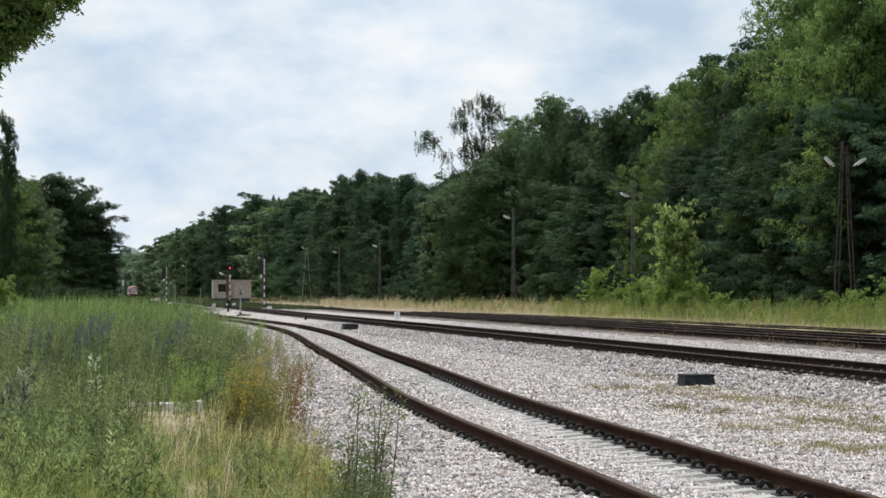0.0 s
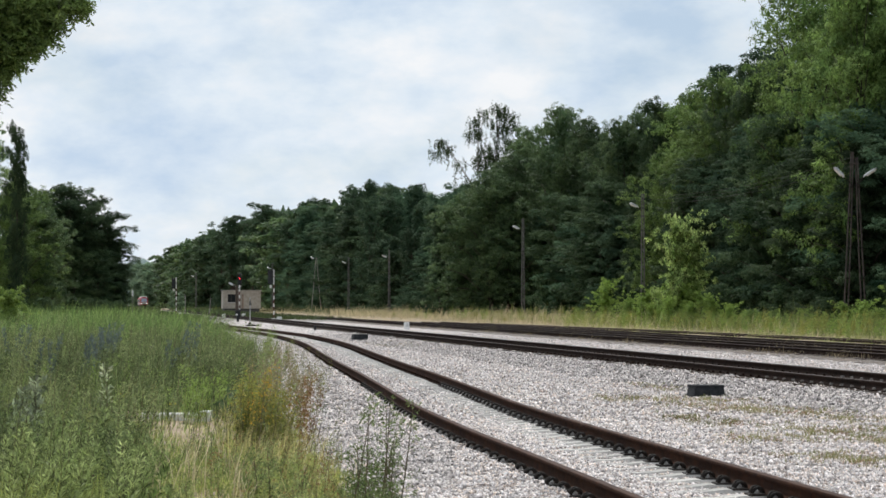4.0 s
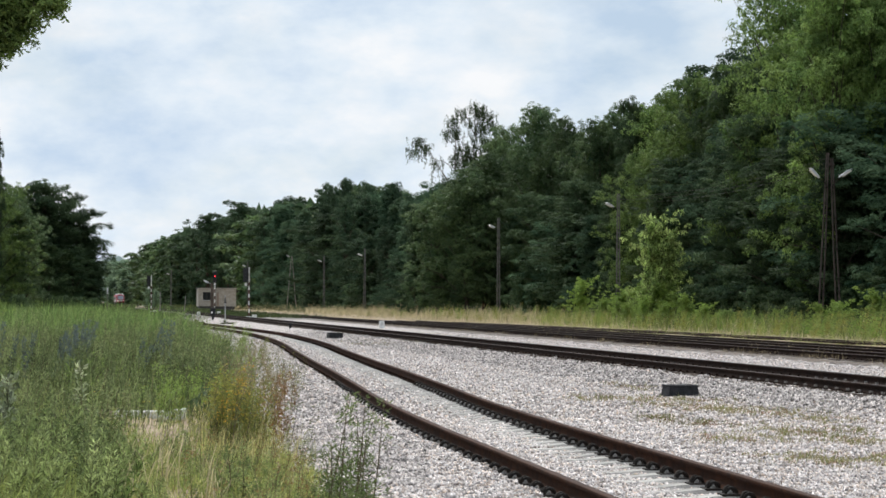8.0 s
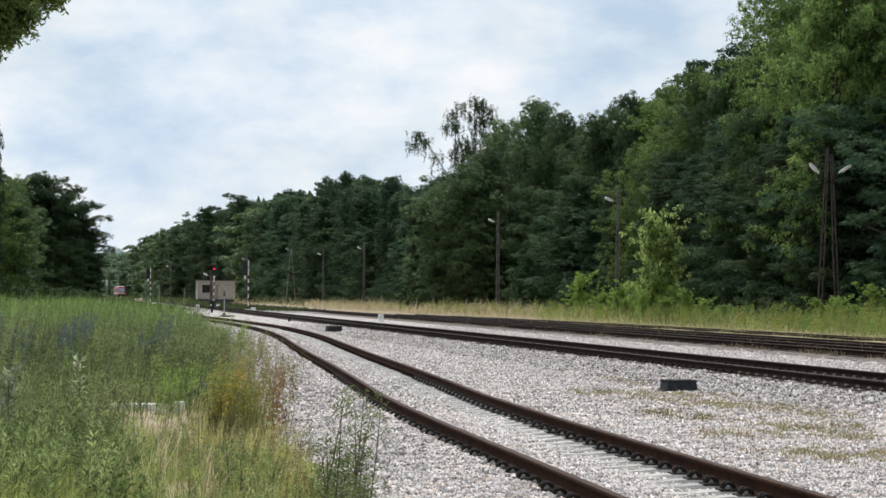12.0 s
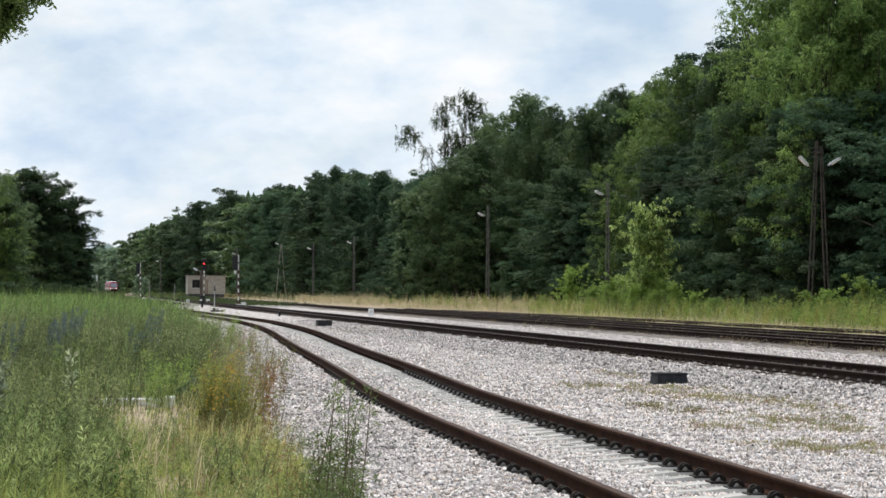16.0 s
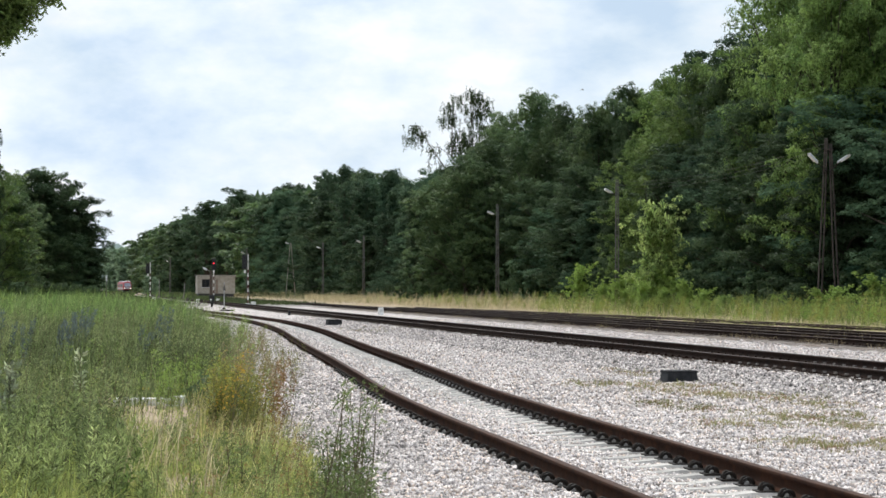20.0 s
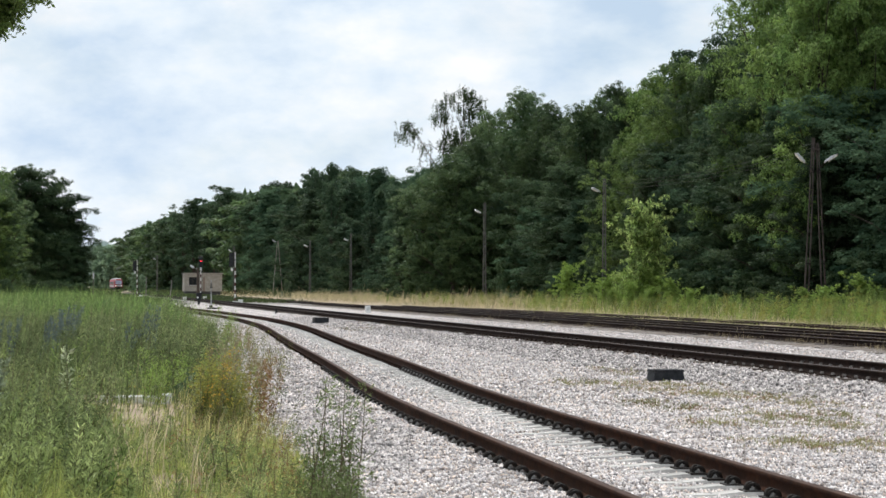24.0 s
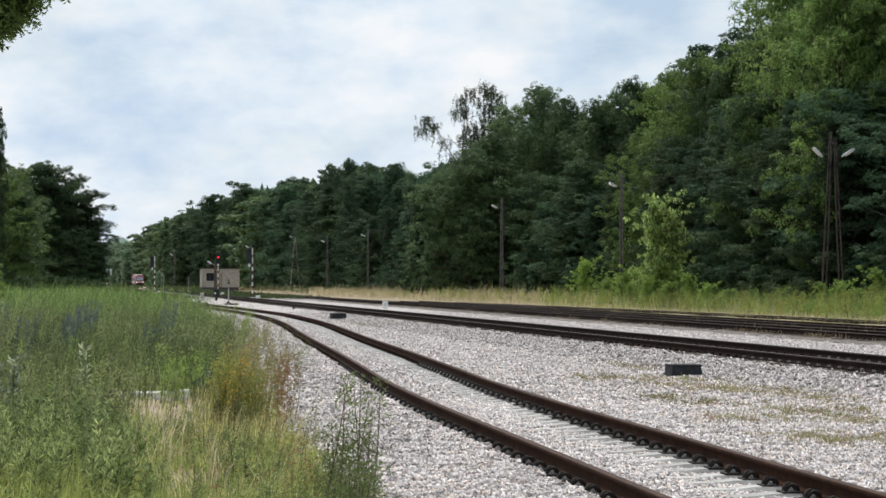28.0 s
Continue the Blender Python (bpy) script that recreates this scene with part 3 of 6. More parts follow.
def crown(seed, height, radius, low, boughs, count, size, mat, shape="round", droop=0.2, tuft=0.42, ragged=0.25):
    """Boughs carry pads of leaf tufts, each tuft a small dome of leaves. Returns the mesh and the boughs' ends."""
    rng = np.random.default_rng(seed)
    ks = (np.arange(boughs) + rng.uniform(0, 1, boughs)) / boughs
    pads, ends = [], []
    for i, k in enumerate(ks):
        h = low + (0.975 - low) * k
        if shape == "round":
            env = math.sqrt(max(0.05, 1 - abs((k - 0.42) / 0.60)**3))
        elif shape == "cone":
            env = 1.05 - 0.88 * k
        else:
            env = math.sqrt(max(0.05, 1 - abs((k - 0.50) / 0.56)**3.2)) * 0.95
        az = i * 2.4 + rng.uniform(-0.6, 0.6)
        reach = env * radius * rng.uniform(1 - ragged * 1.6, 1 + ragged * 0.55)
        rise = (0.10 if k < 0.6 else 0.22) - droop * 0.5
        for f in (0.42, 0.72, 1.0):
            d = max(0.0, reach * f - radius * 0.10)
            rp = radius * rng.uniform(0.15, 0.25) * (1.15 - 0.35 * f)
            pads.append((math.cos(az) * d + rng.normal() * 0.2, math.sin(az) * d + rng.normal() * 0.2,
                         h * height + rise * d - 0.05 * d * d / radius - rp * 0.25, rp, 0.35 if f < 0.5 else 1.0))
        ends.append(pads[-1][:3])
    pads = np.array(pads)
    w = pads[:, 3]**2 * pads[:, 4]
    per = np.maximum(2, (w / w.sum() * count / 58).astype(int))
    idx = np.repeat(np.arange(len(pads)), per)
    m = len(idx)
    # tufts: spread over each pad, the middle ones standing higher
    q = rng.normal(size=(m, 2))
    q /= np.linalg.norm(q, axis=1)[:, None]
    rho = np.sqrt(rng.uniform(0, 1, m))[:, None]
    q = q * rho
    rp = pads[idx, 3]
    tc = np.stack([pads[idx, 0] + q[:, 0] * rp * 1.15, pads[idx, 1] + q[:, 1] * rp * 1.15,
                   pads[idx, 2] + rp * (0.55 * (1 - rho[:, 0]**2) + rng.uniform(-0.85, 0.40, m))], 1)
    out = tc[:, :2] / (np.linalg.norm(tc[:, :2], axis=1)[:, None] + 0.3)
    rt = tuft * rng.uniform(0.55, 1.35, m)
    n = max(10, int(count * 0.94 / m))
    u = rng.normal(size=(m, n, 3))
    u[..., 2] += 0.55
    u[..., :2] += out[:, None] * 0.45
    u /= np.linalg.norm(u, axis=2)[..., None]
    p = tc[:, None] + u * (rt[:, None] * rng.uniform(0.55, 1.1, (m, n)))[..., None] * np.array([1.1, 1.1, 0.72])
    face = u * 0.8 + np.array([0, 0, 0.35])
    v1 = leaf_tris(rng, p.reshape(-1, 3), size, face.reshape(-1, 3), droop + 0.15)
    # larger leaves deep inside close the crown
    nb = int(count * 0.08)
    pk = rng.integers(0, len(pads), nb)
    p2 = pads[pk, :3] * np.array([0.45, 0.45, 0.97]) + rng.normal(size=(nb, 3)) * radius * 0.08
    v2 = leaf_tris(rng, p2, size * 1.7, rng.normal(size=(nb, 3)) + np.array([0, 0, 0.5]), 0.3, 0.9)
    v = np.concatenate([v1, v2])
    return mesh_np("crown", v, np.arange(len(v), dtype=np.int32).reshape(-1, 3), [mat]), np.array(ends)


def trunk_mesh(seed, height, radius, cen, mat, sides=7, lean=0.02):
    rng = random.Random(seed)
    bm = bmesh.new()
    pts, p = [], Vector((0, 0, -0.3))
    n = 7
    for i in range(n + 1):
        pts.append(p.copy())
        p = p + Vector((rng.uniform(-lean, lean) * height / n * 2, rng.uniform(-lean, lean) * height / n * 2, (height * 0.9 + 0.3) / n))
    tube(bm, pts, [radius * (1.25 if i == 0 else 1 - 0.88 * i / n) for i in range(n + 1)], sides)
    for c in cen[::2]:
        c = Vector(c)
        k = min(n - 1, max(1, int(c.z / height * n * 0.75)))
        a = pts[k]
        mid = a.lerp(c, 0.55) + Vector((0, 0, 0.12 * (c - a).length))
        r = radius * (1 - 0.88 * k / n) * 0.45
        tube(bm, [a, mid, c], [r, r * 0.6, r * 0.2], 5)
    me = bpy.data.meshes.new("trunk")
    bm.to_mesh(me)
    bm.free()
    me.materials.append(mat)
    return me


def tree_model(name, seed, radius, low, boughs, count, size, mat, bark, shape="round", droop=0.2, thick=0.013, tuft=0.42, ragged=0.25):
    """Crown and trunk of a tree 20 m high, to be copied at other sizes."""
    c, ends = crown(seed, 20, radius, low, boughs, count, size, mat, shape, droop, tuft, ragged)
    return name, c, trunk_mesh(seed, 20, 20 * thick, ends, bark)


def plant_tree(model, label, x, y, height, wide=1.0, group="", category="tree"):
    name, c, tr = model
    s = height / 20
    t = thing(name, label, category, Matrix.Translation((x, y, -0.05)) @ Matrix.Rotation(random.uniform(0, 6.28), 4, "Z")
              @ Matrix.Diagonal((s * wide, s * wide, s, 1)), group)
    part("trunk", tr, None, t)
    part("crown", c, None, t)
    return t


BROAD = [tree_model("broadleaf_tree", 11 + i, (5.6, 4.6, 6.2, 5.0, 5.8)[i], (0.08, 0.05, 0.12, 0.05, 0.10)[i], (46, 40, 50, 40, 46)[i], 74000, 0.165,
                    (M_LEAF, M_LEAF_D, M_LEAF, M_LEAF_D, M_LEAF_M)[i], M_BARK, ("round", "tall", "round", "cone", "round")[i]) for i in range(5)]
AIRY = tree_model("broadleaf_tree", 19, 6.0, 0.12, 40, 30000, 0.18, M_LEAF_M, M_BARK, "round", 0.15, tuft=0.5, ragged=0.42)
MID = [tree_model("broadleaf_tree", 31 + i, 5.6, 0.03, (46, 40, 50, 44)[i], 42000, 0.225, (M_LEAF_F, M_LEAF_D, M_LEAF_F, M_LEAF)[i], M_BARK, ("tall", "round", "cone", "round")[i], tuft=0.5, ragged=0.4) for i in range(4)]
SPRUCE = [tree_model("conifer_tree", 71 + i, 4.4, 0.05, 54, 30000, 0.215, M_SPRUCE, M_PINEBARK, ("cone", "tall")[i], 0.45, tuft=0.45, ragged=0.32) for i in range(2)]
FAR = [tree_model("broadleaf_tree", 51 + i, 5.8, 0.04, 26, 4200, 0.75, (M_LEAF, M_LEAF_D)[i % 2], M_BARK, ("round", "tall")[i % 2], tuft=0.8) for i in range(3)]
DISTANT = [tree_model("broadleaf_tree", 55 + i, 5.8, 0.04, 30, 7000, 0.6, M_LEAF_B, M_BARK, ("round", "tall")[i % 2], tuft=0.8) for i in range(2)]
PINE = [tree_model("pine_tree", 61 + i, 3.6, 0.30, 28, 22000, 0.22, M_NEEDLE, M_PINEBARK, "tall", 0.0, tuft=0.5, ragged=0.45) for i in range(2)]

# skyline of the right-hand wood as (bearing across the picture plane, rise over distance)
SKYLINE = curve_at([(-0.125, 0.0150), (-0.112, 0.0232), (-0.102, 0.0279), (-0.093, 0.0339), (-0.082, 0.0385), (-0.068, 0.0410),
                    (-0.052, 0.0424), (-0.031, 0.0457), (-0.008, 0.0457), (0.0, 0.0502), (0.018, 0.0660), (0.027, 0.0680), (0.034, 0.0735), (0.044, 0.0780),
                    (0.055, 0.0760), (0.071, 0.0745), (0.080, 0.0815), (0.091, 0.0810), (0.103, 0.0905), (0.117, 0.0985), (0.126, 0.110), (0.134, 0.130),
                    (0.150, 0.142), (0.180, 0.145), (0.24, 0.14)])
WOOD = curve_at([(60, 56), (135, 53), (300, 50), (500, 46), (800, 33), (1100, 25), (1500, 16)])
CA, SA = math.cos(radians(8.2)), math.sin(radians(8.2))


def bearing(x, y):
    """Across-the-view slope and distance ahead of a spot, from the standpoint."""
    ahead = SA * x + CA * y
    return (CA * x - SA * y) / ahead, ahead


def spot(b, ahead):
    """The ground spot at a bearing and a distance ahead of the standpoint."""
    return (CA * b + SA) * ahead, (CA - SA * b) * ahead


def build_wood():
    rng = random.Random(5)
    # the tall trees that make the skyline: bearing, setback, rise over distance, crown radius in metres, model
    # low entries use models 1 and 3, whose leaf colour has the shade in it
    for b, back, rise, r, m in ((0.0440, 3, 0.0795, 4.6, 0), (0.0560, 5, 0.0735, 4.0, 2), (0.0290, 5, 0.0690, 4.2, 2), (0.0700, 3, 0.0745, 3.6, 0), (0.0800, 6, 0.0790, 3.6, 2), (0.0865, 3, 0.0820, 2.6, 1),
                                (0.0985, 5, 0.0850, 3.6, 4), (0.1190, 2, 0.0640, 3.4, 1), (0.1100, 1, 0.0420, 3.0, 1), (0.1110, 3, 0.0925, 4.0, 4), (0.1245, 5, 0.0985, 3.4, 0), (0.1465, 1, 0.1360, 4.2, 5), (0.1370, 0, 0.0780, 3.6, 1), (0.1330, -1, 0.0420, 3.0, 1), (0.1560, 4, 0.1420, 4.4, 4), (0.1660, 0, 0.1400, 4.0, 5), (0.1740, 2, 0.1380, 4.4, 4), (0.190, 4, 0.140, 4.5, 4),
                                (0.1030, 0, 0.0600, 3.2, 1), (0.0640, 0, 0.0500, 3.0, 1), (0.1280, 1, 0.0700, 3.0, 1), (0.0480, -1, 0.0440, 3.2, 1), (0.0770, -1, 0.0420, 2.8, 3), (0.1480, -1, 0.0640, 3.4, 1), (0.1680, -1, 0.0700, 3.6, 3), (0.0900, 0, 0.0620, 3.2, 4)):
        ahead = (52.0 + back) / (CA * b + SA)
        x, y = spot(b, ahead)
        h = 1.6 + rise * ahead
        base = (5.6, 4.6, 6.2, 5.0, 5.8, 6.0)[m] * h / 20
        plant_tree(AIRY if m == 5 else BROAD[m], "tall broadleaf tree standing out at the wood's edge", x, y, h * 1.02, r * 1.36 / base, "trees of the wood")
    for row, off in enumerate((2.0, 12.0, 20.0)):
        u = 118.0 + row * 4.0
        while u < 1250:
            x = float(WOOD(u)) + off + rng.uniform(-3.0, 3.0)
            b, ahead = bearing(x, u)
            right = b > 0.022
            if right and row == 0:
                u += rng.uniform(8, 12)
                continue
            k = rng.uniform(0.80, 0.94) if right else rng.uniform(*((0.55, 0.98), (0.86, 1.06), (0.94, 1.06))[row])
            h = min(1.6 + float(SKYLINE(b)) * ahead * k, 26)
            if -0.115 < b < -0.012:
                h *= 1.05
            if abs(b - 0.010) < 0.017:
                h *= 0.88
            near, mid = ahead < 260, ahead < 540
            if -0.09 < b < -0.055 and rng.random() < 0.45:
                plant_tree(rng.choice(PINE), "tall dark pine in the wood beyond the tracks", x, u, h * 1.03, 1.2, "trees of the wood")
            elif b < 0.0 and rng.random() < (0.55 if b > -0.10 else 0.25):
                plant_tree(rng.choice(SPRUCE), "dark dense conifer in the wood beyond the tracks", x, u, h * (1.04 if row else 0.95), rng.uniform(0.85, 1.35) * (14 / max(h, 9))**0.3, "trees of the wood")
            else:
                model = rng.choice(BROAD if (near and row == 0) or (ahead < 190 and row == 1) else MID if mid else FAR)
                plant_tree(model, "dense dark green broadleaf tree at the wood's edge", x, u, h, rng.uniform(1.25, 1.75) * (14 / max(h, 9))**0.3, "trees of the wood")
            u += rng.uniform(6.5, 11.0) * (1 if near else 1.15 if mid else 2.2)
    # lower trees crowding the edge between the tall ones
    u = 132.0
    while u < 560:
        x = float(WOOD(u)) + rng.uniform(-0.8, 3.0)
        b, ahead = bearing(x, u)
        h = 1.6 + float(SKYLINE(b)) * ahead * rng.uniform(0.30, 0.66)
        if not 0.080 < b < 0.106:
            plant_tree(rng.choice(MID[:3]), "lower spreading tree at the wood's edge", x, u, h, rng.uniform(1.5, 2.1) * (9 / h)**0.4, "trees of the wood")
        u += rng.uniform(7.0, 15.0) * (1 if u < 260 else 1.5)
    for b, ahead, h in ((0.004, 287, 14.6), (0.016, 283, 17.0), (0.023, 286, 19.0), (-0.004, 292, 12.8)):
        x, y = spot(b, ahead)
        plant_tree(BROAD[rng.randrange(5)], "dense broadleaf tree below the birch", x, y, h, 1.1, "trees of the wood")
    # the belt of trees left of the line
    for px, ahead, h, m, wide in ((-0.1985, 220, 18.6, 4, 0.95), (-0.167, 226, 10.5, 0, 0.9), (-0.178, 223, 13.0, 4, 0.95), (-0.159, 333, 15.0, 1, 1.0), (-0.147, 335, 15.5, 1, 0.9), (-0.1405, 337, 11.5, 1, 0.8), (-0.152, 331, 12.0, 3, 1.1), (-0.2, 235, 21.0, 0, 1.0), (-0.163, 330, 16.6, 1, 1.05), (-0.1545, 332, 17.0, 1, 1.15),
                                  (-0.1415, 336, 13.4, 1, 1.25), (-0.1385, 338, 9.8, 1, 1.15), (-0.1350, 338, 6.5, 1, 0.7), (-0.172, 326, 15.5, 2, 1.0), (-0.155, 328, 9.0, 2, 1.2), (-0.145, 330, 8.0, 1, 1.3),
                                  (-0.1780, 215, 17.6, 1, 0.32), (-0.18, 300, 15, 2, 1.1), (-0.17, 270, 8, 4, 1.4), (-0.176, 245, 7, 2, 1.5)):
        x, y = spot(px, ahead)
        plant_tree(BROAD[m], "dark broadleaf tree beside the line", x, y, h * (1.05 if ahead > 300 else 1.0), wide * (18 / h)**0.3, "trees left of the line")
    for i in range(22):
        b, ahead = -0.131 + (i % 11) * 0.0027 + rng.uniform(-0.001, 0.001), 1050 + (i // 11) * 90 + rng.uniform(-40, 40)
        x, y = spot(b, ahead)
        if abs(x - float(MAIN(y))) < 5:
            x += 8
        plant_tree(DISTANT[i % 2], "distant green tree closing the line, haze put into its leaf colour", x, y, rng.uniform(15, 21) * (0.8 if i < 11 else 1.0), 1.3, "distant trees")
    # a wooded rise far behind
    v, f = sheet(np.linspace(2500, 2900, 9), lambda u: np.linspace(-700, 500, 120),
                 lambda x, y: np.where(y > 2520, 38 + waves(x, y, 21, 6, 160) + waves(x, y, 22, 3, 25), -1))
    tagged(new("distant_woods", mesh_np("distant_woods", v, f, [M_FAR])), "hazy blue-green wooded rise on the horizon", "woods", kind="stuff")


build_wood()


# ---- shrubs, sapling, birch and the overhanging branch ----
BUSH = [tree_model("shrub", 81 + i, 11, 0.02, (34, 26, 26)[i], (13000, 9000, 7000)[i], (0.60, 0.7, 0.8)[i], (M_LEAF_L, M_LEAF_M, M_LEAF_D)[i], M_BARK, "round", (-0.9, 0.1, 0.1)[i], 0.008, tuft=(1.0, 1.3, 1.3)[i], ragged=(0.6, 0.4, 0.4)[i]) for i in range(3)]
SAPLING = tree_model("young_tree", 91, 7.4, 0.06, 46, 11500, 0.50, M_LEAF_S, M_BARK, "round", -1.1, 0.007, tuft=0.9, ragged=0.6)


def plant_at(model, label, b, ahead, h, wide, group, category):
    x, y = spot(b, ahead)
    return plant_tree(model, label, x, y, h, wide, group, category)


def build_shrubs():
    rng = random.Random(9)
    for b, ahead, h, w in ((0.0920, 186, 7.9, 0.72), (0.0985, 187, 7.0, 0.60)):
        plant_at(SAPLING, "young light green tree in front of the wood", b, ahead, h, w, "young trees", "tree")
    for b, ahead, h, w, k in ((0.0625, 202, 3.3, 0.8, 0), (0.072, 196, 1.9, 1.3, 0), (0.079, 192, 2.3, 1.3, 0), (0.086, 190, 2.6, 1.2, 0), (0.094, 186, 2.8, 1.3, 0), (0.103, 184, 2.2, 1.3, 0),
                              (0.109, 182, 3.0, 1.1, 2), (0.117, 181, 2.6, 1.2, 2), (0.124, 178, 2.6, 1.3, 2), (0.1600, 146, 1.55, 1.2, 0), (0.1675, 144, 1.65, 1.2, 0), (0.1725, 143, 1.2, 1.3, 0), (0.1830, 146, 2.3, 1.0, 0), (0.1900, 146, 1.6, 1.1, 0),
                              (0.0815, 176, 1.5, 1.0, 0), (0.0885, 172, 1.9, 0.9, 0), (0.0970, 170, 1.6, 1.1, 0), (0.1055, 170, 2.1, 0.9, 0), (0.1130, 166, 1.5, 1.2, 0), (0.1215, 162, 1.3, 1.0, 1), (0.1310, 157, 1.2, 1.1, 1), (0.1420, 152, 1.2, 1.0, 0),
                              (0.134, 172, 2.8, 1.2, 2), (0.142, 168, 2.4, 1.3, 2), (0.151, 160, 2.0, 1.2, 2)):
        plant_at(BUSH[k], ("bright green shrub in the sunlit grass", "leafy shrub at the wood's edge", "leafy shrub at the wood's edge, shade put into its leaf colour")[k], b, ahead, h, w, "shrubs", "shrub")
    u = 125.0
    while u < 520:
        plant_tree(BUSH[rng.choice((2, 2, 2))], "undergrowth shrub below the trees, shade put into its leaf colour", float(WOOD(u)) - 1.5 + rng.uniform(-0.8, 1.5), u, rng.uniform(2.2, 4.6), rng.uniform(0.9, 1.3), "undergrowth", "shrub")
        u += rng.uniform(4.0, 7.0) * (1 if u < 300 else 1.6)
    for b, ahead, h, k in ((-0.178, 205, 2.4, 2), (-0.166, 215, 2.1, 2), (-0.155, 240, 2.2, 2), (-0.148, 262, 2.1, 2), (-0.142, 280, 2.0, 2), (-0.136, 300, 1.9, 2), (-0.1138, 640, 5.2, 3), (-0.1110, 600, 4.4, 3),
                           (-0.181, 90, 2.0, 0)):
        # k = 3: far bushes take the leaf colour that has haze in it
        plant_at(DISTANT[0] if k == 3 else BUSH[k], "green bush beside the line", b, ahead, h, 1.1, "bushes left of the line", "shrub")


def build_birch():  # returns the tree, which sways in the wind
    """A tall, thin birch leaning over the wood, its twigs hanging in separate curtains."""
    rng = np.random.default_rng(14)
    x, y = spot(0.0218, 300)
    t = thing("birch_tree", "tall sparse birch with hanging twigs above the wood", "tree", Matrix.Translation((x, y, -0.05)) @ Matrix.Rotation(radians(-8), 4, "Z"))
    bm = bmesh.new()
    line = [(0, -3, -0.2), (-0.4, -2.6, 4.5), (-1.0, -1.6, 9.5), (-2.2, -0.8, 14.0), (-3.3, 0, 18.0), (-3.2, 0, 21.5), (-2.6, 0, 24.0)]
    tube(bm, line, [0.26, 0.22, 0.19, 0.15, 0.11, 0.07, 0.02], 8)
    tube(bm, [line[3], (-1.2, 0.3, 18.0), (-0.8, 0.2, 22.0), (-0.5, 0.1, 25.2)], [0.12, 0.09, 0.06, 0.02], 7)
    tube(bm, [line[3], (-4.6, 0.2, 17.2), (-6.6, 0.2, 20.4), (-7.6, 0.1, 21.6)], [0.10, 0.08, 0.05, 0.015], 7)
    part("trunk", bm, M_BIRCHBARK, t, "white birch trunk with dark flecks")
    # ends of the boughs and how many hanging twigs each one carries
    tips = [(-8.9, 0.3, 20.4, 30), (-8.0, 0.4, 21.8, 34), (-7.0, -0.2, 20.6, 30), (-6.2, 0.4, 19.0, 22), (-5.2, 0.6, 17.4, 16), (-4.6, -0.3, 22.6, 24), (-3.6, 0.2, 24.6, 38), (-2.7, 0.1, 25.4, 34),
            (-3.0, -0.5, 22.8, 30), (-2.0, 0.4, 21.2, 30), (-0.9, 0.2, 26.2, 40), (0.1, 0.2, 26.0, 40), (1.0, -0.2, 25.0, 36), (1.7, 0.3, 23.6, 30), (0.3, -0.5, 23.4, 34), (-1.0, 0.6, 24.0, 26),
            (1.4, 0.2, 21.4, 20), (-0.4, 0.5, 20.8, 24), (-3.4, 0.5, 19.6, 30), (-2.2, -0.6, 18.4, 40), (-0.6, -0.4, 18.2, 40), (-4.0, 0.2, 17.0, 26), (0.8, 0.4, 19.4, 40), (-1.6, 0.4, 19.8, 44), (-2.6, -0.3, 21.0, 40), (0.2, 0.3, 21.8, 40),
            (-3.2, 0.2, 16.2, 30), (-1.4, 0.1, 16.4, 34), (0.6, -0.2, 17.2, 34)]
    tw = bmesh.new()
    pts = []
    for tx, ty, tz, n in tips:
        tip = Vector((tx, ty, tz))
        root = min((Vector(q) for q in (line[3], line[4], line[5], (-1.2, 0.3, 18.0), (-0.8, 0.2, 22.0), (-6.6, 0.2, 20.4))), key=lambda q: (q - tip).length + (6 if q.z > tip.z else 0))
        mid = root.lerp(tip, 0.55) + Vector((0, 0, 0.5))
        tube(tw, [root, mid, tip], [0.055, 0.035, 0.012], 5)
        for k in range(n):
            s = rng.uniform(0.55, 1.05)
            p = mid.lerp(tip, (s - 0.5) / 0.5) + Vector(rng.normal(size=3)) * Vector((0.42, 0.42, 0.25))
            drop = rng.uniform(0.4, 1.7)
            m = int(9 + drop * 11)
            sx = rng.normal() * 0.12
            z = -rng.uniform(0, drop, m)
            pts.append(np.array(p)[None] + np.stack([rng.normal(size=m) * 0.06 - sx * z, rng.normal(size=m) * 0.06, z], 1))
    part("boughs", tw, M_BARK, t)
    v = leaves(rng, np.concatenate(pts), 0.17, None, 0.9)
    part("crown", mesh_np("crown", v, quads(v), [M_LEAF_BIRCH]), None, t)
    return t


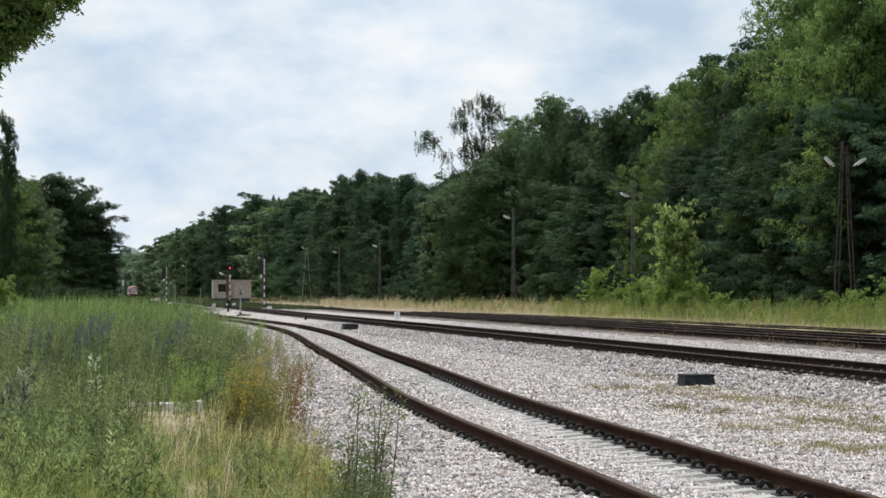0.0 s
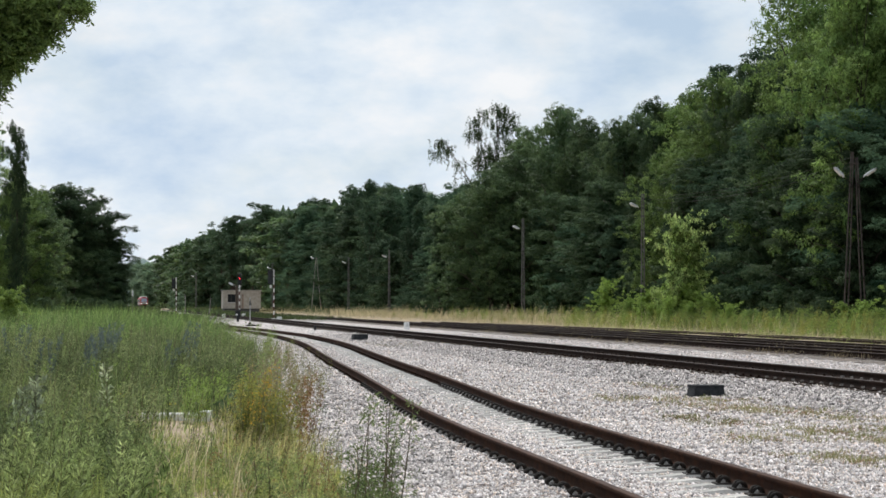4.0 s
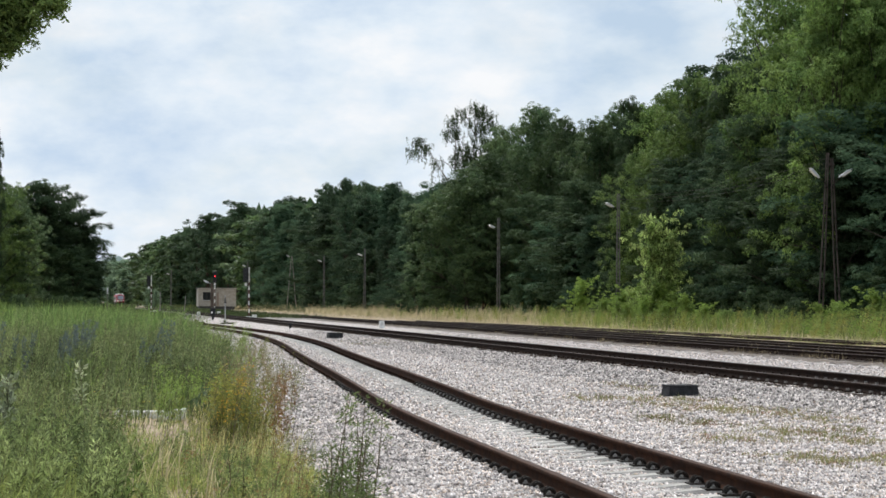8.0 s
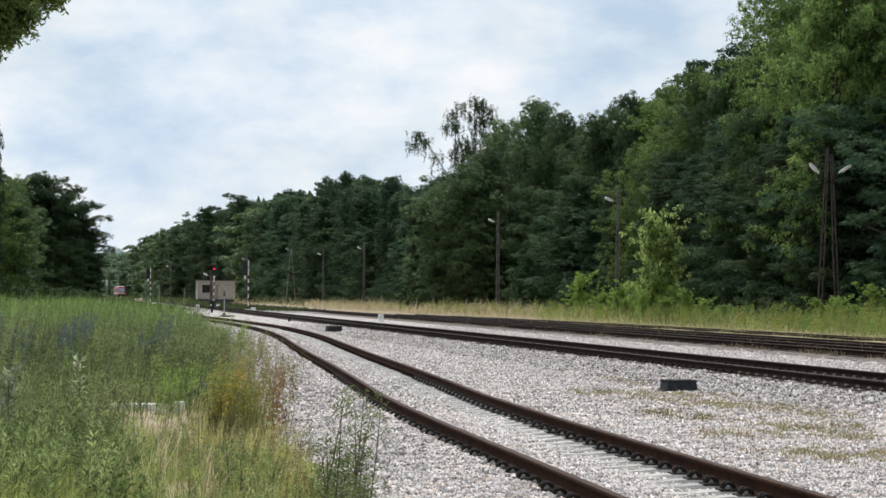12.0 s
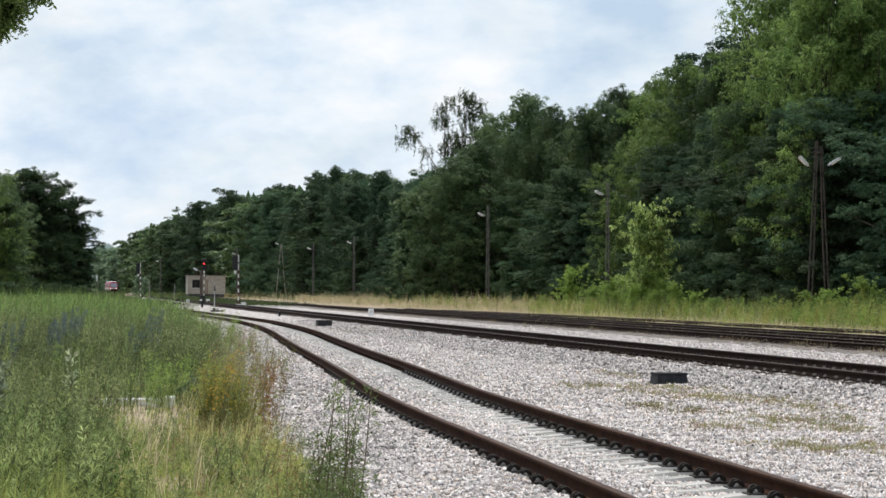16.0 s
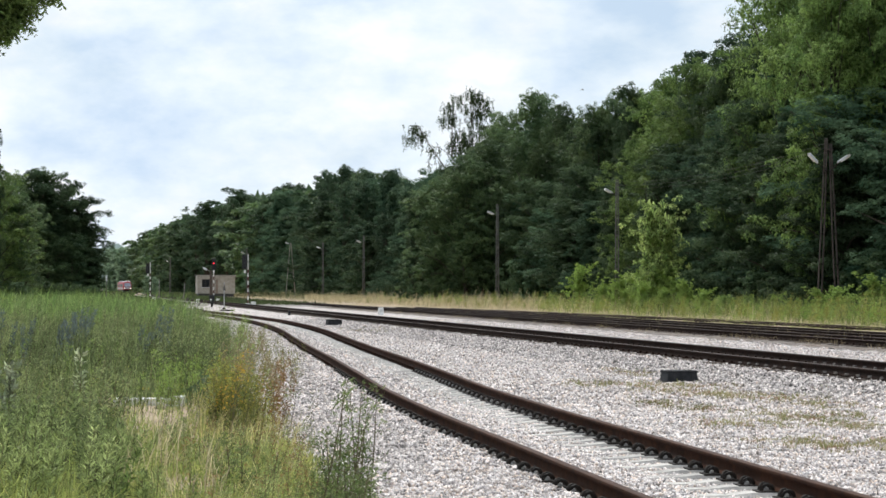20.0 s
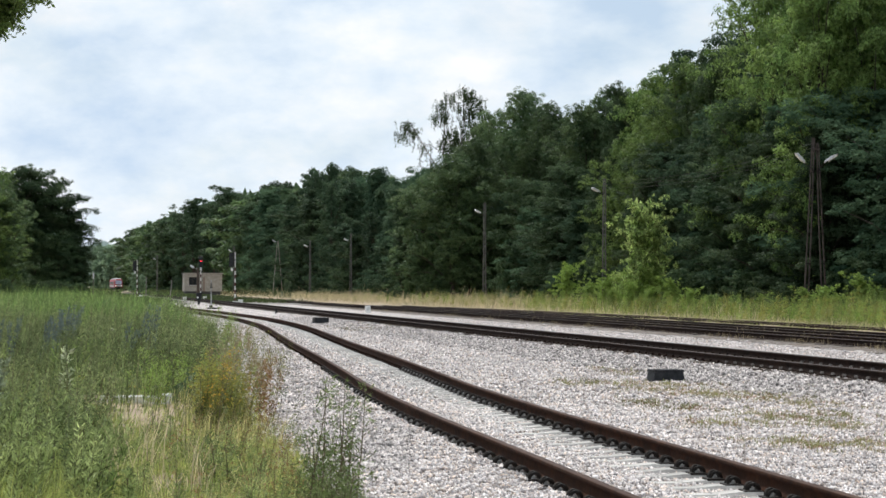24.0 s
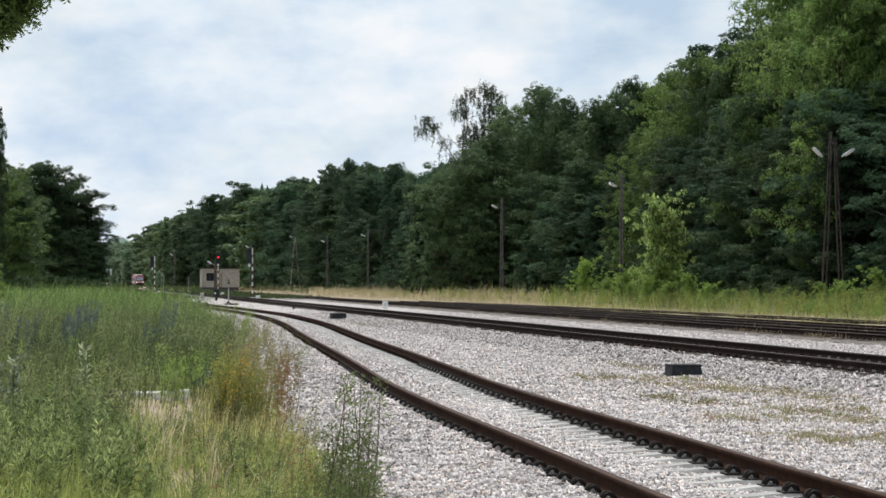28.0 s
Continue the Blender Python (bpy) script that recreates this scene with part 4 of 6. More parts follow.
def build_overhang():
    """The tree beside the standpoint whose branch hangs into view."""
    rng = np.random.default_rng(4)
    x, y = spot(-0.241, 26)
    t = thing("ash_tree", "ash tree whose leafy branch hangs over the weeds", "tree", Matrix.Translation((x, y, 0.0)))
    bm = bmesh.new()
    tube(bm, [(0, 0, -0.3), (0.1, 0, 1.5), (0.0, 0.1, 3.2), (0.1, 0, 5.5), (0.2, 0.1, 8)], [0.26, 0.2, 0.17, 0.12, 0.05], 9)
    part("trunk", bm, M_BARK, t)
    tw = bmesh.new()
    pts, outs = [], []
    limbs = ((Vector((0.1, 0, 4.3)), Vector((2.17, -0.23, 4.93)), 110, 0.30, 0.45, 0.35), (Vector((0.1, 0, 3.9)), Vector((1.80, -0.1, 4.68)), 100, 0.45, 0.50, 0.15),
             (Vector((0.1, 0, 3.4)), Vector((1.36, 0.1, 4.30)), 60, 0.60, 0.55, 0.15))
    for root, end, count, start, low, high in limbs:
        for i in range(count):
            # twigs off the limb: pinnate leaves hanging from them
            s = rng.uniform(start, 1.0)
            base = root.lerp(end, s)
            tip = base + Vector((rng.uniform(0.0, 0.36), rng.uniform(-0.4, 0.4), rng.uniform(-low, high))) * (1.25 - 0.6 * s)
            tube(tw, [base, base.lerp(tip, 0.5) + Vector((0, 0, 0.05)), tip], [0.008, 0.005, 0.002], 4)
            for j in range(15):
                p = base.lerp(tip, rng.uniform(0.1, 1.0))
                stalk = Vector((rng.uniform(-0.4, 0.8), rng.uniform(-0.7, 0.7), rng.uniform(-0.9, 0.1))).normalized() * rng.uniform(0.10, 0.2)
                for q in np.linspace(0.2, 1, 5):
                    for side in (-1, 1):
                        pts.append(np.array(p + stalk * float(q)))
                        outs.append(np.array(stalk.normalized() * 0.8 + stalk.cross(Vector((0, 0, 1))).normalized() * side * 1.2))
        tube(tw, [root, root.lerp(end, 0.5) + Vector((0, 0, 0.08)), end], [0.045, 0.03, 0.008], 6)
    part("branch", tw, M_BARK, t)
    v = leaves(rng, np.array(pts), 0.060, np.array(outs), 0.25, 0.36)
    c, _ = crown(77, 10.5, 3.0, 0.70, 22, 9000, 0.12, M_LEAF, "round")
    part("foliage", mesh_np("foliage", v, quads(v), [M_LEAF_M]), None, t)
    part("crown", c, None, t)
    return t


build_shrubs()
BIRCH = build_birch()
ASH = build_overhang()


# ---- lamps, signals, posts, boxes ----
M_POLE_PALE = material("pale_pole", (0.22, 0.20, 0.18), (0.34, 0.31, 0.28), 5, 0.9, stains=0.3)


def lamp_head(t, m):
    bm = box(0.20, 0.62, 0.09, 0, 0.30, 0, 0.03, taper=0.75)
    h = part("lamp_head", bm, M_LAMP, t)
    h.matrix_basis = m
    part("diffuser", box(0.15, 0.40, 0.06, 0, 0.34, -0.055, 0.02), M_WHITE, h)
    return h


def lamp_post(b, ahead, h, label, splayed=False):
    """A post of two slim concrete bars, or two splayed legs, with one lamp on a short arm below its top."""
    x, y = spot(b, ahead)
    t = thing("street_lamp", label, "street lamp", Matrix.Translation((x, y, -0.1)), "lamps along the wood")
    if splayed:
        for s in (-1, 1):
            bm = bmesh.new()
            tube(bm, [(s * 0.95, 0, 0), (s * 0.06, 0, h)], [0.075, 0.055], 7)
            part("leg", bm, M_POLE_PALE, t, "pale slanting leg")
        part("crossbar", box(0.9, 0.06, 0.08, 0, 0, h * 0.45), M_POLE, t)
        part("footing", box(0.7, 0.7, 0.5, 0.95, 0, 0, 0.03), M_SLAB, t)
        top = h
    else:
        top = h + 0.80
        for o in (-1, 1):
            bm = bmesh.new()
            tube(bm, [(o * 0.135, 0, 0), (o * 0.075, 0, top)], [0.062, 0.05], 8)
            part("pole_bar", bm, M_POLE, t)
        for k in range(8):
            part("spacer", box(0.25 - 0.012 * k, 0.07, 0.10, 0, 0, top * (0.06 + 0.128 * k)), M_POLE, t)
        part("cap", box(0.22, 0.13, 0.10, 0, 0, top - 0.05, 0.02), M_POLE, t)
    z = h - 0.22
    bm = bmesh.new()
    tube(bm, [(-0.05, 0, z - 0.25), (-0.25, -0.06, z - 0.12), (-0.5, -0.14, z)], [0.035, 0.03, 0.028], 6)
    part("arm", bm, M_IRON, t)
    rot = Vector((-1, -0.35, 0.46)).to_track_quat("Y", "Z").to_matrix().to_4x4()
    lamp_head(t, Matrix.Translation((-0.42, -0.14, z - 0.02)) @ rot @ Matrix.Diagonal((1.3, 1.35, 1.35, 1)))
    return t


def twin_lamp(b, ahead, h):
    """Two splayed timber legs, each a pair of poles bolted together, with a lamp on either side below the top."""
    x, y = spot(b, ahead)
    t = thing("street_lamp", "twin-lamp post of two weathered timber legs", "street lamp", Matrix.Translation((x, y, -0.1)) @ Matrix.Rotation(radians(-8), 4, "Z"), "lamps along the wood")
    for s, foot in ((-1, -0.62), (1, 0.62)):
        leg = new("leg")
        leg.parent = t
        tagged(leg, "weathered brown timber leg")
        for o in (-0.10, 0.10):
            bm = bmesh.new()
            tube(bm, [(foot + o * 1.2, 0, 0), (foot * 0.60 + o * 1.1, 0.02, h * 0.45), (s * 0.13 + o * 0.55, 0, h - (0.35 if s > 0 else 0))], [0.060, 0.055, 0.048], 8)
            part("timber", bm, M_POLEWOOD, leg)
        for k in range(5):
            f = 0.12 + 0.17 * k
            part("bolt_plate", box(0.34 - 0.03 * k, 0.10, 0.07, foot * (1 - f) + s * 0.13 * f, -0.08, h * f), M_IRON, leg)
    part("crossbar", box(0.55, 0.09, 0.12, 0, -0.1, h * 0.93, 0.01), M_POLEWOOD, t)
    for s, reach, rise in ((-1, 0.72, 1.0), (1, 0.55, 0.68)):
        z = h - 1.62
        bm = bmesh.new()
        tube(bm, [(s * 0.1, -0.05, z - 0.55), (s * 0.4, -0.1, z - 0.2), (s * reach, -0.15, z)], [0.035, 0.03, 0.028], 6)
        part("arm", bm, M_IRON, t)
        rot = Vector((s, -0.3, rise)).to_track_quat("Y", "Z").to_matrix().to_4x4()
        lamp_head(t, Matrix.Translation((s * reach, -0.15, z)) @ rot @ Matrix.Diagonal((1.5, 1.5 if s < 0 else 1.75, 1.45, 1)))
    return t


def yard_lamp(b, ahead, h):
    """A short brown post with a small white lamp turned to one side."""
    x, y = spot(b, ahead)
    t = thing("yard_lamp", "short brown timber post with a small white lamp", "lamp", Matrix.Translation((x, y, -0.1)))
    bm = bmesh.new()
    tube(bm, [(0, 0, 0), (0.02, 0, h * 0.5), (0, 0, h)], [0.15, 0.14, 0.12], 9)
    part("post", bm, M_YARDPOST, t)
    bm = bmesh.new()
    tube(bm, [(0, 0, h - 0.25), (-0.2, -0.05, h), (-0.42, -0.08, h + 0.02)], [0.03, 0.025, 0.022], 6)
    part("arm", bm, M_STEEL, t)
    bm = bmesh.new()
    tube(bm, [(-0.38, -0.08, h + 0.04), (-0.52, -0.1, h + 0.10), (-0.82, -0.14, h + 0.26)], [0.06, 0.13, 0.08], 9)
    part("lamp_head", bm, M_LAMP, t)


M_YARDPOST = material("brown_yard_post", (0.06, 0.042, 0.032), (0.13, 0.095, 0.075), 4, 0.9, bump=0.3, stains=0.3)


def build_lamps():
    twin_lamp(0.1641, 155, 11.3)
    lamp_post(0.0777, 192, 9.45, "slim concrete lamp post before the wood")
    lamp_post(0.0288, 248, 9.45, "slim concrete lamp post before the wood")
    lamp_post(-0.0051, 329, 8.9, "slim concrete lamp post before the wood")
    lamp_post(-0.0258, 366, 8.8, "slim concrete lamp post before the wood")
    lamp_post(-0.0424, 422, 8.8, "slim concrete lamp post before the wood")
    lamp_post(-0.0556, 477, 10.6, "lamp post on two pale splayed legs", splayed=True)
    lamp_post(-0.1047, 600, 8.4, "far slim lamp post beside the line")
    yard_lamp(-0.0881, 257, 3.6)
    lamp_post(-0.0735, 500, 9.0, "far slim lamp post beside the line")
    a, b = spot(0.0777, 192), spot(0.1641, 155)
    for dz in (0.0, 0.35, 0.7):
        bm = bmesh.new()
        pts = []
        for i in range(13):
            s = i / 12
            pts.append((a[0] + (b[0] - a[0]) * s, a[1] + (b[1] - a[1]) * s, 9.45 + dz * 0.8 + 0.9 * s - 2.4 * s * (1 - s)))
        tube(bm, pts, [0.008] * 13, 4)
        tagged(part("overhead_cable", bm, M_POLE, None), "thin grey cable strung between two lamp posts", "cable", "overhead cables")


def signal(b, ahead, h, head_top, side, lit, label):
    """A railway light signal: banded mast, black head with lenses and hoods, ladder, white number plate, base."""
    x, y = spot(b, ahead)
    t = thing("railway_signal", label, "signal", Matrix.Translation((x, y, -0.02)) @ Matrix.Rotation(radians(-3), 4, "Z"), "railway signals")
    part("base", box(0.5, 0.5, 0.35, 0, 0, -0.1, 0.03), M_SLAB, t)
    n, z0 = 9, 0.25
    seg = (head_top - 1.35 - z0) / n
    for i in range(n):
        bm = bmesh.new()
        tube(bm, [(0, 0, z0 + i * seg), (0, 0, z0 + (i + 1) * seg)], [0.058, 0.058], 10)
        part("mast_band", bm, M_WHITE if i % 2 else M_MASTRED, t)
    bm = bmesh.new()
    tube(bm, [(0, 0.0, z0 + n * seg), (0, 0.0, h)], [0.052, 0.052], 10)
    part("mast_top", bm, M_WHITE, t)
    hx = -side * 0.33
    head = part("signal_head", box(0.46, 0.16, 1.30, hx, -0.18, head_top - 1.32, 0.06), M_SIGBLACK, t)
    for i in range(4):
        z = head_top - 1.18 + i * 0.30
        bm = bmesh.new()
        tube(bm, [(hx, -0.26, z), (hx, -0.275, z)], [0.082, 0.082], 14)
        part("lens", bm, M_SIGRED if lit == i else M_DARKGLASS, head, "glowing red lens" if lit == i else "dark signal lens")
        bm = bmesh.new()
        for k in range(9):
            q = math.pi * k / 8
            box(0.045, 0.20, 0.012, hx + math.cos(q) * 0.115, -0.35, z + math.sin(q) * 0.115, 0, bm, Matrix.Rotation(-(q - math.pi / 2), 4, "Y"))
        part("hood", bm, M_SIGBLACK, head)
    part("bracket", box(0.5, 0.06, 0.07, hx / 2, -0.08, head_top - 0.7), M_IRON, t)
    part("route_lamp", box(0.2, 0.22, 0.28, hx * 0.9, -0.2, head_top - 1.68, 0.03), M_WHITE, t, "small white lamp housing")
    bm = bmesh.new()
    for o in (-0.16, 0.16):
        tube(bm, [(o, 0.32, 0.1), (o, 0.22, head_top - 0.6)], [0.016, 0.016], 5)
    for k in range(11):
        tube(bm, [(-0.16, 0.3, 0.4 + k * 0.28), (0.16, 0.3, 0.4 + k * 0.28)], [0.011, 0.011], 5)
    part("ladder", bm, M_IRON, t)
    part("junction_box", box(0.42, 0.3, 0.42, 0.5, 0.05, 0, 0.02), M_WHITE, t, "white junction box at its foot")
    return t


M_MASTRED = material("mast_red_brown", (0.060, 0.012, 0.012), (0.11, 0.024, 0.022), 5, 0.6, stains=0.3)


def build_signals():
    signal(-0.0729, 224, 4.75, 4.7, 1, -1, "unlit main signal on a banded mast beside the track")
    signal(-0.0869, 289, 5.0, 5.15, 0, 2, "main signal showing red on a banded mast")
    signal(-0.1128, 320, 5.0, 4.9, 1, -1, "unlit far signal on a banded mast")
    # dwarf shunting signal
    x, y = spot(-0.0876, 204)
    t = thing("dwarf_signal", "low black shunting signal beside the track", "signal", Matrix.Translation((x, y, 0)) @ Matrix.Diagonal((1.1, 1.1, 1.08, 1)))
    part("post", box(0.16, 0.16, 0.45, 0, 0, -0.05, 0.01), M_BLACK, t)
    part("housing", box(0.40, 0.22, 0.58, 0, 0, 0.4, 0.07), M_BLACK, t)
    for sx in (-0.09, 0.09):
        bm = bmesh.new()
        tube(bm, [(sx, -0.11, 0.82 if sx > 0 else 0.62), (sx, -0.13, 0.82 if sx > 0 else 0.62)], [0.07, 0.07], 12)
        part("lens", bm, M_WHITE if sx < 0 else M_DARKGLASS, t)
    # marker post with a triangular board
    x, y = spot(-0.0826, 187)
    t = thing("marker_post", "grey post with a small triangular board", "sign", Matrix.Translation((x, y, 0)))
    bm = bmesh.new()
    tube(bm, [(0, 0, -0.1), (0, 0, 2.05)], [0.045, 0.04], 8)
    part("post", bm, M_STEEL, t)
    bm = bmesh.new()
    vs = [bm.verts.new((sx, dy, z)) for dy in (-0.05, -0.065) for sx, z in ((-0.12, 1.45), (0.12, 1.45), (0, 1.95))]
    bm.faces.new(vs[:3]), bm.faces.new(vs[:2:-1])
    for i in range(3):
        bm.faces.new((vs[i], vs[3 + i], vs[3 + (i + 1) % 3], vs[(i + 1) % 3]))
    part("board", bm, M_POLE, t)
    # short black post and white kilometre stone
    x, y = spot(-0.0560, 136)
    t = thing("fouling_post", "short black post between the tracks", "post", Matrix.Translation((x, y, 0)))
    part("shaft", box(0.13, 0.13, 0.36, 0, 0, -0.04, 0.015), M_BLACK, t)
    part("cap", box(0.15, 0.15, 0.05, 0, 0, 0.32, 0.012), M_BLACK, t)
    x, y = spot(-0.0187, 151)
    t = thing("kilometre_stone", "white painted stone marker with dark figures", "marker", Matrix.Translation((x, y, 0)))
    part("stone", box(0.34, 0.24, 0.48, 0, 0, -0.04, 0.03, taper=0.9), M_WHITE, t)
    for k, (bx, bz, bw, bh) in enumerate(((-0.055, 0.16, 0.04, 0.16), (0.055, 0.16, 0.04, 0.16), (0.0, 0.34, 0.12, 0.03))):
        part("figure_bar", box(bw, 0.006, bh, bx, -0.117, bz), M_STEEL, t)
    x, y = spot(-0.0934, 250)
    t = thing("relay_box", "small white equipment box beside the track", "equipment box", Matrix.Translation((x, y, 0)))
    part("body", box(0.34, 0.3, 0.5, 0, 0, -0.03, 0.03), M_WHITE, t)
    part("lid", box(0.38, 0.34, 0.05, 0, 0, 0.47, 0.02), M_WHITE, t)
    part("door_seam", box(0.02, 0.006, 0.36, 0.05, -0.152, 0.05), M_STEEL, t)
    # a far white-topped signal post, a thin stake by the line and a grass stalk built as a leaning stick
    x, y = spot(-0.1306, 320)
    t = thing("distant_signal", "far signal post with a white head", "signal", Matrix.Translation((x, y, 0)), "railway signals")
    bm = bmesh.new()
    tube(bm, [(0, 0, -0.1), (0, 0, 2.7)], [0.07, 0.06], 8)
    part("mast", bm, M_POLE, t)
    part("head", box(0.20, 0.16, 0.8, 0, -0.08, 2.5, 0.04), M_LAMP, t)
    x, y = spot(-0.1092, 330)
    t = thing("wooden_stake", "thin pale wooden stake beside the line", "post", Matrix.Translation((x, y, 0)), "stakes beside the line")
    bm = bmesh.new()
    tube(bm, [(0, 0, -0.2), (0.03, 0, 1.4), (0.02, 0, 2.8)], [0.06, 0.055, 0.05], 7)
    part("shaft", bm, M_POLE_PALE, t)
    x, y = spot(-0.0991, 340)
    t = thing("wooden_stake", "slanting tall grass stalk built as a pale pole", "post", Matrix.Translation((x, y, 0)), "stakes beside the line")
    bm = bmesh.new()
    tube(bm, [(-0.10, 0, -0.2), (0.04, 0, 1.2), (0.12, 0, 2.4)], [0.07, 0.06, 0.05], 7)
    part("shaft", bm, M_POLE_PALE, t)
    # lever frames and point rods far down the siding
    for b, ahead, h in ((-0.098, 185, 0.5), (-0.0935, 178, 0.55), (-0.0815, 172, 0.3)):
        x, y = spot(b, ahead)
        t = thing("point_lever", "dark hand lever of a set of points", "point lever", Matrix.Translation((x, y, 0)), "point levers")
        part("bed", box(0.9, 0.28, 0.14, 0, 0, -0.03, 0.02), M_IRON, t)
        bm = bmesh.new()
        tube(bm, [(-0.1, 0, 0.08), (0.22, 0, h)], [0.022, 0.018], 6)
        part("lever", bm, M_IRON, t)
        bm = bmesh.new()
        bmesh.ops.create_uvsphere(bm, u_segments=10, v_segments=8, radius=0.13)
        bmesh.ops.transform(bm, matrix=Matrix.Translation((-0.2, 0, 0.2)) @ Matrix.Diagonal((1, 1, 0.6, 1)), verts=bm.verts)
        part("counterweight", bm, M_IRON, t)


def cable_box(b, ahead, w, label, turn, tall=1.0):
    """A black moulded cable pit: flared walls, a lid with a lip and lifting slots."""
    x, y = spot(b, ahead)
    t = thing("cable_pit", label, "cable box", Matrix.Translation((x, y, 0)) @ Matrix.Rotation(radians(turn), 4, "Z") @ Matrix.Diagonal((1, 1, tall, 1)), "cable pits")
    part("body", box(w * 1.06, w * 0.8, 0.22, 0, 0, -0.04, 0.02, taper=0.88), M_BLACK, t)
    lid = part("lid", box(w * 0.97, w * 0.76, 0.035, 0, 0, 0.178, 0.012), M_BLACK, t)
    for s in (-1, 1):
        part("lifting_slot", box(0.10, 0.025, 0.006, s * w * 0.3, 0, 0.2125), M_IRON, lid)
    for s in (-1, 0, 1):
        part("rib", box(0.03, 0.014, 0.15, s * w * 0.3, -w * 0.392, 0.0, 0.004, turn=Matrix.Rotation(radians(-7), 4, "X")), M_BLACK, t)


def build_hut():
    """A flat-roofed service building on a dark plinth beyond the tracks."""
    x, y = spot(-0.0863, 472)
    t = thing("service_hut", "pale flat-roofed service hut, dark plinth and shaded gap below in one block", "building", Matrix.Translation((x, y, -0.1)) @ Matrix.Rotation(radians(2), 4, "Z"))
    # one dark block for the plinth and the shaded gap under the hut
    part("plinth", box(6.8, 3.9, 0.75, 0, 0, 0, 0.02), M_TAR, t)
    w, d, h, z = 7.2, 4.2, 3.35, 0.7
    # front wall with a real window opening
    wx0, wx1, wz0, wz1 = -2.75, -1.25, 1.2, 2.75
    bm = box(wx0 + w / 2, 0.25, h, (-w / 2 + wx0) / 2, -d / 2, z)
    box(w / 2 - wx1, 0.25, h, (w / 2 + wx1) / 2, -d / 2, z, 0, bm)
    box(wx1 - wx0, 0.25, wz0, (wx0 + wx1) / 2, -d / 2, z, 0, bm)
    box(wx1 - wx0, 0.25, h - wz1, (wx0 + wx1) / 2, -d / 2, z + wz1, 0, bm)
    part("wall", bm, M_WALL, t)
    for sx in (-1, 1):
        part("wall", box(0.25, d - 0.25, h, sx * (w / 2 - 0.125), 0.0, z), M_WALL, t)
    part("wall", box(w, 0.25, h, 0, d / 2, z), M_WALL, t)
    part("roof", box(w + 0.3, d + 0.4, 0.22, 0, 0, z + h, 0.03), M_TAR, t)
    part("fascia", box(w + 0.34, 0.06, 0.16, 0, -d / 2 - 0.22, z + h + 0.02), M_WALL, t)
    win = part("window", box(wx1 - wx0, 0.04, wz1 - wz0, (wx0 + wx1) / 2, -d / 2 + 0.05, z + wz0), M_DARKGLASS, t)
    for bx, bz, bw, bh in ((wx0 + 0.04, wz0, 0.08, wz1 - wz0), (wx1 - 0.04, wz0, 0.08, wz1 - wz0), ((wx0 + wx1) / 2, wz0, 0.06, wz1 - wz0), ((wx0 + wx1) / 2, wz0, wx1 - wx0, 0.08), ((wx0 + wx1) / 2, wz1 - 0.08, wx1 - wx0, 0.08)):
        part("window_frame", box(bw, 0.07, bh, bx, -d / 2 + 0.01, z + bz), M_POLEWOOD, win)
    part("wall_strip", box(0.30, 0.08, h * 0.8, 0.12, -d / 2 - 0.16, z), M_BRICKISH, t, "narrow brownish strip on the wall")
    part("window_sill", box(1.7, 0.2, 0.07, (wx0 + wx1) / 2, -d / 2 - 0.12, z + wz0 - 0.07), M_SLAB, t)


M_BRICKISH = material("stained_panel", (0.20, 0.135, 0.10), (0.30, 0.22, 0.17), 2, 0.9, stains=0.3)
build_lamps()
build_signals()
cable_box(0.1032, 42.0, 0.55, "black moulded cable pit standing in the ballast", 6)
cable_box(-0.0378, 105.5, 0.64, "black moulded cable pit beside the siding", 8, 1.3)
build_hut()


# ---- the railcar ----
M_GREYPAINT = material("pale_grey_paint", (0.28, 0.29, 0.31), (0.40, 0.41, 0.43), 2, 0.45, stains=0.2)


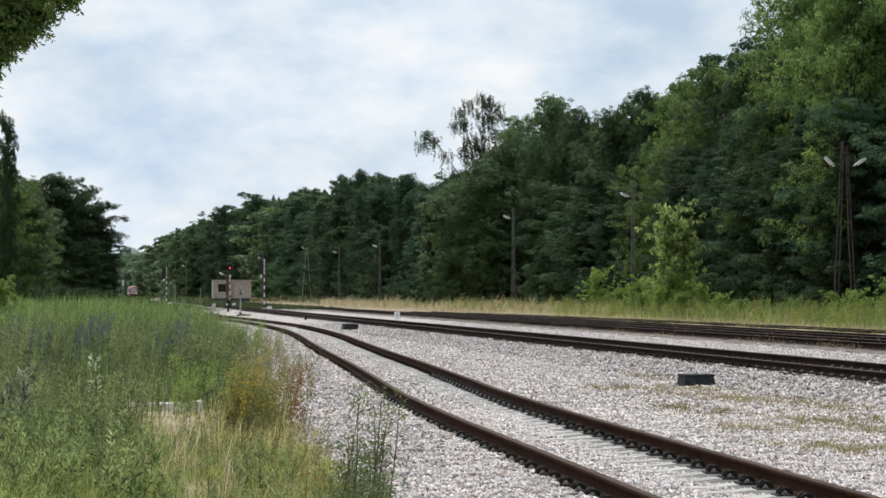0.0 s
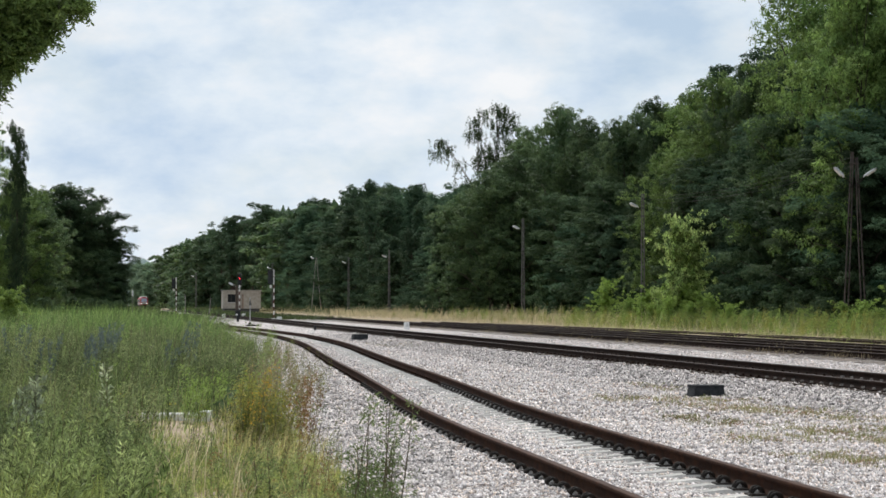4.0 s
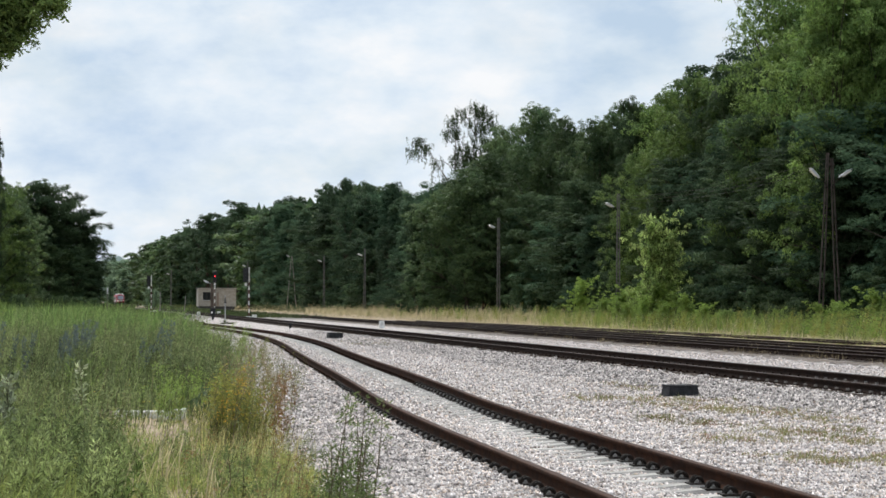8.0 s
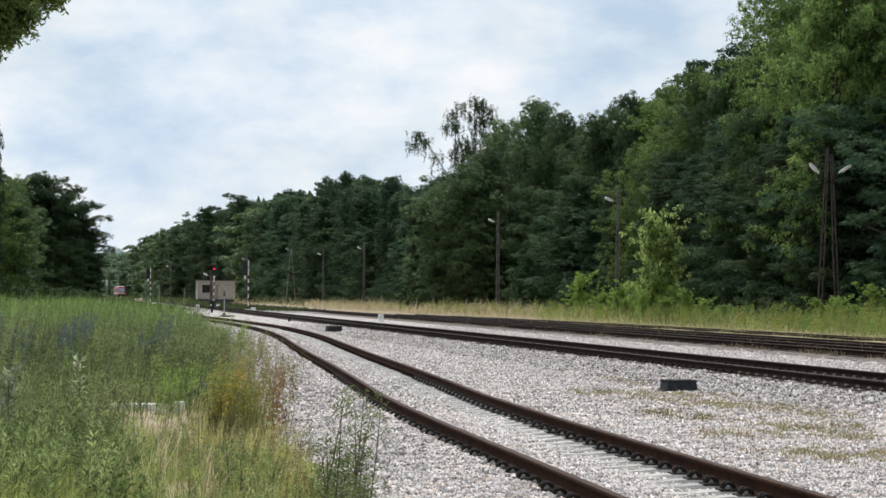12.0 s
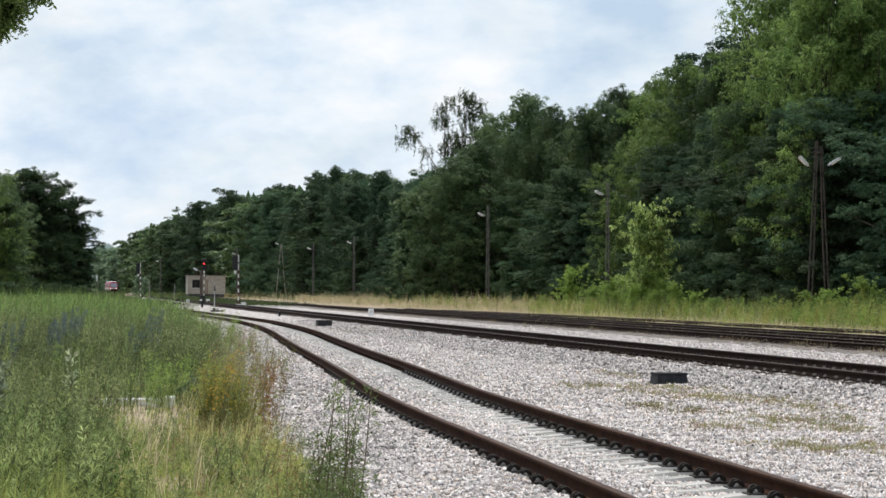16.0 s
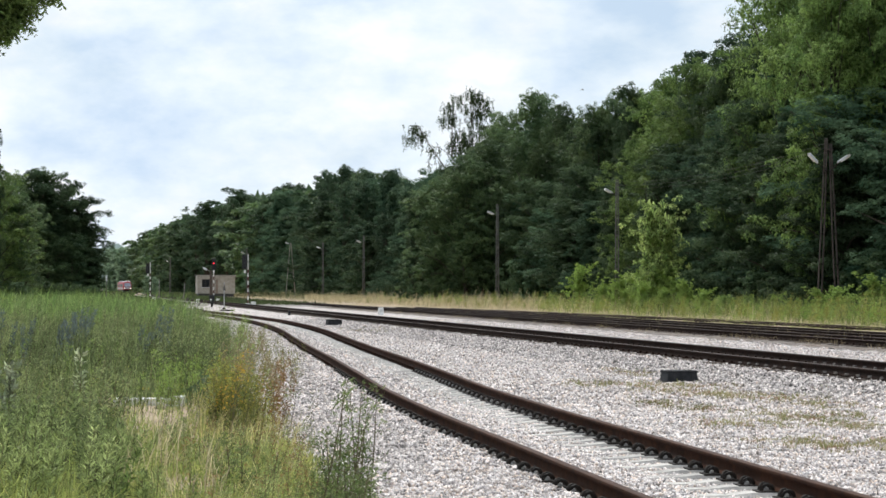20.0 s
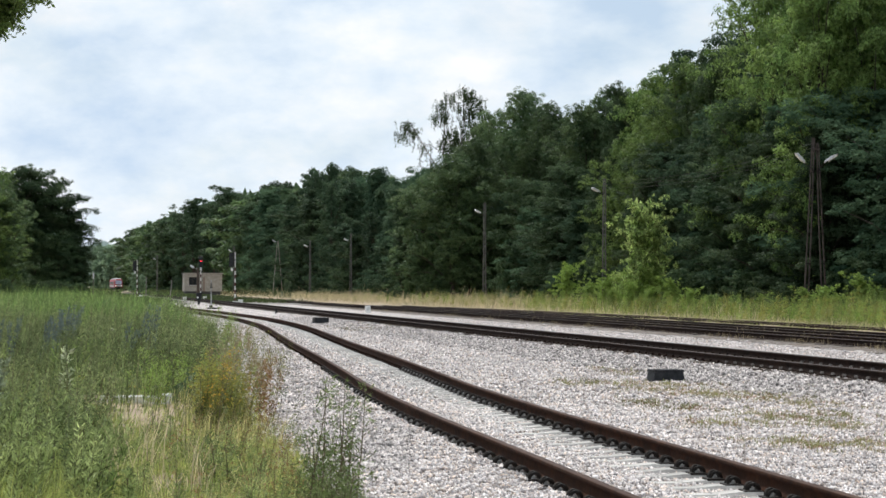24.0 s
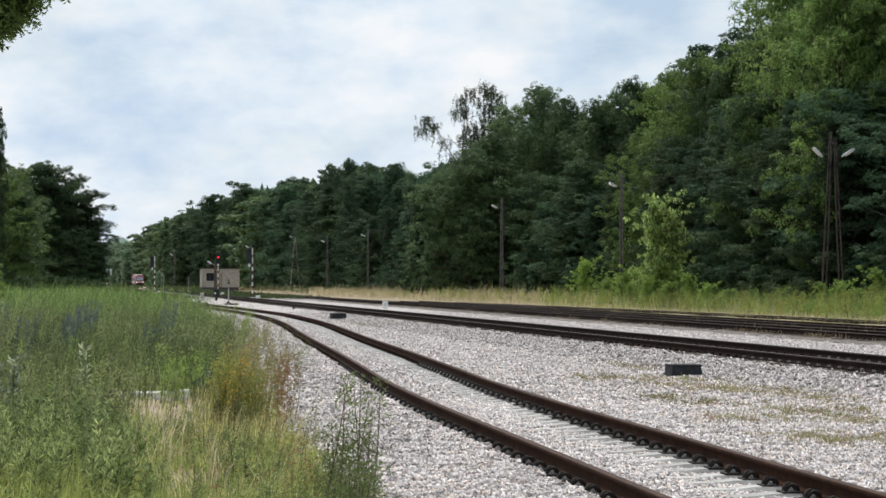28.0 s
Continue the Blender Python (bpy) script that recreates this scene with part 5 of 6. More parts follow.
def railcar(label, cab):
    t = thing("railcar", label, "train", group="")
    L = 24.0
    # body: rounded section drawn along its length, with a raked nose
    prof = [(-1.45, 0), (-1.45, 1.9), (-1.30, 2.45), (-0.75, 2.78), (0, 2.88), (0.75, 2.78), (1.30, 2.45), (1.45, 1.9), (1.45, 0)]
    bm = bmesh.new()
    prev = None
    stations = ((0.0, 0.90, -0.0), (0.35, 0.96, 0.0), (1.1, 1.0, 0.0), (L - 0.4, 1.0, 0.0), (L, 0.95, 0.0)) if cab else ((0, 0.95, 0), (0.4, 1, 0), (L - 0.4, 1, 0), (L, 0.95, 0))
    for yy, k, _ in stations:
        ring = [bm.verts.new((x * k, yy + (0.35 * max(0, z - 1.0) if cab and yy < 1.0 else 0), 0.95 + z * (0.97 if k < 1 else 1))) for x, z in prof]
        if prev:
            for a in range(len(prof)):
                b = (a + 1) % len(prof)
                bm.faces.new((prev[a], ring[a], ring[b], prev[b]))
        else:
            bm.faces.new(ring[::-1])
        prev = ring
    bm.faces.new(prev)
    bmesh.ops.recalc_face_normals(bm, faces=bm.faces)
    part("body", bm, M_RED, t, "red painted body")
    part("roof_cover", box(2.3, L - 2.4, 0.32, 0, L / 2 + 0.3, 3.62, 0.12, taper=0.85), M_GREYPAINT, t, "pale grey roof")
    part("skirt", box(2.6, L - 1.0, 0.6, 0, L / 2, 0.45, 0.05), M_BLACK, t)
    for sx in (-1, 1):
        part("side_stripe", box(0.02, L - 2.2, 0.55, sx * 1.455, L / 2 + 0.2, 1.15), M_GREYPAINT, t, "grey side stripe")
        for k in range(7):
            part("side_window", box(0.03, 2.1, 0.95, sx * 1.452, 3.4 + k * 2.9, 1.95, 0), M_DARKGLASS, t)
    if cab:
        rake = Matrix.Rotation(radians(-19), 4, "X")
        bm = bmesh.new()
        vs = [bm.verts.new((x, 0.35 * (z - 1.95) + dy, z)) for dy in (-0.06, 0.0) for x, z in ((-1.1, 2.0), (1.1, 2.0), (1.0, 3.25), (-1.0, 3.25))]
        bm.faces.new(vs[:4]), bm.faces.new(vs[:3:-1])
        for i in range(4):
            bm.faces.new((vs[i], vs[4 + i], vs[4 + (i + 1) % 4], vs[(i + 1) % 4]))
        bmesh.ops.recalc_face_normals(bm, faces=bm.faces)
        ws = part("windscreen", bm, M_GLASS, t, "windscreen with the sky's reflection put into its colour")
        part("wiper", box(0.03, 0.02, 0.7, 0.3, 0.10, 2.1, turn=Matrix.Rotation(radians(19), 4, "X")), M_BLACK, ws)
        part("nose_panel", box(1.5, 0.06, 0.55, 0, -0.02, 1.25, 0.02), M_GREYPAINT, t, "pale nose panel")
        for sx in (-1, 1):
            part("headlight", box(0.3, 0.05, 0.2, sx * 0.98, -0.02, 1.35, 0.02), M_HEADLAMP, t)
            bm = bmesh.new()
            tube(bm, [(sx * 0.85, 0.1, 1.05), (sx * 0.85, -0.5, 1.05)], [0.08, 0.08], 8)
            tube(bm, [(sx * 0.85, -0.5, 1.05), (sx * 0.85, -0.56, 1.05)], [0.22, 0.2], 10)
            part("buffer", bm, M_IRON, t)
        part("destination_box", box(1.0, 0.05, 0.22, 0, 0.62, 3.25, 0, turn=rake), M_BLACK, t)
        part("coupler", box(0.3, 0.5, 0.25, 0, -0.2, 0.85, 0.03), M_IRON, t)
    for yy in (3.0, 5.4, L - 5.4, L - 3.0):
        w = new("wheelset")
        w.parent = t
        w.location = (0, yy, 0.19 + 0.42)
        for sx in (-1, 1):
            bm = bmesh.new()
            tube(bm, [(sx * 0.70, 0, 0), (sx * 0.82, 0, 0)], [0.42, 0.42], 18)
            tube(bm, [(sx * 0.68, 0, 0), (sx * 0.70, 0, 0)], [0.45, 0.45], 18)
            part("wheel", bm, M_IRON, w)
    return t


# pale bluish glass: the sky's reflection is put into the base colour
M_GLASS = material("windscreen_glass", (0.20, 0.22, 0.28), (0.32, 0.35, 0.42), 1, 0.12)
M_HEADLAMP = material("headlamp_glow", (0.9, 0.88, 0.8), (1.0, 0.95, 0.85), 2, 0.3, glow=1.5)
LEAD = railcar("red and grey diesel railcar coming up the line", True)


# ---- weeds and grass ----
def scatter(rng, n, b0, b1, a0, a1, power=-1.0, clump=0):
    """Spots between two bearings and two distances, thinning out with distance so that they look evenly dense."""
    s = rng.uniform(0, 1, n)
    a = 1 / ((1 - s) / a0 + s / a1) if power == -1 else a0 + (a1 - a0) * s
    b = rng.uniform(b0, b1, n) + rng.normal(size=n) * (b1 - b0) * 0.06
    if clump:
        # gather the plants round a smaller number of spots
        m = max(1, n // clump)
        pick = rng.integers(0, m, n)
        k = rng.random(n) < 0.72
        a = np.where(k, a[pick] + rng.normal(size=n) * a[pick] * 0.012, a)
        b = np.where(k, b[pick] + rng.normal(size=n) * 0.0032, b)
    x, y = (CA * b + SA) * a, (CA - SA * b) * a
    return x, y


def on_soil(x, y, keep):
    x, y = x[keep], y[keep]
    return np.stack([x, y, ground_z(x, y) - 0.01], 1)


def patchy(x, y, seed, length, level):
    return waves(x, y, seed, 1.0, length) > level


def tufted(x, y, seed):
    """True inside the clumps of a patchy growth; the clumps are drawn out along the line of sight's slant."""
    return waves(x, y * 0.35, seed, 1.0, 0.8) + 0.6 * waves(x, y * 0.5, seed + 1, 1.0, 2.4) > -0.1


def weed(rng, at, height, per, size, spread, start=0.15, lean=0.12, taper=0.6, droop=0.1, up=0.45, wide=0.22):
    """Leaves up the stems of many plants, with the stems' own quads."""
    n = len(at)
    H = np.broadcast_to(height, (n,)) * rng.uniform(0.65, 1.2, n)
    ld = rng.normal(size=(n, 3)) * lean
    ld[:, 0] += 0.14
    ld[:, 2] = 1
    k = rng.uniform(start, 1.0, (n, per))
    p = at[:, None] + ld[:, None] * (k * H[:, None])[..., None]
    az = rng.uniform(0, 6.283, (n, per))
    o = np.stack([np.cos(az), np.sin(az), np.full_like(az, up)], 2)
    r = spread * (1 - taper * k)[..., None] * rng.uniform(0.1, 1.0, (n, per, 1))
    p = p + o * r * np.array([1, 1, 0.3])
    lv = leaves(rng, p.reshape(-1, 3), (size * (1.15 - taper * k)).ravel(), o.reshape(-1, 3) * 1.2, droop, wide)
    tip = at + ld * H[:, None]
    side = np.stack([np.cos(az[:, 0]), np.sin(az[:, 0]), np.zeros(n)], 1) * 0.004
    st = np.stack([at - side, at + side, tip + side * 0.4, tip - side * 0.4], 1).reshape(-1, 3)
    return lv, st, tip, ld, H


M_NEARWEED = leafy("near_weed_green", (0.085, 0.13, 0.038), (0.22, 0.28, 0.105), island=0.5, obj=0.0, tr=0.45, grain=3.0)
M_FEATHER = leafy("feathery_green", (0.056, 0.086, 0.032), (0.208, 0.250, 0.110), island=0.7, obj=0.0, tr=0.4, grain=1.2)
M_DRYTUFT = leafy("brownish_tufts", (0.21, 0.165, 0.095), (0.40, 0.325, 0.20), obj=0.0)
M_SCRUB = leafy("dull_scrub", (0.035, 0.058, 0.020), (0.092, 0.116, 0.042), obj=0.0)
M_OLIVE = leafy("olive_weeds", (0.14, 0.160, 0.036), (0.33, 0.33, 0.085), obj=0.0, tr=0.45)


def build_weeds():
    rng = np.random.default_rng(21)
    cat = np.concatenate
    edge = lambda x, y: EDGE(y) - 0.15 + waves(x, y, 71, 0.35, 2.2)
    bend = lambda x, y, k: k + 0.45 * np.sin(x * 5.1 + y * 2.3) + 0.3 * np.sin(x * 11.7 - y * 4.9)
    worn = lambda x, y: (((bearing(x, y)[0] + 0.1040) / 0.0165)**2 + ((bearing(x, y)[1] - 31.0) / 3.6)**2) < bend(x, y, 1)
    worn2 = lambda x, y: (((bearing(x, y)[0] + 0.143) / 0.026)**2 + ((bearing(x, y)[1] - 33.6) / 2.6)**2) < bend(x, y, 1)
    worn3 = lambda x, y: (((bearing(x, y)[0] + 0.0965) / 0.015)**2 + ((bearing(x, y)[1] - 19.6) / 1.5)**2) < bend(x, y, 1)
    left = lambda x, y: (x < edge(x, y)) & ~(worn3(x, y) & (np.sin(x * 47.3 + y * 79.7) < 0.8)) & ~(worn2(x, y) & (np.sin(x * 61.3 + y * 83.7) < 0.6)) & ~(worn(x, y) & (np.sin(x * 57.3 + y * 91.7) < 0.55))
    bare = lambda x, y: (((bearing(x, y)[0] + 0.098) / 0.026)**2 + ((bearing(x, y)[1] - 27) / 10.5)**2) < 1
    stems = []
    # green grass: near and low, far and tall
    x, y = scatter(rng, 19000, -0.20, -0.02, 15, 42, clump=50)
    b, a = bearing(x, y)
    k = left(x, y) & (~bare(x, y) | (rng.random(len(x)) < 0.8)) & (tufted(x, y, 45) | (rng.random(len(x)) < 0.3))
    at = on_soil(x, y, k)
    low = np.clip((-0.105 - bearing(at[:, 0], at[:, 1])[0]) / 0.04, 0, 1)
    g1 = blades(rng, at, 0.17 + 0.28 * low + 0.10 * np.clip(waves(at[:, 0], at[:, 1], 4, 1, 2), -1, 1), 0.007, 0.4)
    x, y = scatter(rng, 34000, -0.20, -0.03, 34, 110, clump=60)
    at = on_soil(x, y, left(x, y) & (tufted(x, y, 41) | (rng.random(len(x)) < 0.18)))
    a = np.hypot(at[:, 0], at[:, 1])
    at = at[(a > 50) | (rng.random(len(a)) < 0.55)]
    a = np.hypot(at[:, 0], at[:, 1])
    h = np.interp(a, [34, 55, 90], [0.45, 0.72, 0.95]) * (1 + 0.28 * np.clip(waves(at[:, 0], at[:, 1], 6, 1, 5), -1, 1) + 0.30 * np.clip(waves(at[:, 0], at[:, 1] * 0.4, 7, 1, 0.9), -1, 1)) * np.clip((EDGE(at[:, 1]) - at[:, 0]) / 1.3, 0.4, 1)
    g2 = blades(rng, at, h, 0.006 + a * 0.00020, 0.36)
    x, y = scatter(rng, 34000, -0.20, -0.06, 66, 300, clump=40)
    at = on_soil(x, y, left(x, y))
    a = np.hypot(at[:, 0], at[:, 1])
    h = 1.08 * (1 + 0.26 * np.clip(waves(at[:, 0], at[:, 1] * 0.3, 16, 1, 1.1), -1, 1) + 0.24 * np.clip(waves(at[:, 0], at[:, 1], 6, 1, 7), -1, 1)) * np.clip((EDGE(at[:, 1]) - at[:, 0]) / 1.3, 0.4, 1)
    g3 = blades(rng, at, h * rng.uniform(0.7, 1.1, len(at)), 0.006 + a * 0.00017, 0.36)
    stuff("tall_grass", "tall green grass growing beside the siding", "grass", g2, M_GRASS)
    stuff("foreground_grass", "yellow-green grass in the foreground", "grass", g1, M_LOWGRASS)
    # slanting stems of many kinds between the grasses
    x, y = scatter(rng, 9000, -0.20, -0.045, 30, 105, clump=14)
    at = on_soil(x, y, left(x, y))
    a = np.hypot(at[:, 0], at[:, 1])
    h = np.interp(a, [30, 45, 90], [0.55, 0.95, 1.12]) * np.clip((EDGE(at[:, 1]) - at[:, 0]) / 1.6, 0.45, 1)
    half = rng.random(len(at)) < 0.5
    stuff("meadow_stalks", "greyish green slanting stalks in the meadow", "weeds", blades(rng, at[half], h[half], 0.006 + a[half] * 0.00013, 0.22), M_WEED)
    stuff("dark_stalks", "dark green slanting stalks in the meadow", "weeds", blades(rng, at[~half], h[~half] * 0.9, 0.006 + a[~half] * 0.00013, 0.25), M_SCRUB)
    stuff("lush_grass", "lush bright green grass beside the line", "grass", g3, M_LUSH)
    x, y = scatter(rng, 24000, -0.165, -0.025, 15, 34, clump=60)
    stuff("low_grass", "low yellow-green grass on the sandy soil", "grass", blades(rng, on_soil(x, y, left(x, y)), 0.17, 0.007, 0.55), M_LOWGRASS)
    # dry straws
    x, y = scatter(rng, 1700, -0.16, -0.03, 16, 46, clump=12)
    k = left(x, y) & (patchy(x, y, 31, 3.0, 0.1) | bare(x, y))
    d1 = blades(rng, on_soil(x, y, k), 0.36, 0.0055, 0.5)
    x, y = scatter(rng, 1300, -0.095, -0.050, 24, 95)
    k = left(x, y) & (x > EDGE(y) - 1.6)
    d2 = blades(rng, on_soil(x, y, k), 0.42, 0.006, 0.3)
    x, y = scatter(rng, 5200, -0.150, -0.03, 15, 33, clump=40)
    k = left(x, y)
    d3 = blades(rng, on_soil(x, y, k), 0.17, 0.006, 0.6)
    x, y = scatter(rng, 170, -0.124, -0.085, 18.0, 25, clump=20)
    d4 = blades(rng, on_soil(x, y, left(x, y)), 0.50, 0.008, 0.35)
    stuff("dry_grass", "dry straw-coloured grass among the weeds", "grass", cat([d1, d2, d3]), M_STRAW)
    stuff("bleached_straw", "bleached straw stalks leaning in the weeds", "grass", d4, M_GRASS_DRY)
    # mugwort and other leafy weeds
    x, y = scatter(rng, 420, -0.20, -0.05, 17, 60, clump=5)
    bb, aa = bearing(x, y)
    k = left(x, y) & ~bare(x, y) & (x < EDGE(y) - 0.4) & ((bb + rng.normal(size=len(bb)) * 0.018 < -0.138) | (aa > 34))
    l1, s1, *_ = weed(rng, on_soil(x, y, k), 0.72, 170, 0.058, 0.09, 0.12, 0.14, 0.6, 0.1, 0.9)
    x, y = scatter(rng, 1500, -0.19, -0.062, 38, 130, clump=4)
    k = left(x, y) & tufted(x, y, 43)
    l2, s2, *_ = weed(rng, on_soil(x, y, k), 0.98, 95, 0.070, 0.10, 0.15, 0.14, 0.6, 0.0, 1.2)
    stuff("leafy_weeds", "grey-green mugwort and other leafy weeds", "weeds", cat([l1, l2]), M_WEED)
    stems += [s1, s2]
    # feathery upright stems that stand dense behind the bare soil
    x, y = scatter(rng, 900, -0.20, -0.066, 35.8, 56, clump=6)
    k = left(x, y) & (x < EDGE(y) - 0.3)
    at = on_soil(x, y, k)
    l, s, *_ = weed(rng, at, np.interp(np.hypot(at[:, 0], at[:, 1]), [36, 40, 56], [0.58, 0.80, 0.95]), 105, 0.052, 0.040, 0.10, 0.12, 0.45, -0.1, 1.7, 0.17)
    stuff("feathery_weeds", "grey-green feathery stems standing close together", "weeds", l, M_FEATHER)
    stems.append(s)
    # dark leafy plants standing in for shaded gaps that break up the growth
    x, y = scatter(rng, 230, -0.20, -0.070, 35.5, 72, clump=3)
    k = left(x, y) & (x < EDGE(y) - 0.5)
    l, s, *_ = weed(rng, on_soil(x, y, k), 0.74, 95, 0.062, 0.085, 0.05, 0.14, 0.4, 0.0, 0.9, 0.28)
    x, y = scatter(rng, 46, -0.195, -0.118, 15.8, 29, clump=3)
    l2, s2, *_ = weed(rng, on_soil(x, y, left(x, y)), 0.40, 120, 0.046, 0.055, 0.04, 0.12, 0.4, 0.0, 0.9, 0.26)
    stuff("dark_weeds", "dark leafy weeds standing in for shaded gaps between the grasses", "weeds", cat([l, l2]), M_SCRUB)
    stems += [s, s2]
    # pale leafy plants close by
    x, y = scatter(rng, 105, -0.19, -0.118, 15.5, 25)
    k = left(x, y)
    bb, aa = bearing(x, y)
    k &= ~((bb > -0.130) & (aa > 24))
    hh = np.interp(bearing(x[k], y[k])[0], [-0.145, -0.115], [0.62, 0.30])
    l, s, *_ = weed(rng, on_soil(x, y, k), hh, 190, 0.058, 0.030, 0.08, 0.08, 0.4, 0.0, 1.3, wide=0.19)
    pale = [l]
    stems.append(s)
    x, y = scatter(rng, 190, -0.128, -0.045, 16, 31, clump=3)
    l, s, *_ = weed(rng, on_soil(x, y, left(x, y)), 0.26, 80, 0.034, 0.09, 0.1)
    pale.append(l)
    stems.append(s)
    x, y = scatter(rng, 150, -0.112, -0.035, 15.5, 30, clump=4)
    lt, s, *_ = weed(rng, on_soil(x, y, left(x, y)), 0.30, 110, 0.034, 0.045, 0.06, 0.2)
    stuff("low_weeds", "low green weeds scattered through the dry grass", "weeds", lt, M_NEARWEED)
    stems.append(s)
    stuff("pale_weeds", "pale green leafy weeds in the foreground", "weeds", cat(pale), M_WEED_PALE)
    # viper's bugloss: blue-grey spikes
    xs, ys = [], []
    for cb, ca, n in ((-0.176, 44, 5), (-0.168, 39, 4), (-0.150, 40, 8), (-0.143, 45, 9), (-0.114, 42, 7)):
        cx, cy = spot(cb, ca)
        xs.append(cx + rng.normal(size=n) * 0.13), ys.append(cy + rng.normal(size=n) * 0.9)
    x, y = cat(xs), cat(ys)
    l, s, *_ = weed(rng, on_soil(x, y, left(x, y)), 1.02, 170, 0.060, 0.045, 0.30, 0.15, 0.3, -0.2, 1.6, 0.3)
    stuff("blue_flower_spikes", "blue-grey flower spikes standing in the grass", "flowers", l, M_BLUE)
    stems.append(s)
    # yellow flowering clump, russet dock
    base = []
    for cb, ca, n in ((-0.0835, 27.6, 26), (-0.0780, 26.8, 16), (-0.0745, 28.5, 12), (-0.0860, 29.5, 8)):
        cx, cy = spot(cb, ca)
        base.append(np.stack([cx + rng.normal(size=n) * 0.055, cy + rng.normal(size=n) * 0.10], 1))
    base = cat(base)
    at = np.column_stack([base, ground_z(base[:, 0], base[:, 1])])
    l, s, *_ = weed(rng, at, 0.80, 17, 0.024, 0.06, 0.45, 0.20, 0.2, wide=0.5)
    lg, sg, *_ = weed(rng, at, 0.72, 150, 0.040, 0.05, 0.10, 0.20, 0.3)
    # foot leaves: the shade under the clump is put into their dark green
    ld, sd, *_ = weed(rng, at[:20], 0.26, 70, 0.045, 0.05, 0.02, 0.20, 0.3)
    stuff("clump_base", "green leaves at the flowering clump's foot, darkened for the shade under it", "weeds", ld, M_SCRUB)
    xo, yo = scatter(rng, 7, -0.0845, -0.079, 25, 27)
    lo, so, *_ = weed(rng, on_soil(xo, yo, left(xo, yo)), 0.84, 24, 0.022, 0.10, 0.66, 0.10, 0.1, wide=0.5)
    stuff("orange_flowers", "orange flower heads above the yellow clump", "flowers", lo, M_ORANGE)
    stems.append(so)
    x2, y2 = scatter(rng, 12, -0.14, -0.10, 28, 36)
    l2, s2, *_ = weed(rng, on_soil(x2, y2, left(x2, y2)), 0.5, 10, 0.028, 0.05, 0.7, 0.1, 0.2)
    stuff("yellow_flowers", "yellow flowering stems at the ballast's edge", "flowers", cat([l, l2]), M_YELLOW)
    stuff("flower_foliage", "olive foliage of the yellow flowering stems", "weeds", lg, M_OLIVE)
    stems += [s, s2, sg, sd]
    x, y = scatter(rng, 30, -0.0675, -0.0575, 27.5, 34)
    l, s, *_ = weed(rng, on_soil(x, y, left(x, y)), 0.80, 120, 0.034, 0.055, 0.2, 0.08, 0.3, wide=0.4)
    x, y = scatter(rng, 80, -0.10, -0.042, 17, 32)
    l2, s2, *_ = weed(rng, on_soil(x, y, left(x, y)), 0.33, 30, 0.03, 0.05, 0.3, 0.16, 0.3)
    stuff("russet_dock", "dried russet dock stems", "weeds", cat([l, l2]), M_RUSSET)
    stems += [s, s2]
    # olive thin weeds along the ballast's edge
    x, y = scatter(rng, 330, -0.10, -0.04, 27, 110, clump=5)
    k = left(x, y) & (x > EDGE(y) - 2.2)
    l, s, *_ = weed(rng, on_soil(x, y, k), 0.58, 46, 0.045, 0.06, 0.1, 0.14, 0.4)
    x, y = scatter(rng, 130, -0.088, -0.052, 36, 82, clump=3)
    k = (x < EDGE(y) + 1.0) & (x > EDGE(y) - 0.6)
    at = np.stack([x[k], y[k], np.zeros(k.sum()) - 0.03], 1)
    l9, s9, *_ = weed(rng, at, 0.60, 50, 0.045, 0.07, 0.1, 0.14, 0.4)
    l = cat([l, l9])
    stems.append(s9)
    stuff("edge_weeds", "thin olive weeds along the ballast's edge", "weeds", l, M_OLIVE)
    stems.append(s)
    # broad dark leaves standing in for the shaded gap beside the slab, and bright leafy plants among the grass
    x, y = scatter(rng, 5, -0.0960, -0.0920, 32, 34)
    l, s, *_ = weed(rng, on_soil(x, y, left(x, y)), 0.42, 26, 0.16, 0.12, 0.1, 0.2, 0.3, -0.2, wide=0.55)
    stuff("burdock", "broad dark leaves standing in for the shaded gap beside the slab", "weeds", l, M_LEAF_D)
    x, y = scatter(rng, 11, -0.1115, -0.1005, 32.3, 32.75)
    l, s, *_ = weed(rng, np.stack([x, y, ground_z(x, y)], 1), 0.52, 110, 0.042, 0.05, 0.12, 0.10, 0.4, -0.1, 0.8)
    xb, yb = scatter(rng, 230, -0.19, -0.055, 34, 95, clump=4)
    l2, s2, *_ = weed(rng, on_soil(xb, yb, left(xb, yb)), np.interp(np.hypot(xb, yb)[left(xb, yb)], [32, 60], [0.55, 0.95]), 80, 0.062, 0.09, 0.3, 0.15, 0.5, -0.2, wide=0.3)
    xe, ye = scatter(rng, 9, -0.0775, -0.0735, 74, 78)
    l3, s3, *_ = weed(rng, np.stack([xe, ye, ground_z(xe, ye)], 1), 0.78, 90, 0.06, 0.10, 0.05, 0.08, 0.4, wide=0.4)
    l2 = cat([l2, l3])
    stems.append(s3)
    stuff("bright_weeds", "bright yellow-green leafy weeds in the grass", "weeds", cat([l, l2]), M_LEAF_L)
    stems += [s, s2]
    # tall bare stalks standing out of the grass
    x, y = scatter(rng, 800, -0.19, -0.05, 26, 110)
    k = left(x, y)
    l, s, *_ = weed(rng, on_soil(x, y, k), np.interp(np.hypot(x, y)[k], [26, 45, 90], [0.55, 0.95, 1.15]), 16, 0.05, 0.03, 0.7, 0.10, 0.3)
    stuff("seed_heads", "greenish seed heads on tall stalks", "weeds", l, M_WEED)
    stems.append(s)
    # brown seeding plants where the weeds meet the ballast
    x, y = scatter(rng, 120, -0.088, -0.052, 33, 62, clump=3)
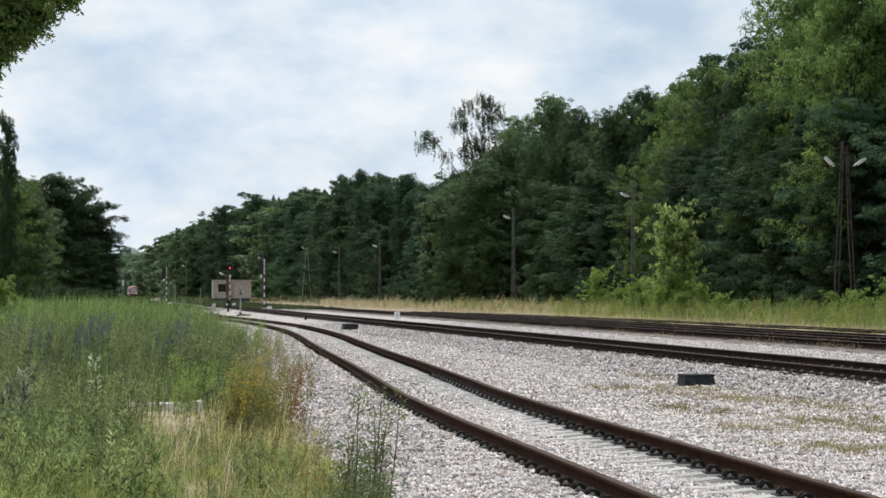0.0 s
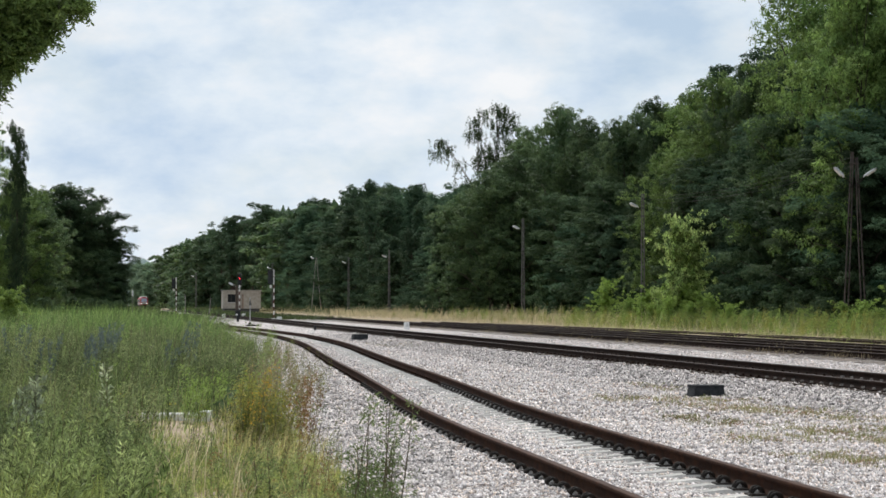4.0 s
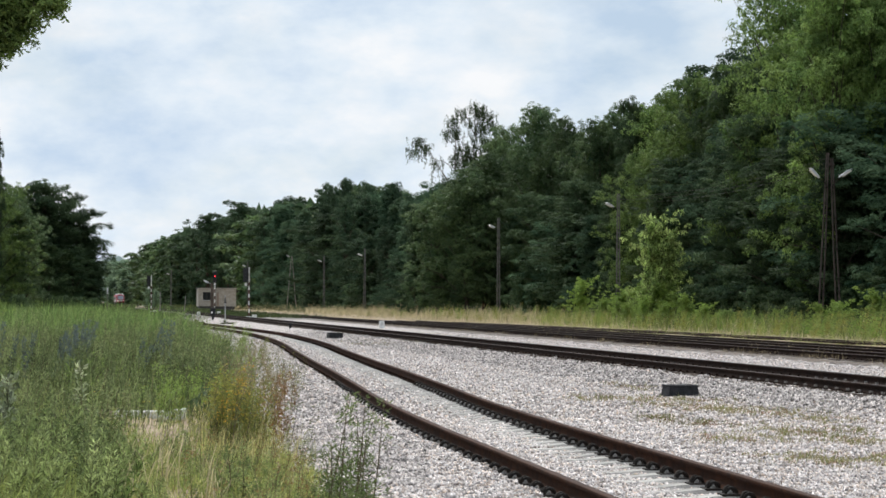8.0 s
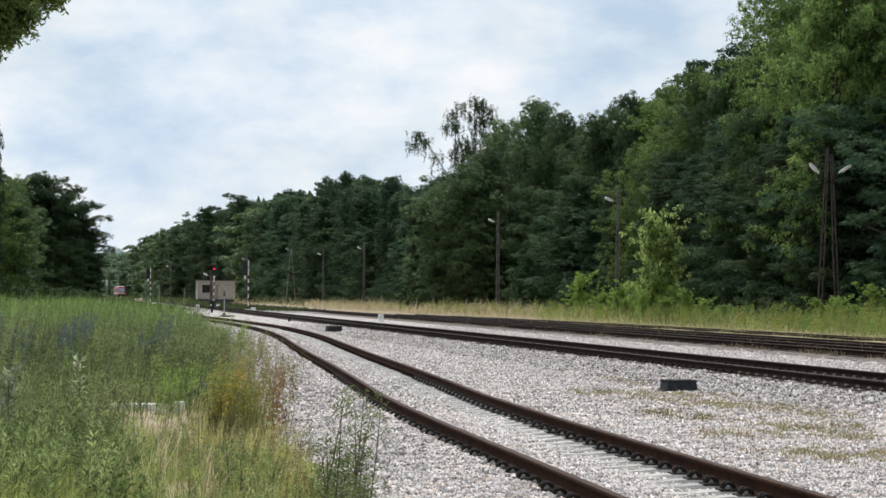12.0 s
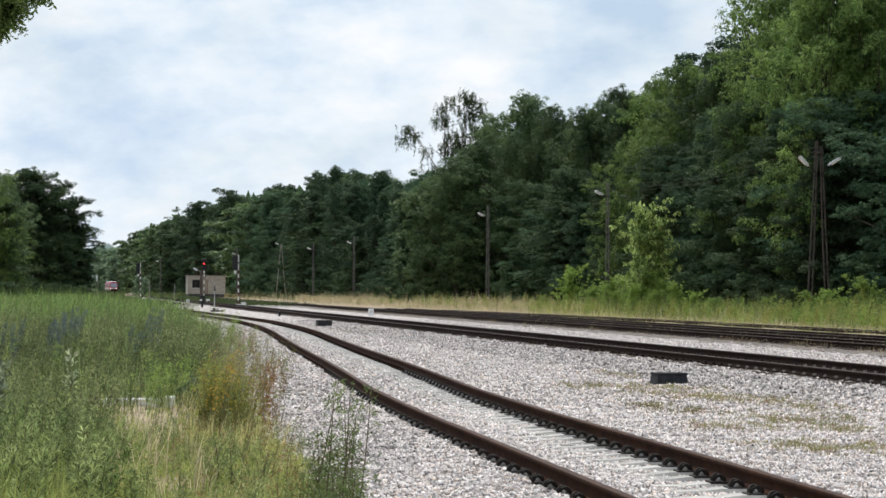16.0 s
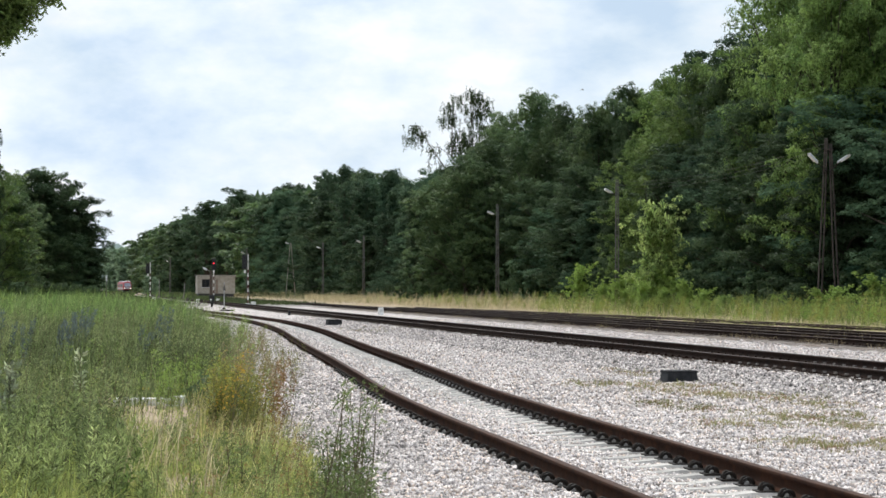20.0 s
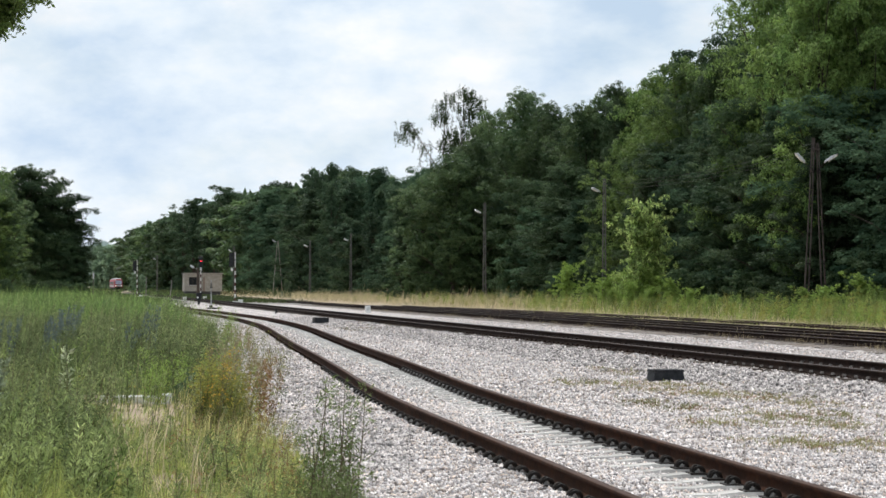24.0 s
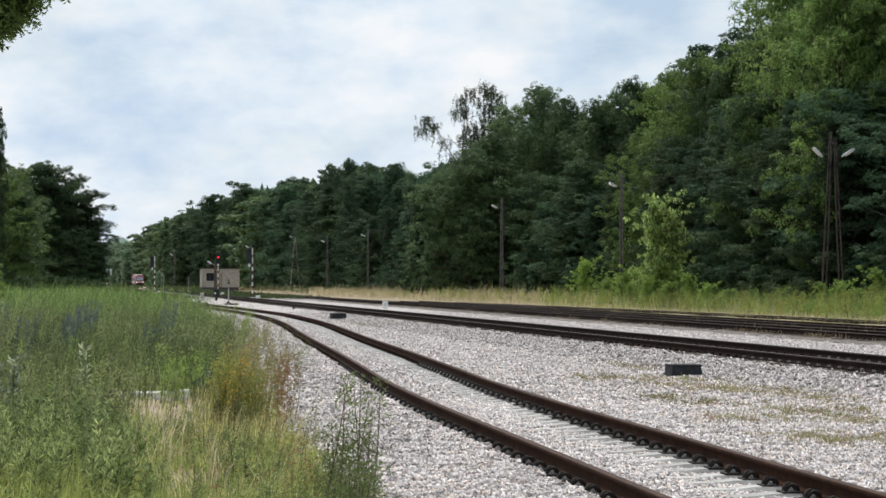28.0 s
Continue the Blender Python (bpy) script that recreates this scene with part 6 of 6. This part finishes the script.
    k = (x < EDGE(y) + 0.5) & (x > EDGE(y) - 1.3)
    l, s, *_ = weed(rng, np.stack([x[k], y[k], ground_z(x[k], y[k])], 1), 0.72, 60, 0.05, 0.06, 0.45, 0.10, 0.3, -0.2, 1.2)
    stuff("seeding_weeds", "dry brown seeding weeds beside the ballast", "weeds", l, M_DRYTUFT)
    stems.append(s)
    # white flower heads
    x, y = scatter(rng, 3, -0.185, -0.10, 40, 60)
    at = on_soil(x, y, left(x, y))
    hd = at + np.array([0, 0, 0.75]) + rng.normal(size=at.shape) * 0.05
    p = (hd[:, None] + rng.normal(size=(len(hd), 10, 3)) * np.array([0.035, 0.035, 0.01])).reshape(-1, 3)
    stuff("white_flowers", "small white flower heads among the weeds", "flowers", leaves(rng, p, 0.03, None, 0.0, 0.9), M_FLOWER)
    stems.append(np.stack([at + [-.003, 0, 0], at + [.003, 0, 0], hd + [.002, 0, 0], hd + [-.002, 0, 0]], 1).reshape(-1, 3))
    stuff("weed_stems", "thin brown stems of the weeds", "weeds", cat(stems), M_STEM)
    # the strip of grass before the wood
    n = 100000
    u = 1 / ((1 - rng.random(n)) / 70 + rng.random(n) / 420)
    u = np.clip(u, 70, 480)
    lo = np.maximum(THIRD(u), np.where(u < 185, FOURTH(u), 0)) + 2.5
    s = rng.random(n)
    x = lo + (WOOD(u) + 1 - lo) * s
    b = (CA * x - SA * u) / (SA * x + CA * u)
    at = np.stack([x, u, ground_z(x, u) - 0.01], 1)
    green = np.clip((b - 0.050) / 0.045, 0.12, 0.95) * np.clip(0.55 + s, 0, 1.1) + 0.35 * np.clip(waves(x, u, 52, 1, 9), -0.5, 1)
    green = np.where(b < -0.050, 0.82, green)
    green = rng.random(n) < green * np.clip((s - 0.16) * 3.4, 0.12, 1)
    hh = (0.11 + 1.0 * np.clip((s - 0.19) * 5.0, 0, 1)) * (1 + 0.3 * np.clip(waves(x, u, 51, 1, 7), -1, 1) + 0.35 * np.clip(waves(x, u, 55, 1, 1.6), -1, 1) + 0.3 * np.clip(waves(x, u, 56, 1, 3.7), -1, 1)) * rng.uniform(0.6, 1.15, n)
    w = 0.007 + 0.00007 * u
    far = green & (b < -0.045)
    green &= ~far
    dry = ~green & ~far
    mixed = dry & (b > 0.045) & (rng.random(n) < 0.6)
    dry &= ~mixed
    stuff("mixed_grass", "yellow-green grass along the old tracks", "grass", blades(rng, at[mixed], hh[mixed], w[mixed], 0.4), M_LOWGRASS)
    stuff("strip_grass", "green grass between the tracks and the wood", "grass", blades(rng, at[green], hh[green] * 1.15, w[green], 0.38), M_STRIP)
    stuff("dull_grass", "dull green grass behind the far tracks", "grass", blades(rng, at[far], hh[far] * 0.9, w[far], 0.2), M_STRIP_FAR)
    stuff("straw_grass", "sun-bleached tall grass between the tracks and the wood", "grass", blades(rng, at[dry], hh[dry], w[dry], 0.36), M_GRASS_DRY)
    # leafy weeds standing in the strip
    n = 2400
    u = 1 / rng.uniform(1 / 300, 1 / 80, n)
    x = 34.5 + (WOOD(u) - 35.0) * rng.random(n)
    k = tufted(x, u, 57)
    at = np.stack([x[k], u[k], ground_z(x[k], u[k])], 1)
    l, st, *_ = weed(rng, at, 1.12 + 0.35 * waves(at[:, 0], at[:, 1], 58, 1, 6), 60, 0.13, 0.13, 0.2, 0.14, 0.5, wide=0.35)
    half = len(l) // 8 * 4
    stuff("strip_weeds", "bright leafy weeds in the grass before the wood", "weeds", l[:half], M_LEAF_L)
    stuff("strip_stalks", "olive leafy stalks in the grass before the wood", "weeds", cat([l[half:], st]), M_OLIVE)
    # dark scrub far down between and beside the tracks
    n = 22000
    u = rng.uniform(205, 520, n)
    x = np.where(rng.random(n) < 0.5, rng.uniform(3.5, 11.6, n), rng.uniform(15.8, 24.5, n))
    k = patchy(x, u, 91, 9.0, -0.35) & ((x < 9) | (u > 232 + 5 * (x > 12))) & (np.abs(np.abs(x - SIDING(u)) - 0.75) > 0.2)
    at = np.stack([x[k], u[k], np.zeros(k.sum())], 1)
    stuff("far_scrub", "dull green scrub growing in the far ballast", "grass", blades(rng, at, 0.34, 0.10, 0.3), M_SCRUB)
    n = 12000
    u = rng.uniform(500, 1400, n)
    x = rng.uniform(-60, 45, n)
    k = (np.abs(x - MAIN(u)) > 1.4) & ((x < 10) | (x > 16) | (rng.random(n) < 0.5))
    at = np.stack([x[k], u[k], np.full(k.sum(), -0.1)], 1)
    stuff("far_grass", "dull green grass far along the line", "grass", blades(rng, at, 0.75, 0.35, 0.3), M_SCRUB)
    # dead stalks and tufts between the old rails
    n = 9500
    u = 1 / rng.uniform(1 / 170, 1 / 60, n)
    x = rng.uniform(21.2, 28.2, n)
    k = patchy(x, u, 81, 5.0, 0.05) | ((x > 24.0) & (x < 24.8) & (rng.random(n) < 0.5))
    at = np.stack([x[k], u[k], np.zeros(k.sum())], 1)
    stuff("track_stalks", "dry stalks and tufts between the old rails", "grass", blades(rng, at, 0.21, 0.013, 0.5), M_DRYTUFT)
    # scrubby patches in the ballast
    tuft = []
    for b, a, rx, ry in ((0.081, 47, 0.35, 1.0), (0.100, 40.3, 0.75, 0.5), (0.072, 41, 0.5, 0.5), (0.107, 37.3, 0.4, 0.7), (0.142, 36.4, 0.9, 0.9), (0.110, 32.3, 0.42, 0.4), (0.130, 28.8, 0.6, 0.5), (0.170, 31.2, 0.9, 1.0),
                         (0.175, 28.5, 0.5, 0.8), (0.163, 24.9, 0.5, 0.4), (-0.02, 93, 0.9, 3.0), (0.182, 25, 0.5, 0.6), (0.150, 30.5, 0.3, 0.8), (0.120, 36.5, 0.25, 0.6), (0.157, 34, 0.4, 0.8), (0.095, 34, 0.2, 0.4)):
        cx, cy = spot(b, a)
        m = int(22 + 40 * rx)
        n = m * 20
        sub = rng.normal(size=(m, 2)) * 0.72
        q = sub[rng.integers(0, m, n)] * np.array([rx, ry]) + rng.normal(size=(n, 2)) * 0.06
        q = q * np.array([1, 1.6])
        x, y = cx + q[:, 0], cy + q[:, 1]
        tuft.append(np.stack([x, y, bed_z(x, y)], 1))
    tuft = cat(tuft)
    pick = rng.random(len(tuft)) < 0.3
    stuff("ballast_tufts", "scrubby olive tufts in the ballast", "grass", blades(rng, tuft[pick], 0.085, 0.009, 0.6), M_MOSS)
    red = ~pick & (waves(tuft[:, 0], tuft[:, 1], 83, 1.0, 1.3) > 0.25)
    stuff("dry_tufts", "dry brownish tufts in the ballast", "grass", blades(rng, tuft[~pick & ~red], 0.065, 0.008, 0.8), M_DRYTUFT)
    stuff("reddish_tufts", "low reddish brown plants in the ballast", "weeds", blades(rng, tuft[red], 0.06, 0.008, 0.9), M_PINKISH)


def near_weed(b, ahead, h, n, label):
    """A tall weed of its own: stems, side twigs and narrow leaves."""
    rng = np.random.default_rng(int(ahead * 100 + h * 1000))
    x, y = spot(b, ahead)
    t = thing("mugwort_plant", label, "weed", Matrix.Translation((x, y, float(ground_z(x, y)) - 0.02)), "tall weeds at the ballast's edge")
    pts, outs = [], []
    silver = b < -0.1 and h > 0.75
    for i in range(n):
        st = bmesh.new()
        lean = Vector((rng.uniform(-0.16, 0.26), rng.uniform(-0.15, 0.15), 1))
        hh = h * rng.uniform(0.72, 1.0)
        base = Vector((rng.uniform(-0.1, 0.1), rng.uniform(-0.1, 0.1), 0))
        tube(st, [base, base + lean * hh * 0.5 + Vector((0.01, 0, 0)), base + lean * hh], [0.007, 0.005, 0.0015], 5)
        for k in range(70):
            s = 0.06 + 0.94 * rng.random()**1.5
            if silver:
                s = 0.42 + 0.58 * rng.random()**0.8
            az = rng.uniform(0, 6.28)
            o = Vector((math.cos(az), math.sin(az), 0.55 if b > -0.1 else 1.2))
            p = base + lean * hh * s
            r = 0.14 * (1.15 - s) + 0.02 if b > -0.1 else 0.052 * (1.15 - s) + 0.014
            tip = p + o * r
            if k % 3 == 0:
                tube(st, [p, tip], [0.0025, 0.001], 3)
            for j in range(1 if silver else 4):
                pts.append(np.array(p.lerp(tip, rng.uniform(0.3, 1.0))))
                outs.append(np.array(o) + rng.normal(size=3) * 0.5)
        part("stem", st, M_STEM, t)
    v = leaves(rng, np.array(pts), (0.074 if silver else 0.046) if b < -0.1 else 0.036, np.array(outs), 0.45 if b > -0.1 else 0.05, 0.36 if silver else 0.24)
    part("foliage", mesh_np("foliage", v, quads(v), [M_NEARWEED if b > -0.1 else M_SILVER if silver else M_WEED_PALE]), None, t)
    return t


def build_insect():
    """A dragonfly that crosses before the camera: slim body, head and two pairs of clear wings."""
    t = thing("dragonfly", "small pale grey dragonfly in flight over the tracks", "insect")
    bm = bmesh.new()
    tube(bm, [(-0.009, 0, 0), (0.000, 0, 0.0005), (0.0035, 0, 0.0005), (0.006, 0, 0)], [0.0006, 0.0009, 0.0016, 0.0012], 8)
    part("body", bm, M_STEEL, t)
    bm = bmesh.new()
    bmesh.ops.create_uvsphere(bm, u_segments=8, v_segments=6, radius=0.0014)
    bmesh.ops.transform(bm, matrix=Matrix.Translation((0.007, 0, 0)), verts=bm.verts)
    part("head", bm, M_STEEL, t)
    for x0 in (0.002, 0.005):
        for sy in (-1, 1):
            bm = bmesh.new()
            top = [bm.verts.new((x0 + dx, sy * dy, 0.0015 + dy * 0.25)) for dx, dy in ((0, 0.001), (0.0015, 0.006), (0.001, 0.012), (-0.0015, 0.013), (-0.0025, 0.006))]
            low = [bm.verts.new(v.co - Vector((0, 0, 0.0002))) for v in top]
            bm.faces.new(top), bm.faces.new(low[::-1])
            for i in range(5):
                bm.faces.new((top[i], low[i], low[(i + 1) % 5], top[(i + 1) % 5]))
            bmesh.ops.recalc_face_normals(bm, faces=bm.faces)
            part("wing", bm, M_WING, t)
    return t


M_WING = material("grey_wing", (0.16, 0.16, 0.15), (0.26, 0.26, 0.25), 40, 0.3, translucent=0.4)
INSECT = build_insect()
SWAYING = []
build_weeds()
for b, a, h, n in ((-0.0420, 17.6, 1.20, 2), (-0.0355, 17.9, 1.06, 2), (-0.0275, 18.2, 1.12, 2), (-0.0385, 18.4, 0.72, 3), (-0.0315, 18.8, 0.66, 2), (-0.0235, 18.0, 0.86, 1), (-0.0220, 18.4, 0.55, 2), (-0.0330, 17.2, 0.50, 3)):
    SWAYING.append(near_weed(b, a, h, n, "tall dark-stemmed mugwort at the ballast's edge"))
for b, a, h, n in ((-0.172, 22, 1.10, 2), (-0.1405, 26, 0.98, 1), (-0.166, 19, 0.75, 2), (-0.1780, 24, 0.9, 2), (-0.156, 21, 0.55, 2), (-0.134, 20, 0.45, 2),
                   (-0.180, 17.2, 0.62, 3), (-0.170, 17.0, 0.55, 3), (-0.161, 17.6, 0.66, 3), (-0.152, 17.1, 0.58, 2), (-0.144, 18.0, 0.62, 3), (-0.136, 17.4, 0.46, 2), (-0.175, 18.8, 0.7, 3), (-0.164, 20.4, 0.72, 2), (-0.150, 19.2, 0.66, 3),
                   (-0.181, 21.5, 0.8, 2), (-0.146, 22.4, 0.6, 2), (-0.129, 18.4, 0.4, 2), (-0.158, 16.2, 0.42, 3), (-0.140, 16.4, 0.40, 3), (-0.124, 20.5, 0.40, 2), (-0.119, 17.2, 0.30, 2), (-0.127, 23.5, 0.42, 2), (-0.116, 22.0, 0.34, 1), (-0.0748, 18.8, 0.50, 2)):
    SWAYING.append(near_weed(b, a, h, n, "tall silvery mugwort standing in the weeds"))


M_SANDSTONE = material("soil_stained_stone", (0.26, 0.21, 0.16), (0.40, 0.34, 0.27), 12, 0.95, bump=0.4, bump_scale=40)


def build_slab():
    x, y = spot(-0.1131, 33.2)
    t = thing("concrete_slab", "pale concrete kerb slab lying in the weeds", "slab", Matrix.Translation((x, y, float(ground_z(x, y)) + 0.045)) @ Matrix.Rotation(radians(-8), 4, "Z"))
    part("slab", box(0.82, 0.36, 0.105, -0.07, 0, -0.06, 0.012), M_SLAB, t)
    part("end_block", box(0.14, 0.38, 0.135, 0.412, 0, -0.06, 0.012), M_SLAB, t, "thicker pale end block")
    rng = random.Random(3)
    for i in range(9):
        x, y = spot(-0.112 + rng.uniform(-0.022, 0.028), rng.uniform(27, 34))
        bm = bmesh.new()
        bmesh.ops.create_icosphere(bm, subdivisions=2, radius=rng.uniform(0.03, 0.08))
        for v in bm.verts:
            v.co = Vector((v.co.x * 1.3, v.co.y, v.co.z * 0.7)) * (1 + 0.25 * noise.noise(v.co * 18 + Vector((i, 0, 0))))
        ob = part("loose_stone", bm, M_SANDSTONE, None)
        tagged(ob, "rough stone lying on sandy soil", "stone", "loose stones")
        ob.location = (x, y, float(ground_z(x, y)) + 0.015)


build_slab()


# ---- ballast stones ----
M_STONE_GREY = material("grey_stone", (0.25, 0.230, 0.22), (0.60, 0.555, 0.535), 9, 0.9, island=0.8, bump=0.3, bump_scale=90)
def build_stones():
    """Broken stones lying on the ballast bed, thinning with distance."""
    rng = np.random.default_rng(17)

    def field(n, a0, a1, size, sink, chips, band=None, b0=-0.12, b1=0.20, verge=None):
        s = rng.random(n)
        a = np.sqrt(a0**2 + (a1**2 - a0**2) * s) if a1 < 40 else a0 + (a1 - a0) * s**1.25
        b = rng.uniform(b0, b1, n)
        x, y = (CA * b + SA) * a, (CA - SA * b) * a
        line = SIDING(y)
        d = np.abs(np.abs(x - line) - GAUGE / 2)
        keep = (x > EDGE(y) - 0.25 + waves(x, y, 61, 0.15, 1.2)) & (x < 20.2 + waves(x, y, 63, 0.45, 1.5)) & (d > 0.10) & (np.abs(x - MAIN(y)) > 0.86)
        # sleepers show between the rails of the siding
        k = np.abs(((y - 13) / 0.6 + 0.5) % 1 - 0.5) * 0.6
        keep &= ~((x - line < 0.62) & (x > line + 0.1) & (k < 0.085) & (rng.random(n) < 0.55))
        if band:
            off = MAIN(y) - x + waves(x, y, 67, 0.25, 2.5)
            keep &= (off > band[0]) & (off < band[1])
        if verge:
            off = x - EDGE(y) + waves(x, y, 69, 0.3, 3.0)
            keep &= (off > verge[0]) & (off < verge[1]) & (SIDING(y) - x > 1.0)
        x, y = x[keep], y[keep]
        m = len(x)
        z = bed_z(x, y)
        r = size * rng.uniform(0.55, 1.35, m)
        if chips:
            shape = np.array([(1, 1, 1), (-1, -1, 1), (-1, 1, -1), (1, -1, -1)], float)
            f = np.array([(0, 1, 3), (0, 2, 1), (0, 3, 2), (1, 2, 3)])
        else:
            shape = np.array([(1.5, 0, 0), (-1.5, 0, 0), (0, 1.5, 0), (0, -1.5, 0), (0, 0, 1.3), (0, 0, -1.3)], float)
            f = np.array([(0, 2, 4), (2, 1, 4), (1, 3, 4), (3, 0, 4), (2, 0, 5), (1, 2, 5), (3, 1, 5), (0, 3, 5)])
        c = len(shape)
        v = shape[None] * rng.uniform(0.6, 1.0, (m, c, 1)) + rng.uniform(-0.35, 0.35, (m, c, 3))
        v = v * np.array([1, 0.8, 0.7])
        # turn each stone freely
        q = rng.normal(size=(m, 4))
        q /= np.linalg.norm(q, axis=1)[:, None]
        w, i, j, k = q.T
        R = np.stack([np.stack([1 - 2 * (j * j + k * k), 2 * (i * j - k * w), 2 * (i * k + j * w)], 1),
                      np.stack([2 * (i * j + k * w), 1 - 2 * (i * i + k * k), 2 * (j * k - i * w)], 1),
                      np.stack([2 * (i * k - j * w), 2 * (j * k + i * w), 1 - 2 * (i * i + j * j)], 1)], 1)
        v = np.einsum("mab,mcb->mca", R, v) * (r * 0.62)[:, None, None]
        v += np.stack([x, y, z + r * sink], 1)[:, None]
        return v.reshape(-1, 3), (f[None] + c * np.arange(m)[:, None, None]).reshape(-1, 3)
    parts = [field(150000, 16, 33, 0.0245, 0.25, False), field(170000, 31, 130, 0.033, 0.25, True)]
    base, vs, fs = 0, [], []
    for v, f in parts:
        vs.append(v), fs.append(f + base)
        base += len(v)
    tagged(new("ballast_stones", mesh_np("ballast_stones", np.concatenate(vs), np.concatenate(fs), [M_STONE])),
           "pale grey broken ballast stones around the rails", "ballast", kind="stuff")
    v, f = field(260000, 36, 120, 0.042, 0.35, True, (1.25, 3.0))
    v2, f2 = field(60000, 21, 62, 0.028, 0.35, True, None, -0.085, 0.0, (-0.3, 1.35))
    tagged(new("verge_stones", mesh_np("verge_stones", v2, f2, [M_STONE_GREY])), "darker grey stones along the weedy verge", "ballast", kind="stuff")
    tagged(new("shoulder_stones", mesh_np("shoulder_stones", v, f, [M_STONE_GREY])), "darker grey stones on the main track's shoulder", "ballast", kind="stuff")


build_stones()


def motions():
    """The railcar creeps nearer along the main track, a dragonfly passes; birch, branch and near weeds sway in the wind."""
    def at(u):
        x = float(MAIN(u))
        sl = float(MAIN(u + 6) - MAIN(u - 6)) / 12
        return Matrix.Translation((x, u, MAIN_RISE)) @ Matrix.Rotation(-math.atan(sl), 4, "Z")
    rows = ((0, 907), (3, 903), (8, 888), (11, 878), (15, 866), (20, 846), (25, 822), (28, 806))
    walk(LEAD, [(t, at(u)) for t, u in rows])

    # the dragonfly flies past once, from one side of the view to the other
    flight = ((0, -1.32, 2.36), (18.9, -1.32, 2.36), (19.7, 1.09, 2.41), (19.9, 1.77, 2.43), (20.0, 2.10, 2.43), (20.1, 2.30, 2.44), (20.7, 4.3, 2.5), (28, 4.3, 2.5))
    walk(INSECT, [(t, Matrix.Translation((x, 10.0, z)) @ Matrix.Rotation(0.2 * math.sin(x * 3), 4, "Z")) for t, x, z in flight])

    def sway(ob, turns):
        loc, rot, _ = ob.matrix_basis.decompose()
        base = Matrix.Translation(loc) @ rot.to_matrix().to_4x4()
        walk(ob, [(t, base @ pose(0, 0, 0, rx, ry, 0)) for t, rx, ry in turns])
    sway(BIRCH, [(t, 0, d) for t, d in ((0, -2.0), (1, -0.7), (2, -0.3), (3, -0.8), (4.5, -0.2), (6, 0.5), (8, 0.0), (11, 0.1), (13.5, -0.5), (15, -0.6), (16.5, 0.1), (18, -0.1),
                                         (20, -0.7), (22.5, 0.4), (24, 0.8), (26, 1.6), (27, 2.2), (28, 1.8))])
    sway(ASH, [(t, 0, 0.10 * math.sin(t * 1.9) + 0.06 * math.sin(t * 3.7 + 1)) for t in np.arange(0, 28.1, 0.5)])
    for i, ob in enumerate(SWAYING):
        sway(ob, [(t, 0.7 * math.sin(t * 2.3 + i), 1.5 * math.sin(t * 1.7 + i * 0.6) + 0.7 * math.sin(t * 4.1 + 2 * i)) for t in np.arange(0, 28.1, 0.5)])


motions()
